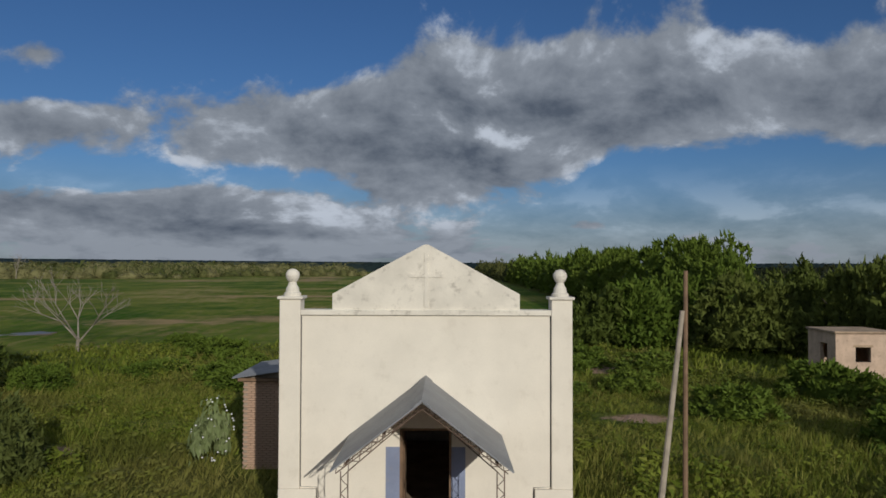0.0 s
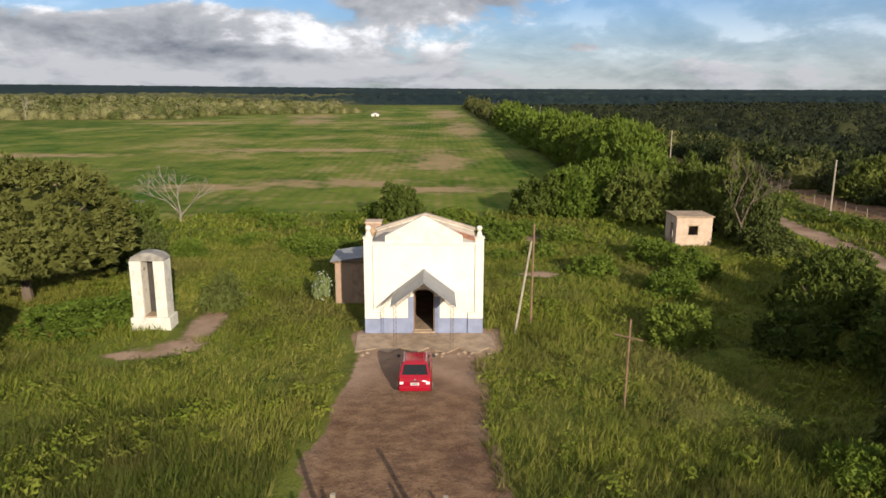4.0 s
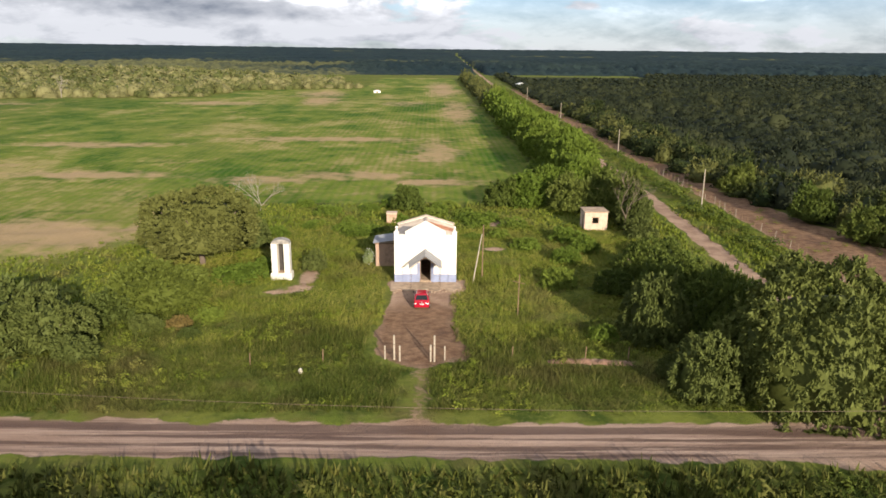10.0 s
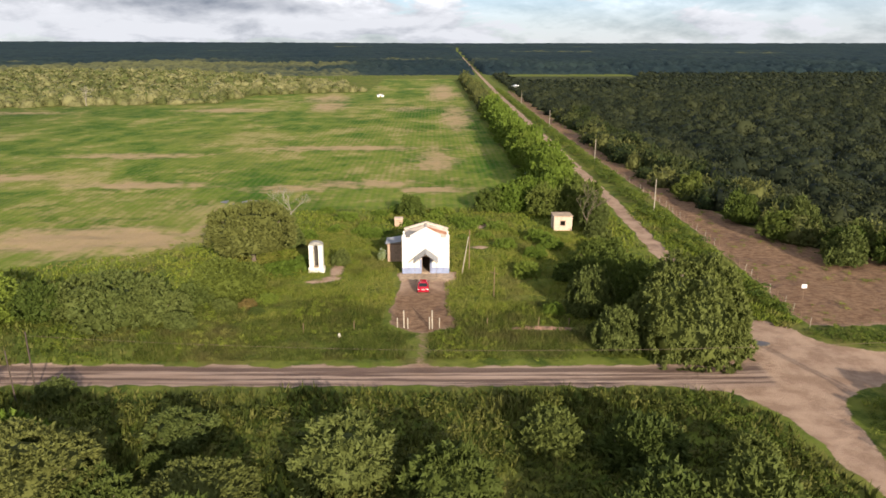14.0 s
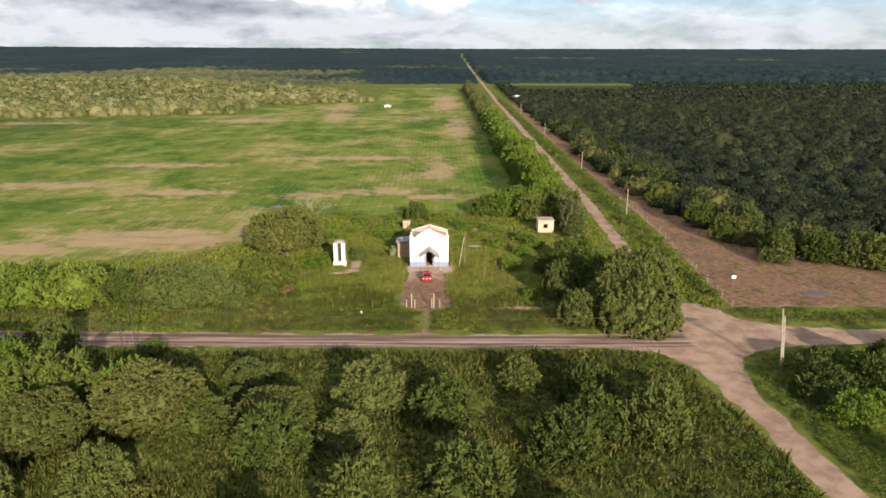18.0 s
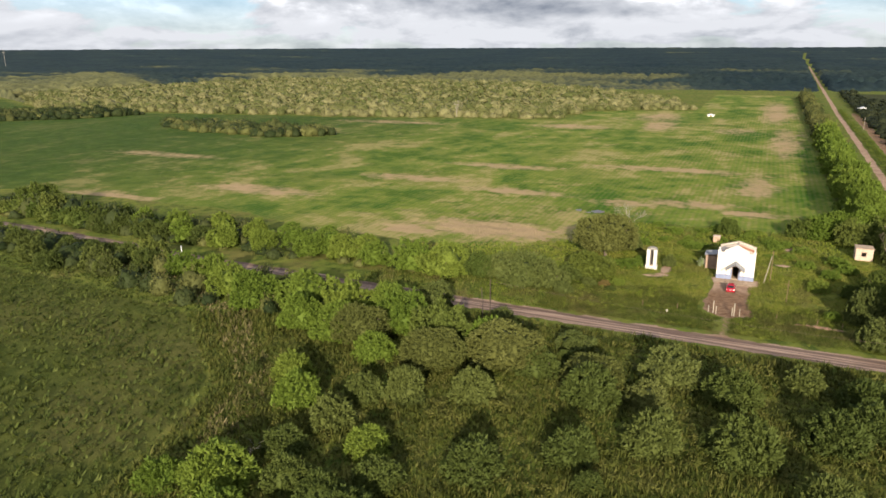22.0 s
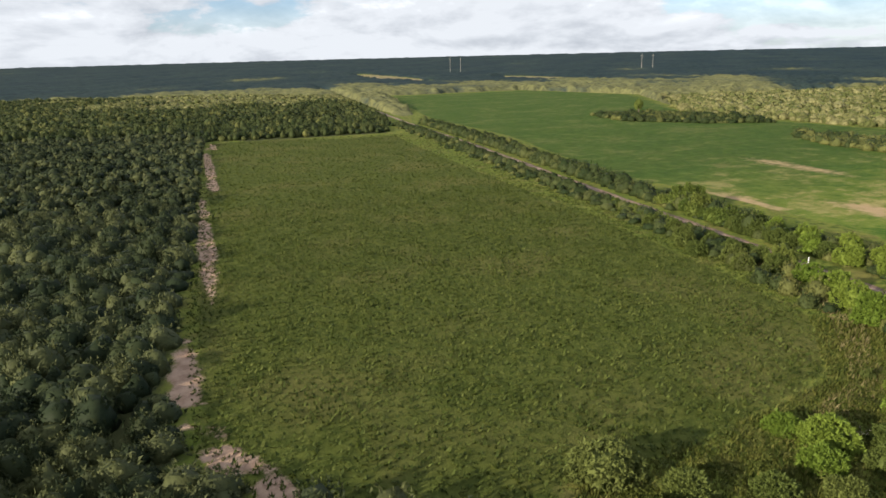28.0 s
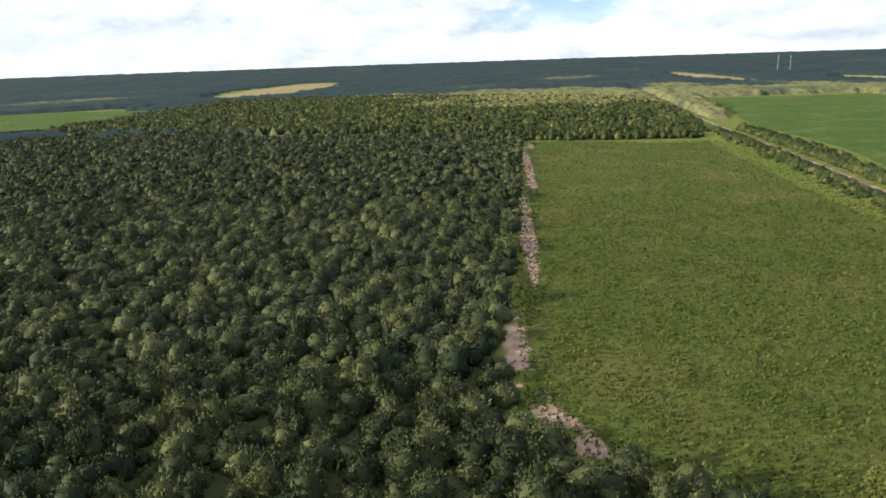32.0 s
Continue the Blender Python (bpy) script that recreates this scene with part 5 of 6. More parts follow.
# off the sunny side, and where dim, blades take the shade-darkened colour
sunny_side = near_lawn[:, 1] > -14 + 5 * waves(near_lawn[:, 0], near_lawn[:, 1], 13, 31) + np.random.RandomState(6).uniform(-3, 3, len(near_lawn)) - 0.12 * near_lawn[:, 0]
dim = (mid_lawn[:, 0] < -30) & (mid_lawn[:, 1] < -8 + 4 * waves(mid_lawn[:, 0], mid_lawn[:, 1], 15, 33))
stuff("weeds", GRASS, [stand(patchy, WEED, (0.35, 0.95), (0.35, 0.9), 310, 0.2, 0.35)], "broad-leaved weeds among the grass", "weeds")
yard_spots = scatter(YARD, 2.6, 315)
yard_spots = yard_spots[waves(yard_spots[:, 0], yard_spots[:, 1], 22, 25) > -0.2]
stuff("yard_weeds", GRASS, [stand(yard_spots, WEED, (0.3, 1.0), (0.15, 0.6), 316, 0.3, 0.7)], "sparse low weeds on the bare yard", "weeds")
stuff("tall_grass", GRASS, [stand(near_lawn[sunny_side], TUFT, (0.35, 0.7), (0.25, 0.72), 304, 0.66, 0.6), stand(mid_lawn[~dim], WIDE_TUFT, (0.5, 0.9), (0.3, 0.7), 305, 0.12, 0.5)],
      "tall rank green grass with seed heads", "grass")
stuff("long_grass", LONGGRASS_SHADED, [stand(near_lawn[~sunny_side], TUFT, (0.35, 0.8), (0.3, 0.9), 314, 0.35, 0.8), stand(mid_lawn[dim], WIDE_TUFT, (0.5, 0.9), (0.35, 0.8), 325, 0.35, 0.7)], "tall grass gone to seed beside the road, darkened as in shade", "grass")
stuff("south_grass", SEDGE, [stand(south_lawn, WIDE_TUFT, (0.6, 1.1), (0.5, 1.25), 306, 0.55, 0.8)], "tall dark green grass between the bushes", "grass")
scrub_spots = scatter([(-44, -39), (28, -40), (33, -52), (37, -90), (36, -104), (-30, -132), (-48, -132), (-52, -108), (-58, -80), (-66, -62)], 1.9, 317)
scrub_spots = scrub_spots[bare_at(scrub_spots) < 0.3]
stuff("low_scrub", SEDGE, [stand(scrub_spots, WEED, (0.6, 1.5), (0.5, 1.5), 318, 0.55, 0.9)], "low olive scrub between the bushes", "scrub")
field_tufts = scatter([(-500, -168), (-485, -22), (-213, -31), (-137, -35), (-100, -37), (-62, -74), (-50, -108), (-47, -150), (-62, -172), (-80, -181), (-139, -182), (-317, -176)], 1.25, 311, [(ROAD_EW, 5.0)])
close = field_tufts[:, 0] > -250 + 110 * np.random.RandomState(8).uniform(-1, 1, len(field_tufts))
stuff("pasture_tufts", RANK, [stand(field_tufts[close], WIDE_TUFT, (0.7, 1.4), (0.35, 0.85), 312, 0.45, 0.8), stand(field_tufts[~close][::5], WIDE_TUFT, (1.3, 2.4), (0.4, 0.9), 313, 0.5, 0.7)], "coarse olive tufts covering the pasture", "grass")
clump_spots = scatter([(-260, -168), (-260, -40), (-137, -42), (-112, -50), (-84, -60), (-62, -80), (-52, -110), (-50, -148), (-64, -168), (-99, -178), (-200, -173)], 2.7, 319)
stuff("pasture_clumps", RANK, [stand(clump_spots, WEED, (0.5, 1.2), (0.4, 0.95), 320, 0.62, 0.8)], "leafy yellow-green clumps scattered over the pasture", "weeds")
straw_spots = scatter([(-130, -38), (-112, -46), (-84, -56), (-62, -76), (-53, -98), (-49, -98), (-57, -74), (-78, -54), (-108, -42)], 1.0, 321)
stuff("straw_fringe", STRAW, [stand(straw_spots, WIDE_TUFT, (0.7, 1.3), (0.6, 1.3), 322, 0.5, 0.9)], "dry straw-coloured grass fringing the thicket", "grass")


def tube(points, r, sides=4):
    """One thin tube along points."""
    bm, rings = bmesh.new(), []
    for k, p in enumerate(points):
        way = (points[min(k + 1, len(points) - 1)] - points[max(k - 1, 0)]).normalized()
        u = way.cross(Vector((0.1, 0.9, 0.2))).normalized()
        v = way.cross(u)
        rings.append([bm.verts.new(p + r * (math.cos(2 * math.pi * q / sides) * u + math.sin(2 * math.pi * q / sides) * v)) for q in range(sides)])
    for a, b in zip(rings, rings[1:]):
        for q in range(sides):
            bm.faces.new((a[q], a[(q + 1) % sides], b[(q + 1) % sides], b[q]))
    return bm


# ---- the chapel ----
chapel = thing("chapel", 0, 0, 0, "small whitewashed village chapel with a blue-grey base", "chapel")
SILL = 0.95
# front wall with the doorway, in pieces that butt
part("front_wall", boxed(-3.0, -0.95, 0.0, 0.32, SILL, 5.42), WHITEWASH, chapel)
part("front_wall", boxed(0.95, 3.0, 0.0, 0.32, SILL, 5.42), WHITEWASH, chapel)
part("front_wall", boxed(-0.95, 0.95, 0.0, 0.32, 2.72, 5.42), WHITEWASH, chapel)
part("painted_base", boxed(-3.0, -0.95, -0.004, 0.32, 0, SILL), BLUEBAND, chapel, "blue-grey painted base")
part("painted_base", boxed(0.95, 3.0, -0.004, 0.32, 0, SILL), BLUEBAND, chapel, "blue-grey painted base")
for s in (-1, 1):
    lo, hi = sorted((s * 0.62, s * 0.95))
    part("door_surround", boxed(lo, hi, -0.012, 0.32, 0, 2.28), BLUEBAND, chapel, "blue-grey painted door jamb")
    part("door_surround", boxed(lo, hi, -0.004, 0.32, 2.28, 2.72), WHITEWASH, chapel)
    lo, hi = sorted((s * 3.0, s * 3.5))
    part("pilaster", boxed(lo, hi, -0.09, 0.40, 1.30, 5.80, 0.012), WHITEWASH, chapel)
    lo, hi = sorted((s * 2.60, s * 3.5))
    part("pilaster_foot", boxed(lo, hi, -0.12, 0.32, SILL, 1.30, 0.012), WHITEWASH, chapel)
    part("pilaster_foot", boxed(lo, hi, -0.125, 0.32, 0, SILL - 0.001, 0.008), BLUEBAND, chapel, "blue-grey painted pilaster foot")
    lo, hi = sorted((s * 2.94, s * 3.55))
    part("pilaster_cap", boxed(lo, hi, -0.14, 0.45, 5.80, 5.87, 0.015), STAINED, chapel, "weathered stone cap")
    fin = lathe(bmesh.new(), [(0.21, 0), (0.21, 0.07), (0.17, 0.09), (0.15, 0.20), (0.11, 0.27), (0.09, 0.34), (0.12, 0.37), (0.155, 0.43), (0.17, 0.50), (0.155, 0.57), (0.11, 0.63), (0.03, 0.66)], 16, (s * 3.24, 0.15, 5.87))
    part("finial", fin, STAINED, chapel, "grey weathered ball finial")
part("cornice", boxed(-3.0, 3.0, -0.07, 0.38, 5.42, 5.55, 0.012), STAINED, chapel, "stained projecting cornice")
part("pediment", prism([(-2.25, 5.55), (2.25, 5.55), (2.25, 5.93), (0.05, 7.12), (-0.05, 7.12), (-2.25, 5.93)], 0.0, 0.30), STAINED, chapel, "stained triangular gable top")
cross_mark = bmesh.new()
box(cross_mark, -0.045, 0.045, -0.022, 0.01, 5.62, 6.92)
box(cross_mark, -0.42, 0.42, -0.020, 0.01, 6.33, 6.42)
part("relief_cross", cross_mark, STAINED, chapel, "low relief plaster cross")
for s in (-1, 1):
    # thin dark tube down the pilaster's inner edge and round its foot
    line = [Vector(v) for v in ((s * 2.985, -0.015, 5.40), (s * 2.985, -0.015, 1.34), (s * 2.585, -0.03, 1.33), (s * 2.585, -0.03, 0.96))]
    part("edge_line", tube(line, 0.010), DARKBAR, chapel, "thin dark line beside the pilaster")
# nave behind the front
for s in (-1, 1):
    lo, hi = sorted((s * 3.15, s * 3.45))
    part("side_wall", boxed(lo, hi, 0.40, 9.298, 0, 4.32), OLDWHITE, chapel)
part("rear_wall", prism([(-3.45, 0), (3.45, 0), (3.45, 4.42), (0, 5.52), (-3.45, 4.42)], 9.3, 9.6), OLDWHITE, chapel)
part("floor", boxed(-3.15, 3.15, 0.32, 9.3, 0.0, 0.14), CONCRETE, chapel)
part("inner_lining", boxed(-3.15, -0.95, 0.321, 0.36, 0.14, 5.0), INSIDE, chapel)
part("inner_lining", boxed(0.95, 3.15, 0.321, 0.36, 0.14, 5.0), INSIDE, chapel)


def sheet(x0, z0, x1, z1, y0, y1, waves_n=60, deep=0.018):
    """A corrugated sheet that slopes across x, ribs running down the slope."""
    bm, n = bmesh.new(), waves_n
    rows = []
    for k in range(n + 1):
        y, dz = y0 + (y1 - y0) * k / n, deep * (1 if k % 2 else -1)
        rows.append((bm.verts.new((x0, y, z0 + dz)), bm.verts.new((x1, y, z1 + dz)), bm.verts.new((x1, y, z1 + dz - 0.02)), bm.verts.new((x0, y, z0 + dz - 0.02))))
    for p, q in zip(rows, rows[1:]):
        for a, b in ((0, 1), (1, 2), (2, 3), (3, 0)):
            bm.faces.new((p[a], q[a], q[b], p[b]))
    bm.faces.new(rows[0])
    bm.faces.new(rows[-1][::-1])
    bmesh.ops.recalc_face_normals(bm, faces=bm.faces)
    return bm


roof_l = part("roof_sheet", sheet(-3.45, 4.36, -0.02, 5.40, 0.42, 9.28, 90), PALEROOF, chapel, "faded corrugated roof sheet")
for k in range(5):
    y0, y1 = 0.42 + k * 1.77, 0.42 + (k + 1) * 1.77 - 0.004
    part("roof_sheet", sheet(0.02, 5.40 + 0.006 * (k % 2), 3.45, 4.36 + 0.006 * (k % 2), y0, y1, 18), RUST if k in (0, 1, 3) else PALEROOF, chapel, "rusty corrugated roof sheet" if k in (0, 1, 3) else "faded corrugated roof sheet")
part("ridge_cap", prism([(-0.22, 5.37), (0, 5.455), (0.22, 5.37), (0.22, 5.40), (0, 5.485), (-0.22, 5.40)], 0.42, 9.28), PALEROOF, chapel)
for s in (-1, 1):
    part("gable_coping", prism([(s * 3.56, 4.44), (0, 5.522), (0, 5.68), (s * 3.56, 4.60)], 9.22, 9.66), PALEROOF, chapel)
    part("eave_board", boxed(s * 3.49 - 0.03, s * 3.49 + 0.03, 0.42, 9.20, 4.20, 4.32), BROWNWOOD, chapel)
# doorway: frame, open leaf, threshold
for s in (-1, 1):
    part("door_frame", boxed(s * 0.60 - 0.035, s * 0.60 + 0.035, 0.02, 0.14, 0.14, 2.66), BROWNWOOD, chapel, "orange-brown wooden door frame")
part("door_frame", boxed(-0.635, 0.635, 0.02, 0.14, 2.66, 2.718), BROWNWOOD, chapel, "orange-brown wooden door frame")
leaf = part("door_leaf", boxed(-0.585, -0.54, 0.16, 1.24, 0.16, 2.62, 0.006), BROWNWOOD, chapel, "wooden door leaf standing open")
for z in (0.3, 1.35):
    part("door_panel", boxed(-0.535, -0.515, 0.28, 1.12, z, z + 0.9, 0.006), BROWNWOOD, leaf)
part("threshold", boxed(-0.66, 0.66, -0.13, 0.02, 0.0, 0.15, 0.01), CONCRETE, chapel, "pale worn doorstep")

# ---- porch: sheet roof on bent lattice frames ----
porch = thing("porch", 0, 0, 0, "grey sheet-metal porch on thin lattice frames", "porch")


def plate(x0, z0, x1, z1, y0, y1, t=0.03):
    bm = bmesh.new()
    n = Vector((-(z1 - z0), 0, x1 - x0)).normalized() * t
    ring = []
    for y in (y0, y1):
        ring.append([bm.verts.new(v) for v in ((x0, y, z0), (x1, y, z1), (x1 + n.x, y, z1 + n.z), (x0 + n.x, y, z0 + n.z))])
    a, b = ring
    bm.faces.new(a), bm.faces.new(b[::-1])
    for k in range(4):
        bm.faces.new((a[k], b[k], b[(k + 1) % 4], a[(k + 1) % 4]))
    bmesh.ops.recalc_face_normals(bm, faces=bm.faces)
    return bm


for k in range(3):
    y0, y1 = -0.012 - 1.02 * k, -0.012 - 1.02 * (k + 1) + 0.006
    part("roof_panel", plate(-1.80, 2.55, 0, 3.92, y1, y0), TIN, porch)
    part("roof_panel", plate(0, 3.92, 1.80, 2.55, y1, y0), TIN, porch)
part("ridge_strip", prism([(-0.16, 3.83), (0, 3.955), (0.16, 3.83), (0.16, 3.87), (0, 3.99), (-0.16, 3.87)], -3.09, -0.012), TIN, porch)


def lattice(points, y, gap=0.15, r=0.013):
    """Two chords along a bent line with a zigzag between them."""
    bm = bmesh.new()
    for (x0, z0), (x1, z1) in zip(points, points[1:]):
        d = Vector((x1 - x0, 0, z1 - z0))
        long, d = d.length, d.normalized()
        n = Vector((-d.z, 0, d.x)) * gap
        a = Vector((x0, y, z0))
        rod(bm, a, a + d * long, r, r, 5)
        rod(bm, a + n, a + n + d * long, r, r, 5)
        steps = max(2, int(long / gap))
        for k in range(steps):
            p, q = a + d * long * k / steps, a + d * long * (k + 1) / steps
            rod(bm, p + (n if k % 2 else n * 0), q + (n * 0 if k % 2 else n), r * 0.7, r * 0.7, 4)
    return bm


for y in (-2.5,):
    part("frame", lattice([(-1.52, 0.0), (-1.52, 2.42), (-0.02, 3.70)], y), IRON, porch, "thin rusted iron lattice frame")
    part("frame", lattice([(0.02, 3.70), (1.52, 2.42), (1.52, 0.0)], y), IRON, porch, "thin rusted iron lattice frame")
for x, z in ((-1.5, 2.66), (-0.75, 3.24), (0.75, 3.24), (1.5, 2.66)):
    part("purlin", rod(bmesh.new(), (x, -3.0, z + 0.04), (x, -0.01, z + 0.04), 0.025, 0.025, 6), IRON, porch)
part("front_truss", lattice([(-1.70, 2.52), (0, 3.78)], -3.0, 0.10, 0.012), IRON, porch)
part("front_truss", lattice([(0, 3.78), (1.70, 2.52)], -3.0, 0.10, 0.012), IRON, porch)

# ---- forecourt slab, its outer edge broken away ----
rs = random.Random(8)
slab_bm = bmesh.new()
rim = [(-3.95, -0.14), (3.95, -0.14)] + [(4.1 - k * 0.34 + rs.uniform(-0.1, 0.1), -3.0 + 0.35 * math.sin(k * 1.3) + rs.uniform(-0.18, 0.18)) for k in range(24)]
top, low = [slab_bm.verts.new((x, y, 0.055 + rs.uniform(-0.01, 0.01))) for x, y in rim], [slab_bm.verts.new((x, y, -0.1)) for x, y in rim]
slab_bm.faces.new(top), slab_bm.faces.new(low[::-1])
for k in range(len(rim)):
    q = (k + 1) % len(rim)
    slab_bm.faces.new((top[q], top[k], low[k], low[q]))
bmesh.ops.recalc_face_normals(slab_bm, faces=slab_bm.faces)
tagged(part("forecourt", slab_bm, CONCRETE), "worn tan concrete forecourt with a broken edge", "slab", kind="structure")
for k in range(46):
    x, y, d = rs.uniform(-3.4, 3.9), rs.uniform(-4.5, -3.2), rs.uniform(0.05, 0.16)
    if x < 0.2 and rs.random() < 0.6:
        continue
    v, f = ICO2 if d > 0.1 else ICO1
    rng = np.random.RandomState(900 + k)
    ob = new("rubble", mesh_of("rubble", v * (1 + rng.uniform(-0.25, 0.25, (len(v), 1))) * (d, d * rng.uniform(0.6, 1), d * 0.45), f, [CONCRETE]))
    ob.matrix_world = pose(x, y, d * 0.2, 0, 0, rs.uniform(0, 360))
    tagged(ob, "loose lump of broken concrete on the drive", "rubble", "rubble before the forecourt")

# ---- annex ----
annex = thing("annex", 0, 0, 0, "low brick lean-to beside the chapel under a sheet roof", "annex")
part("wall_core", boxed(-6.05, -3.46, 6.05, 9.25, 0, 2.93), MORTAR, annex)
part("roof", sheet(-6.35, 3.00, -3.46, 3.42, 5.75, 9.4, 50), TIN, annex, "dull blue-grey corrugated roof")
part("roof_beam", boxed(-6.2, -3.46, 5.86, 5.98, 2.86, 2.96), BROWNWOOD, annex)
part("fascia", prism([(-6.05, 2.93), (-3.46, 2.93), (-3.46, 3.34), (-6.05, 2.955)], 6.05, 9.25), MORTAR, annex)

# ---- monument ----
shrine = thing("shrine", -16.42, 0.6, 0, "tall weathered white shrine with an arched niche", "shrine")
part("plinth", boxed(-1.18, 1.18, -0.12, 1.22, -0.05, 0.80, 0.03), OLDWHITE, shrine)
for s in (-1, 1):
    lo, hi = sorted((s * 0.37, s * 1.03))
    part("pillar", boxed(lo, hi, 0.0, 1.10, 0.80, 4.25, 0.02), OLDWHITE, shrine)
part("niche_panel", boxed(-0.372, -0.355, 0.08, 0.99, 0.86, 4.25), STAINED, shrine, "stained plaster lining of the niche")
part("niche_back", boxed(-0.37, 0.37, 1.0, 1.10, 0.80, 4.25), NICHE_SHADE, shrine, "niche back coloured dark as deep shade")
arch = [(-1.03, 4.25), (1.03, 4.25)] + [(1.03 * math.cos(math.pi * k / 14), 4.25 + 0.50 * math.sin(math.pi * k / 14)) for k in range(1, 14)]
part("barrel_top", prism(arch, 0.06, 1.14), STONEGREY, shrine, "rounded weathered top")
ring = bmesh.new()
bmesh.ops.create_cone(ring, cap_ends=True, segments=18, radius1=0.11, radius2=0.11, depth=0.06, matrix=Matrix.Translation((-0.34, 0.42, 3.72)) @ Matrix.Rotation(math.pi / 2, 4, "Y"))
part("medallion", ring, STONEGREY, shrine, "dark round medallion")
part("niche_sill", boxed(-0.37, 0.37, 0.02, 1.0, 0.80, 0.86), CONCRETE, shrine)

# ---- hut ----
hut = thing("hut", 23.2, 24.2, 0, "small flat-roofed brick and plaster hut, empty window", "hut")
W, D, HT = 3.35, 3.1, 2.72
for x0, x1, z0, z1 in ((0, 1.15, 0, HT), (2.05, W, 0, HT), (1.15, 2.05, 0, 1.05), (1.15, 2.05, 1.92, HT)):
    part("front_wall", boxed(x0, x1, 0, 0.22, z0, z1), PINKPLASTER, hut)
part("side_wall", boxed(W - 0.22, W, 0.22, D, 0, HT), PINKPLASTER, hut)
for y0, y1, z0, z1 in ((0.22, 0.9, 0, HT), (1.7, D, 0, HT), (0.9, 1.7, 2.05, HT)):
    part("side_wall", boxed(0, 0.22, y0, y1, z0, z1), PINKPLASTER, hut)
part("rear_wall", boxed(0.22, W - 0.22, D - 0.22, D, 0, HT), PINKPLASTER, hut)
part("roof_slab", boxed(-0.12, W + 0.12, -0.14, D + 0.1, HT, HT + 0.13, 0.02), CONCRETE, hut)
part("floor", boxed(0.22, W - 0.22, 0.22, D - 0.22, -0.05, 0.06), CONCRETE, hut)
part("lintel", boxed(1.02, 2.18, -0.012, 0.1, 1.92, 2.06), CONCRETE, hut)

# ---- brick tank behind the chapel ----
tank = thing("water_tank", -5.3, 28.5, 0, "small square brick water tank in the undergrowth", "tank")
part("body", boxed(-0.75, 0.75, -0.75, 0.75, 0, 1.45, 0.02), BRICK, tank)
part("rim", boxed(-0.82, 0.82, -0.82, 0.82, 1.45, 1.62, 0.02), PINKPLASTER, tank)

# ---- red hatchback ----
car = thing("car", -0.32, -6.65, 0, "red three-door hatchback parked before the chapel", "car")
car.matrix_world = pose(-0.32, -6.93, 0) @ Matrix.Diagonal((1.0, 1.15, 1.06, 1.0))
# built with its tail at -y; outlines across the car at stations along it
STATIONS = ((-1.80, 0.60, 0.36, 0.60, 0.66), (-1.74, 0.74, 0.26, 0.74, 0.84), (-1.60, 0.79, 0.22, 0.82, 0.89), (-1.2, 0.81, 0.20, 0.86, 0.90), (-0.6, 0.82, 0.19, 0.87, 0.90), (0.45, 0.82, 0.19, 0.86, 0.90),
            (0.90, 0.81, 0.20, 0.82, 0.88), (1.35, 0.78, 0.22, 0.72, 0.78), (1.65, 0.72, 0.25, 0.60, 0.66), (1.80, 0.58, 0.32, 0.48, 0.54))
body = bmesh.new()
rings = []
for y, w, lo, mid, hi in STATIONS:
    pts = [(-w * 0.86, lo), (-w, lo + 0.14), (-w, mid - 0.12), (-w * 0.96, mid), (-w * 0.88, hi), (-w * 0.4, hi + 0.02), (w * 0.4, hi + 0.02), (w * 0.88, hi), (w * 0.96, mid), (w, mid - 0.12), (w, lo + 0.14), (w * 0.86, lo)]
    rings.append([body.verts.new((x, y, z)) for x, z in pts])
for p, q in zip(rings, rings[1:]):
    for k in range(12):
        body.faces.new((p[k], p[(k + 1) % 12], q[(k + 1) % 12], q[k]))
body.faces.new(rings[0]), body.faces.new(rings[-1][::-1])
bmesh.ops.recalc_face_normals(body, faces=body.faces)
for f in body.faces:
    f.smooth = True
part("body", body, CARPAINT, car)
# the cabin: four leaning faces and a domed roof
BELT = [Vector(v) for v in ((-0.74, -1.70, 0.88), (0.74, -1.70, 0.88), (0.74, 0.86, 0.88), (-0.74, 0.86, 0.88))]
EAVE = [Vector(v) for v in ((-0.60, -1.26, 1.36), (0.60, -1.26, 1.36), (0.58, -0.02, 1.37), (-0.58, -0.02, 1.37))]
DOME = [Vector(v) for v in ((-0.46, -1.08, 1.43), (0.46, -1.08, 1.43), (0.45, -0.22, 1.44), (-0.45, -0.22, 1.44))]
cabin = bmesh.new()
tiers = [[cabin.verts.new(v) for v in tier] for tier in (BELT, EAVE, DOME)]
for p, q in zip(tiers, tiers[1:]):
    for k in range(4):
        cabin.faces.new((p[k], p[(k + 1) % 4], q[(k + 1) % 4], q[k]))
cabin.faces.new(tiers[-1])
bmesh.ops.recalc_face_normals(cabin, faces=cabin.faces)
roof_edges = [e for e in cabin.edges if all(v.co.z > 1.3 for v in e.verts)]
bmesh.ops.bevel(cabin, geom=roof_edges, offset=0.035, segments=2, affect="EDGES")
part("cabin", cabin, CARPAINT, car)


def pane(corners, t=0.012):
    """A thin raised pane over four corners, counter-clockwise from outside."""
    bm = bmesh.new()
    c = [Vector(v) for v in corners]
    n = (c[1] - c[0]).cross(c[3] - c[0]).normalized() * t
    a, b = [bm.verts.new(v - n * 0.5) for v in c], [bm.verts.new(v + n) for v in c]
    bm.faces.new(b)
    bm.faces.new(a[::-1])
    for k in range(4):
        bm.faces.new((a[k], a[(k + 1) % 4], b[(k + 1) % 4], b[k]))
    return bm


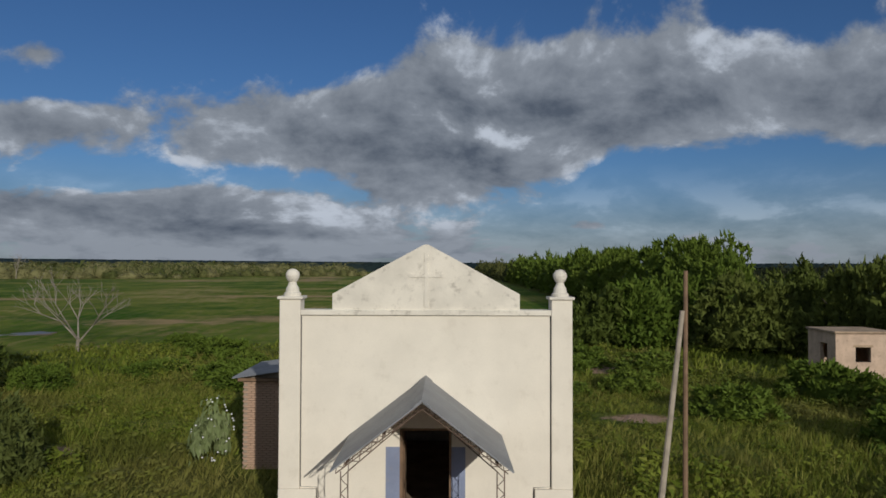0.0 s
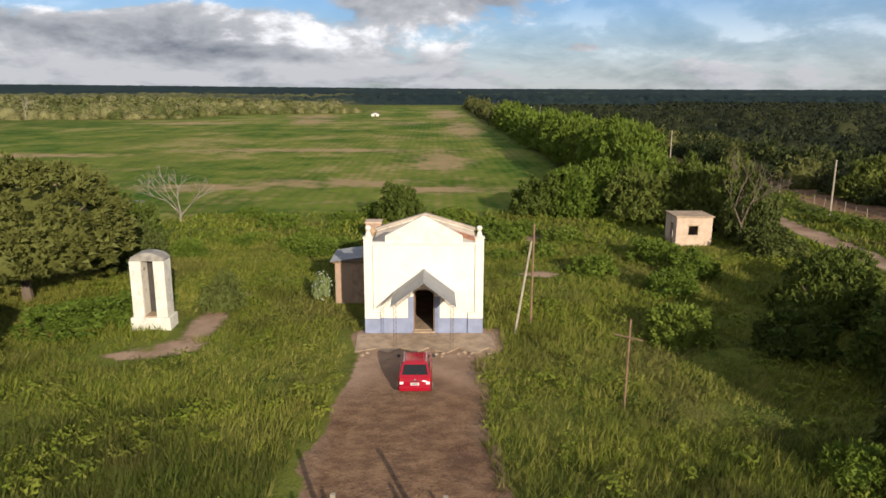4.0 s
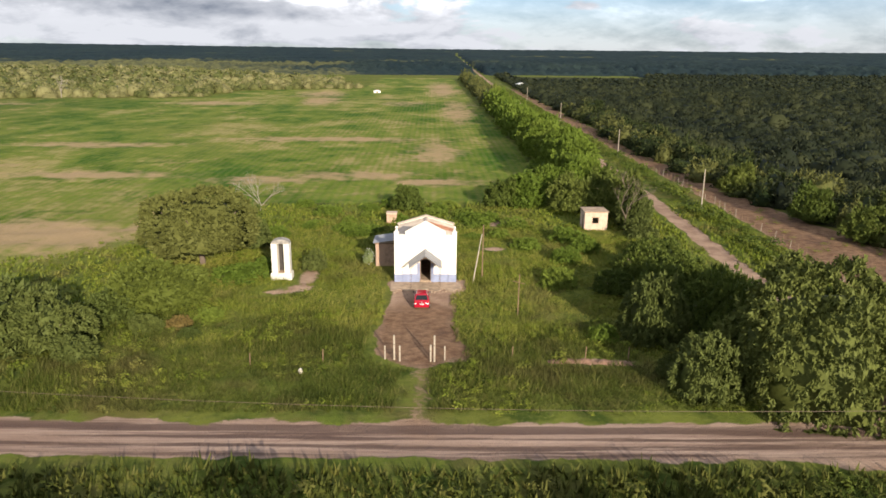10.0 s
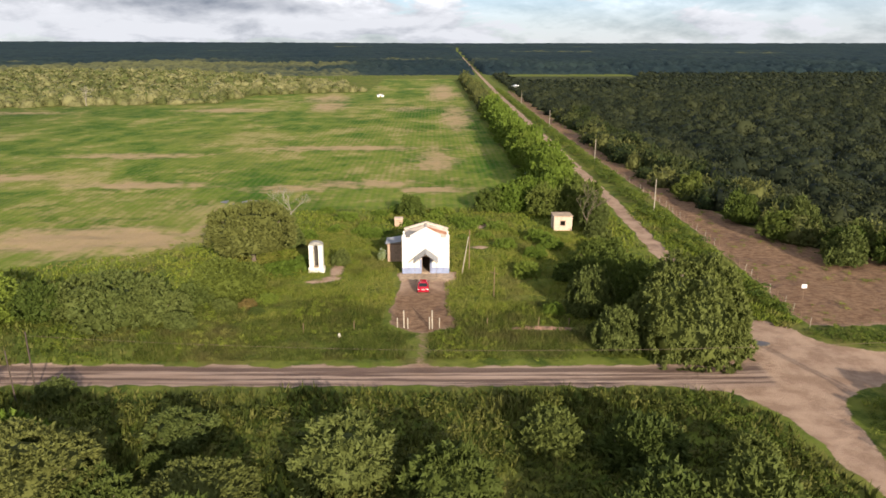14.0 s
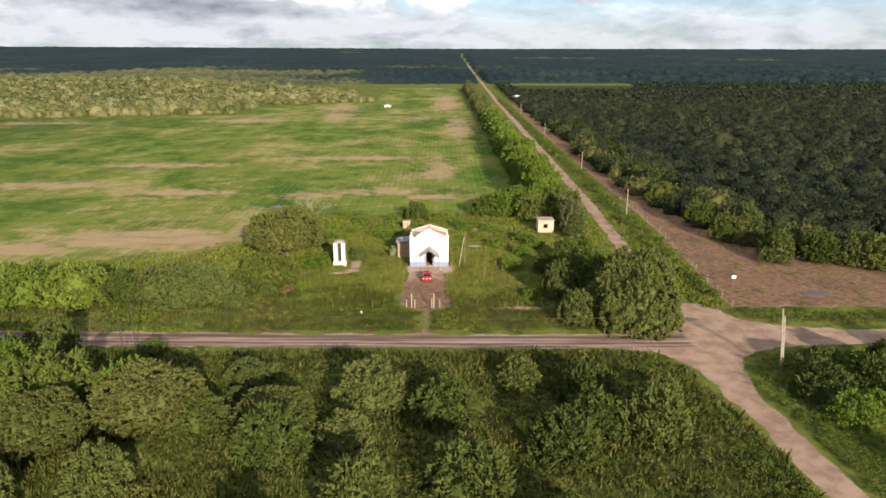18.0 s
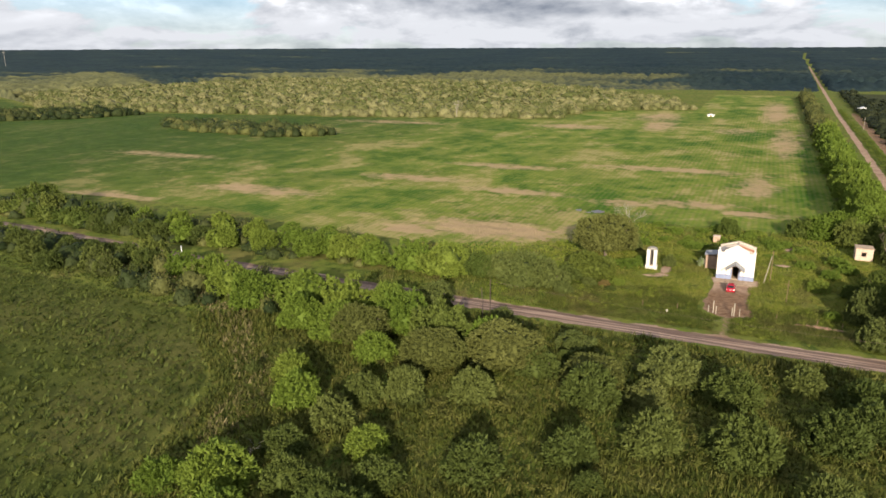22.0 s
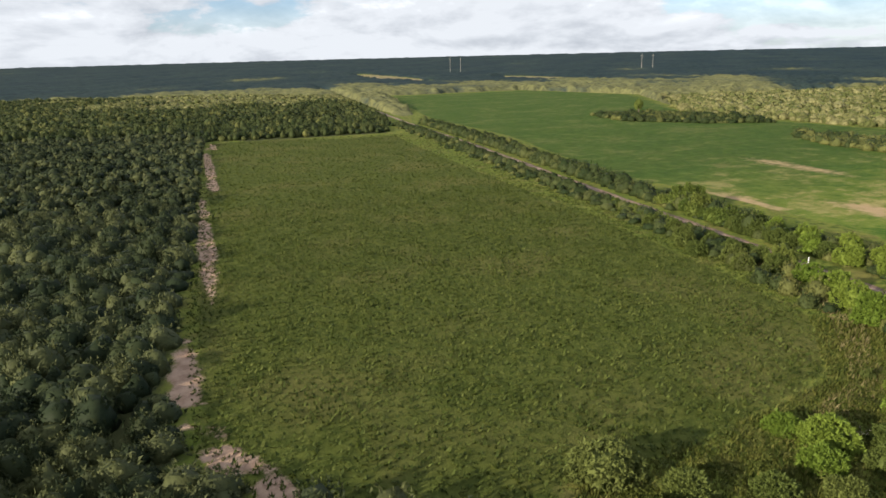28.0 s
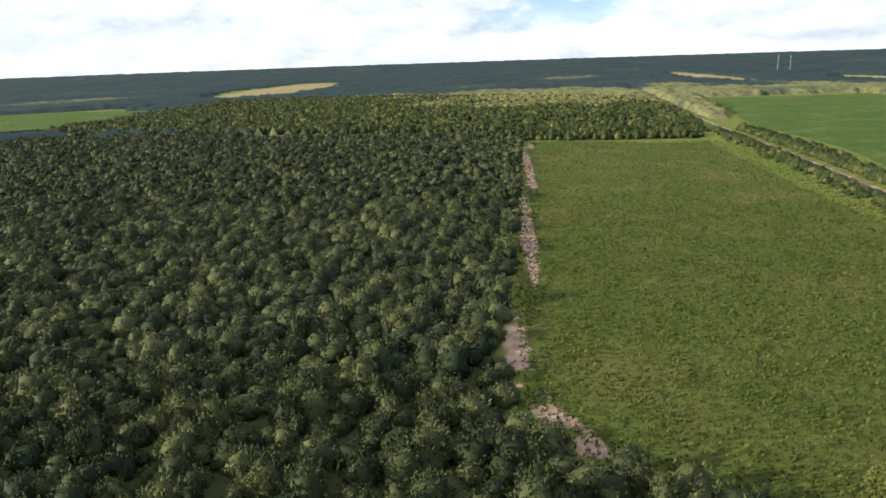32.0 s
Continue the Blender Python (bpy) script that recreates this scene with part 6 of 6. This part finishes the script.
def on_face(k, u0, u1, v0, v1):
    """Corners on a leaning face of the cabin, as shares of its width and height."""
    def at(u, v):
        lo, hi = BELT[k].lerp(BELT[(k + 1) % 4], u), EAVE[k].lerp(EAVE[(k + 1) % 4], u)
        return lo.lerp(hi, v)
    return [at(u0, v0), at(u1, v0), at(u1, v1), at(u0, v1)]


part("rear_window", pane(on_face(0, 0.07, 0.93, 0.18, 0.90)), GLASSDARK, car, "dark rear window")
part("windscreen", pane(on_face(2, 0.05, 0.95, 0.08, 0.95)), GLASSDARK, car, "dark windscreen")
for k in (1, 3):
    for u0, u1 in ((0.14, 0.42), (0.46, 0.86)):
        part("side_window", pane(on_face(k, u0 if k == 1 else 1 - u1, u1 if k == 1 else 1 - u0, 0.16, 0.86)), GLASSDARK, car, "dark side window")
for s in (-1, 1):
    part("tail_lamp", pane([(s * 0.63 - 0.10, -1.765, 0.56), (s * 0.63 + 0.10, -1.765, 0.56), (s * 0.63 + 0.08, -1.70, 0.86), (s * 0.63 - 0.07, -1.70, 0.86)], 0.03), TAILRED, car, "red tail lamp")
    part("headlamp", pane([(s * 0.52 + 0.15, 1.70, 0.50), (s * 0.52 - 0.15, 1.76, 0.50), (s * 0.52 - 0.13, 1.66, 0.64), (s * 0.52 + 0.13, 1.60, 0.64)], 0.03), PLATEWHITE, car, "clear headlamp")
    part("mirror", boxed(s * 0.88 - 0.085, s * 0.88 + 0.085, 0.48, 0.60, 0.90, 1.03, 0.025), BLACKTRIM, car)
    for y in (-1.18, 1.14):
        wheel = part("wheel", lathe(bmesh.new(), [(0.17, 0.0), (0.25, 0.01), (0.28, 0.05), (0.28, 0.13), (0.25, 0.17), (0.17, 0.18)], 20), RUBBER, car, "black tyre")
        wheel.matrix_basis = pose(s * 0.74 - 0.09, y, 0.28, 0, 90, 0)
        hub = part("rim", lathe(bmesh.new(), [(0.165, 0.0), (0.15, 0.02), (0.06, 0.035), (0.03, 0.04)], 14), CHROME, wheel, "grey metal rim")
        hub.matrix_basis = pose(0, 0, 0.17) if s > 0 else pose(0, 0, 0.01, 180, 0, 0)
part("rear_bumper", boxed(-0.76, 0.76, -1.87, -1.66, 0.27, 0.52, 0.05), CARPAINT, car)
part("front_bumper", boxed(-0.70, 0.70, 1.66, 1.84, 0.28, 0.46, 0.05), BLACKTRIM, car)
plate_ob = part("number_plate", boxed(-0.20, 0.20, -1.83, -1.80, 0.56, 0.67), PLATEWHITE, car, "white plate with a dark bar")
part("plate_bar", boxed(-0.15, 0.15, -1.838, -1.83, 0.595, 0.645), DARKBAR, plate_ob)
part("tailgate_trim", boxed(-0.26, 0.26, -1.80, -1.72, 0.70, 0.735, 0.01), BLACKTRIM, car)
part("wiper", rod(bmesh.new(), (0.0, -1.665, 0.97), (0.30, -1.56, 1.08), 0.012, 0.008, 5), BLACKTRIM, car)
for x in (-0.53, 0.53):
    part("roof_rail", rod(bmesh.new(), (x, -1.16, 1.42), (x, -0.10, 1.43), 0.022, 0.022, 6), CHROME, car, "pale metal roof rail")
    part("reverse_lamp", pane([(x * 1.18 - 0.09, -1.79, 0.60), (x * 1.18 + 0.09, -1.79, 0.60), (x * 1.18 + 0.08, -1.77, 0.70), (x * 1.18 - 0.08, -1.77, 0.70)], 0.03), PLATEWHITE, car, "clear reversing lamp")
part("rear_badge", boxed(-0.05, 0.05, -1.80, -1.735, 0.77, 0.83, 0.01), CHROME, car)

# ---- gate posts, cross, poles ----
for x, y, h, r in ((-2.5, -20.9, 2.25, 0.08), (-2.02, -21.2, 1.4, 0.071), (0.6, -21.3, 1.55, 0.071), (0.92, -21.3, 2.4, 0.08), (-3.3, -20.8, 1.25, 0.06), (1.8, -21.0, 1.3, 0.06)):
    post = thing("gate_post", x, y, 0, "bleached square wooden gate post beside the drive" if r > 0.07 else "thin bleached fence post beside the drive", "post", "gate posts")
    part("shaft", boxed(-r, r, -r, r, -0.3, h, 0.015), POSTWOOD, post)
    part("notch", boxed(-r * 0.8, r * 0.8, -r - 0.012, r + 0.012, h * 0.62, h * 0.62 + 0.05), IRON, post, "rusty wire band")
cross = thing("wooden_cross", 9.3, -10.3, 0, "tall rough wooden cross standing in the grass", "cross", turn=-38)
part("upright", rod(bmesh.new(), (0, 0, -0.3), (0.05, 0, 4.3), 0.055, 0.045, 8), BROWNWOOD, cross)
part("arm", rod(bmesh.new(), (-0.66, -0.07, 3.46), (0.70, -0.07, 3.44), 0.042, 0.038, 8), BROWNWOOD, cross)
pole = thing("pole", 6.5, 0.9, 0, "upright grey-brown wooden pole beside the chapel", "pole")
part("shaft", rod(bmesh.new(), (0, 0, -0.4), (0.04, 0, 6.5), 0.07, 0.055, 9), BROWNWOOD, pole)
lean = thing("leaning_pole", 5.35, -0.4, 0, "bleached pole leaning against another pole", "pole")
part("shaft", rod(bmesh.new(), (0, 0, -0.2), (1.02, 1.05, 5.5), 0.08, 0.06, 9), POSTWOOD, lean)


def dead_tree(name, x, y, h, seed, label, reach=0.5, mat=DEADWOOD, fork=0.3):
    """A bare pale tree: forked limbs that thin out."""
    ob, rng = thing(name, x, y, 0, label, "dead tree"), random.Random(seed)

    def grow(bm, p, way, long, r, depth):
        q = p + way * long
        rod(bm, p, q, r, r * 0.62, 6)
        if depth:
            for k in range(rng.choice((2, 3))):
                turned = (way + Vector((rng.uniform(-1, 1), rng.uniform(-1, 1), rng.uniform(-0.2, 0.6))) * 0.75).normalized()
                grow(bm, q, turned, long * rng.uniform(0.6, 0.85), r * 0.6, depth - 1)
    part("trunk", rod(bmesh.new(), (0, 0, -0.2), (0.1, 0, h * fork), h * 0.018, h * 0.013, 8), mat, ob)
    for k in range(4):
        a = 1.57 * k + rng.uniform(-0.5, 0.5)
        bm = bmesh.new()
        grow(bm, Vector((0.1, 0, h * fork * rng.uniform(0.6, 1.0))), Vector((math.cos(a) * reach, math.sin(a) * reach, 1)).normalized(), h * 0.24, h * 0.0095, 4)
        part("limb", bm, mat, ob)
    return ob


dead_tree("dead_tree", -27.0, 36.1, 8.2, 4, "bare bleached dead tree at the field edge", 1.0, DEADWOOD, 0.14)
dead_tree("dead_tree", 29.1, 24.1, 8.6, 6, "tall grey half-dead tree beside the hut", 0.6, BARK)
dead_tree("dead_tree", -47.4, -91.6, 3.4, 7, "bleached fallen snag among the bushes", 1.6)
dead_tree("dead_tree", -186, 292, 11.5, 9, "pale bare tree standing before the woods", 0.35)
tall = thing("tall_tree", -519, 192, 0, "single tall dark tree above the grove", "tree")
v, f = crown(401, 8, 60, 0.16, base=0.2)
part_ob = new("crown", mesh_of("crown", v * (4.5, 4.5, 15), f, [LEAVES]))
part_ob.parent = tall
part("trunk", rod(bmesh.new(), (0, 0, -0.3), (0, 0, 8), 0.5, 0.3, 8), BARK, tall)


def power_pole(x, y, h, label, arm=True, lean_x=0.0, mat=POSTWOOD, r=0.12):
    ob = thing("power_pole", x, y, 0, label, "pole", "poles along the road")
    part("shaft", rod(bmesh.new(), (0, 0, -0.4), (lean_x, 0, h), r, r * 0.75, 9), mat, ob)
    if arm:
        part("crossarm", boxed(lean_x - 0.6, lean_x + 0.6, -0.05, 0.05, h - 0.5, h - 0.38), POSTWOOD, ob)
        for dx in (-0.5, 0.5):
            part("insulator", lathe(bmesh.new(), [(0.03, 0), (0.05, 0.04), (0.05, 0.1), (0.02, 0.14)], 8, (lean_x + dx, 0, h - 0.38)), PLATEWHITE, ob)
    return ob


power_pole(44.5, -42.6, 7.9, "pale concrete power pole beside the crossing", False, -0.75)
power_pole(44.9, -42.2, 6.8, "shorter pole leaning beside the power pole", False, -0.6)
power_pole(-38.5, -36.6, 6.4, "dark slim power pole beside the road", False, 0.0, DARKWOOD, 0.09)
power_pole(-38.9, -39.2, 5.6, "dark slim stay pole beside the road", False, -0.2, DARKWOOD, 0.08)
power_pole(-112.6, -33.5, 3.6, "short white post beside the road west", False, 0.0, PLATEWHITE)
for x, y in ((46.3, 39.7), (47.5, 100), (49, 190), (51, 300)):
    power_pole(x, y, 6.6, "pale power pole on the road bank", False)
wire = thing("power_line", 0, 0, 0, "thin overhead wire along the road", "wire")
for (x0, y0, z0), (x1, y1, z1) in (((-38.5, -36.6, 6.0), (43.8, -42.6, 7.4)),):
    bm = tube([Vector((x0 + (x1 - x0) * k / 16, y0 + (y1 - y0) * k / 16, z0 + (z1 - z0) * k / 16 - 4.8 * (k / 16) * (1 - k / 16))) for k in range(17)], 0.012)
    part("span", bm, IRON, wire)
# sign in the yard
sign = thing("sign", 50.9, -11.7, 0, "small white board on a thin post", "sign")
part("post", rod(bmesh.new(), (0, 0, -0.2), (0, 0, 2.0), 0.04, 0.04, 6), BROWNWOOD, sign)
part("board", boxed(-0.35, 0.35, -0.05, -0.02, 1.5, 2.05, 0.01), PLATEWHITE, sign, "white board")
# fence between road bank and yard
fence = thing("fence", 0, 0, 0, "old wire fence with bleached posts along the bank", "fence")
rf = random.Random(12)
last = None
line = [(46.9, -21.4), (47.9, -4.5), (49.2, 17), (49.8, 45), (49.6, 80)]
for (x0, y0), (x1, y1) in zip(line, line[1:]):
    n = int(math.hypot(x1 - x0, y1 - y0) / 2.2)
    for k in range(n):
        s = k / n
        x, y, h = x0 + (x1 - x0) * s, y0 + (y1 - y0) * s, rf.uniform(1.1, 1.45)
        part("post", rod(bmesh.new(), (x, y, -0.2), (x + rf.uniform(-0.15, 0.15), y, h), 0.045, 0.035, 6), BROWNWOOD if rf.random() < 0.45 else POSTWOOD, fence)
        if last:
            for z in (0.45, 0.8, 1.1):
                part("wire", rod(bmesh.new(), (*last, z), (x, y, z), 0.006, 0.006, 3), IRON, fence)
        last = (x, y)
# pylons far off
for x, y, h in ((-2046, 583, 48), (-1788, 1080, 46)):
    z0 = float(rise(np.array([x]), np.array([y]))[0])
    for dx in (-14, 14):
        ob = thing("pylon", x + dx * 0.5, y + dx, z0, "far grey power-line pylon", "pylon", "far pylons")
        part("mast", rod(bmesh.new(), (0, 0, -1), (0, 0, h), 0.6, 0.35, 6), STONEGREY, ob)
        part("crossarm", boxed(-6, 6, -0.5, 0.5, h - 8, h - 7.4), STONEGREY, ob)
stone = thing("stone", -10.0, -23.6, 0, "pale stone lying in the grass", "stone")
v, f = ICO2
rng = np.random.RandomState(3)
ob = new("block", mesh_of("block", v * (1 + rng.uniform(-0.15, 0.15, (len(v), 1))) * (0.2, 0.16, 0.3) + (0, 0, 0.2), f, [ROCK]))
ob.parent = stone

# ---- flowering shrub beside the annex ----
PALE_LEAF = foliage("pale_leaves", (0.20, 0.25, 0.10), (0.30, 0.35, 0.16), (0.42, 0.45, 0.26), True)
shrub = thing("flowering_shrub", -6.9, 5.6, 0, "pale shrub with white blossom beside the annex", "shrub")
v, f = crown(501, 6, 120, 0.11, base=0.05)
ob = new("leaves", mesh_of("leaves", v * (0.75, 0.7, 2.5), f, [PALE_LEAF]))
ob.parent = shrub
rng = np.random.RandomState(44)
way = rng.normal(size=(40, 3))
way = way / np.linalg.norm(way, axis=1)[:, None] * (0.66, 0.62, 1.0) + (0, 0, 1.4)
bv, bf = ICO1
ob = new("blossom", mesh_of("blossom", (way[:, None] + bv[None] * 0.035).reshape(-1, 3), (bf[None] + (np.arange(40) * len(bv))[:, None, None]).reshape(-1, 3), [PLATEWHITE]))
ob.parent = shrub

# ---- bricks of the annex: front and outer side ----
rb = random.Random(21)
brick_shapes = []
for k in range(5):
    bm = boxed(-0.12, 0.12, -0.03, 0.03, -0.033, 0.033, 0.006)
    for vert in bm.verts:
        vert.co += Vector((rb.uniform(-0.004, 0.004), rb.uniform(-0.003, 0.003), rb.uniform(-0.003, 0.003)))
    me = bpy.data.meshes.new("brick")
    bm.to_mesh(me)
    bm.free()
    me.materials.append(BRICK)
    brick_shapes.append(me)
for course in range(38):
    z = 0.04 + course * 0.0765
    for k in range(4):
        x = -5.92 + (k + 0.5 * (course % 2)) * 0.252
        ob = new("brick", rb.choice(brick_shapes))
        ob.parent = annex
        ob.matrix_basis = pose(x, 6.035 + rb.uniform(-0.006, 0.004), z, 0, 0, 0)
    for k in range(4):
        ob = new("brick", rb.choice(brick_shapes))
        ob.parent = annex
        ob.matrix_basis = pose(-6.062 + rb.uniform(-0.006, 0.004), 6.22 + (k + 0.5 * (course % 2)) * 0.252, z, 0, 0, 90)
rest_v, rest_f = [], []
unit_v = np.array([(x, y, z) for x in (-0.12, 0.12) for y in (-0.03, 0.03) for z in (-0.033, 0.033)])
unit_f = np.array([(0, 1, 3, 2), (4, 6, 7, 5), (0, 4, 5, 1), (2, 3, 7, 6), (0, 2, 6, 4), (1, 5, 7, 3)])
for course in range(38):
    for k in range(4, 10):
        x = -5.92 + (k + 0.5 * (course % 2)) * 0.252
        if x < -3.6:
            rest_f.append(unit_f + 8 * len(rest_v))
            rest_v.append(unit_v + (x, 6.035 + rb.uniform(-0.006, 0.004), 0.04 + course * 0.0765))
ob = new("brickwork", mesh_of("brickwork", np.concatenate(rest_v), np.concatenate(rest_f), [BRICK]))
ob.parent = annex
tagged(ob, "shaded brick courses", kind="stuff")

# ---- low bank of red earth beside the drive ----
rng = np.random.RandomState(61)
u, w = np.meshgrid(np.linspace(0, 1, 46), np.linspace(-1, 1, 11))
hump = np.clip(1 - w * w, 0, 1) * np.clip(np.minimum(u, 1 - u) * 8, 0, 1) * (0.20 + 0.07 * np.sin(u * 31) + rng.uniform(-0.07, 0.07, u.shape))
bank_xyz = np.stack([10.3 + u * 7.6, -21.4 + w * 0.55 + 0.25 * np.sin(u * 5) + rng.uniform(-0.05, 0.05, u.shape), hump - 0.06], 2).reshape(-1, 3)
k = (np.arange(10)[:, None] * 46 + np.arange(45)[None]).ravel()
tagged(new("earth_bank", mesh_of("earth_bank", bank_xyz, np.stack([k, k + 1, k + 47, k + 46], 1), [CLAYBANK])), "low crumbling bank of bare red earth", "earth bank")

# ---- puddles ----
for x, y, a, b, label in ((-40.5, 50.0, 4.0, 2.2, "shallow pond lying in the crop field"), (38.6, -26.3, 1.1, 0.7, "small muddy puddle at the crossing"), (63.2, -14.9, 2.4, 1.2, "muddy puddle in the bare yard")):
    bm, rp = bmesh.new(), random.Random(int(x))
    ring = [(a * math.cos(k * 0.2618) * (1 + rp.uniform(-0.12, 0.12)), b * math.sin(k * 0.2618) * (1 + rp.uniform(-0.12, 0.12))) for k in range(24)]
    top, low = [bm.verts.new((u, v, 0.05)) for u, v in ring], [bm.verts.new((u, v, -0.2)) for u, v in ring]
    bm.faces.new(top), bm.faces.new(low[::-1])
    for k in range(24):
        q = (k + 1) % 24
        bm.faces.new((top[q], top[k], low[k], low[q]))
    ob = part("puddle", bm, WATER)
    ob.matrix_world = pose(x, y, 0.0)
    tagged(ob, label, "puddle", kind="structure")


# ---- small far buildings ----
def far_house(x, y, w, d, h, turn, label, roof_mat, wall_mat):
    ob = thing("far_house", x, y, 0, label, "house", "far buildings", turn=turn)
    part("walls", boxed(-w / 2, w / 2, -d / 2, d / 2, -0.2, h), wall_mat, ob)
    bm = prism([(-w / 2 - 0.4, h), (w / 2 + 0.4, h), (0, h + w * 0.18)], -d / 2 - 0.4, d / 2 + 0.4)
    part("roof", bm, roof_mat, ob)
    part("door", boxed(-0.5, 0.5, -d / 2 - 0.03, -d / 2 + 0.02, 0, 2.0), BROWNWOOD, ob)
    for k in (-1, 1):
        part("window", boxed(k * w * 0.3 - 0.5, k * w * 0.3 + 0.5, -d / 2 - 0.03, -d / 2 + 0.02, 1.0, 2.0), DARKBAR, ob)
    return ob


far_house(61.5, 412, 6, 5, 2.8, 8, "small far house with a white roof beside the road", PLATEWHITE, OLDWHITE)
far_house(-31, 352, 4, 2.6, 1.0, 4, "low white shed at the far field edge", PLATEWHITE, WHITEWASH)
far_house(86.7, 793, 12, 8, 3.0, 0, "far farm building with a pale roof", TIN, OLDWHITE)

# ---- stray fence posts near the drive ----
for x, y, h in ((13.8, -21.1, 1.3), (7.6, -20.6, 1.1), (17.5, -21.0, 1.2), (-8.5, -21.5, 1.2), (-14.5, -22.0, 1.1)):
    post = thing("fence_post", x, y, 0, "thin grey fence post standing in the grass", "post", "stray fence posts")
    part("shaft", rod(bmesh.new(), (0, 0, -0.2), (0.05, 0.02, h), 0.05, 0.04, 7), BROWNWOOD, post)
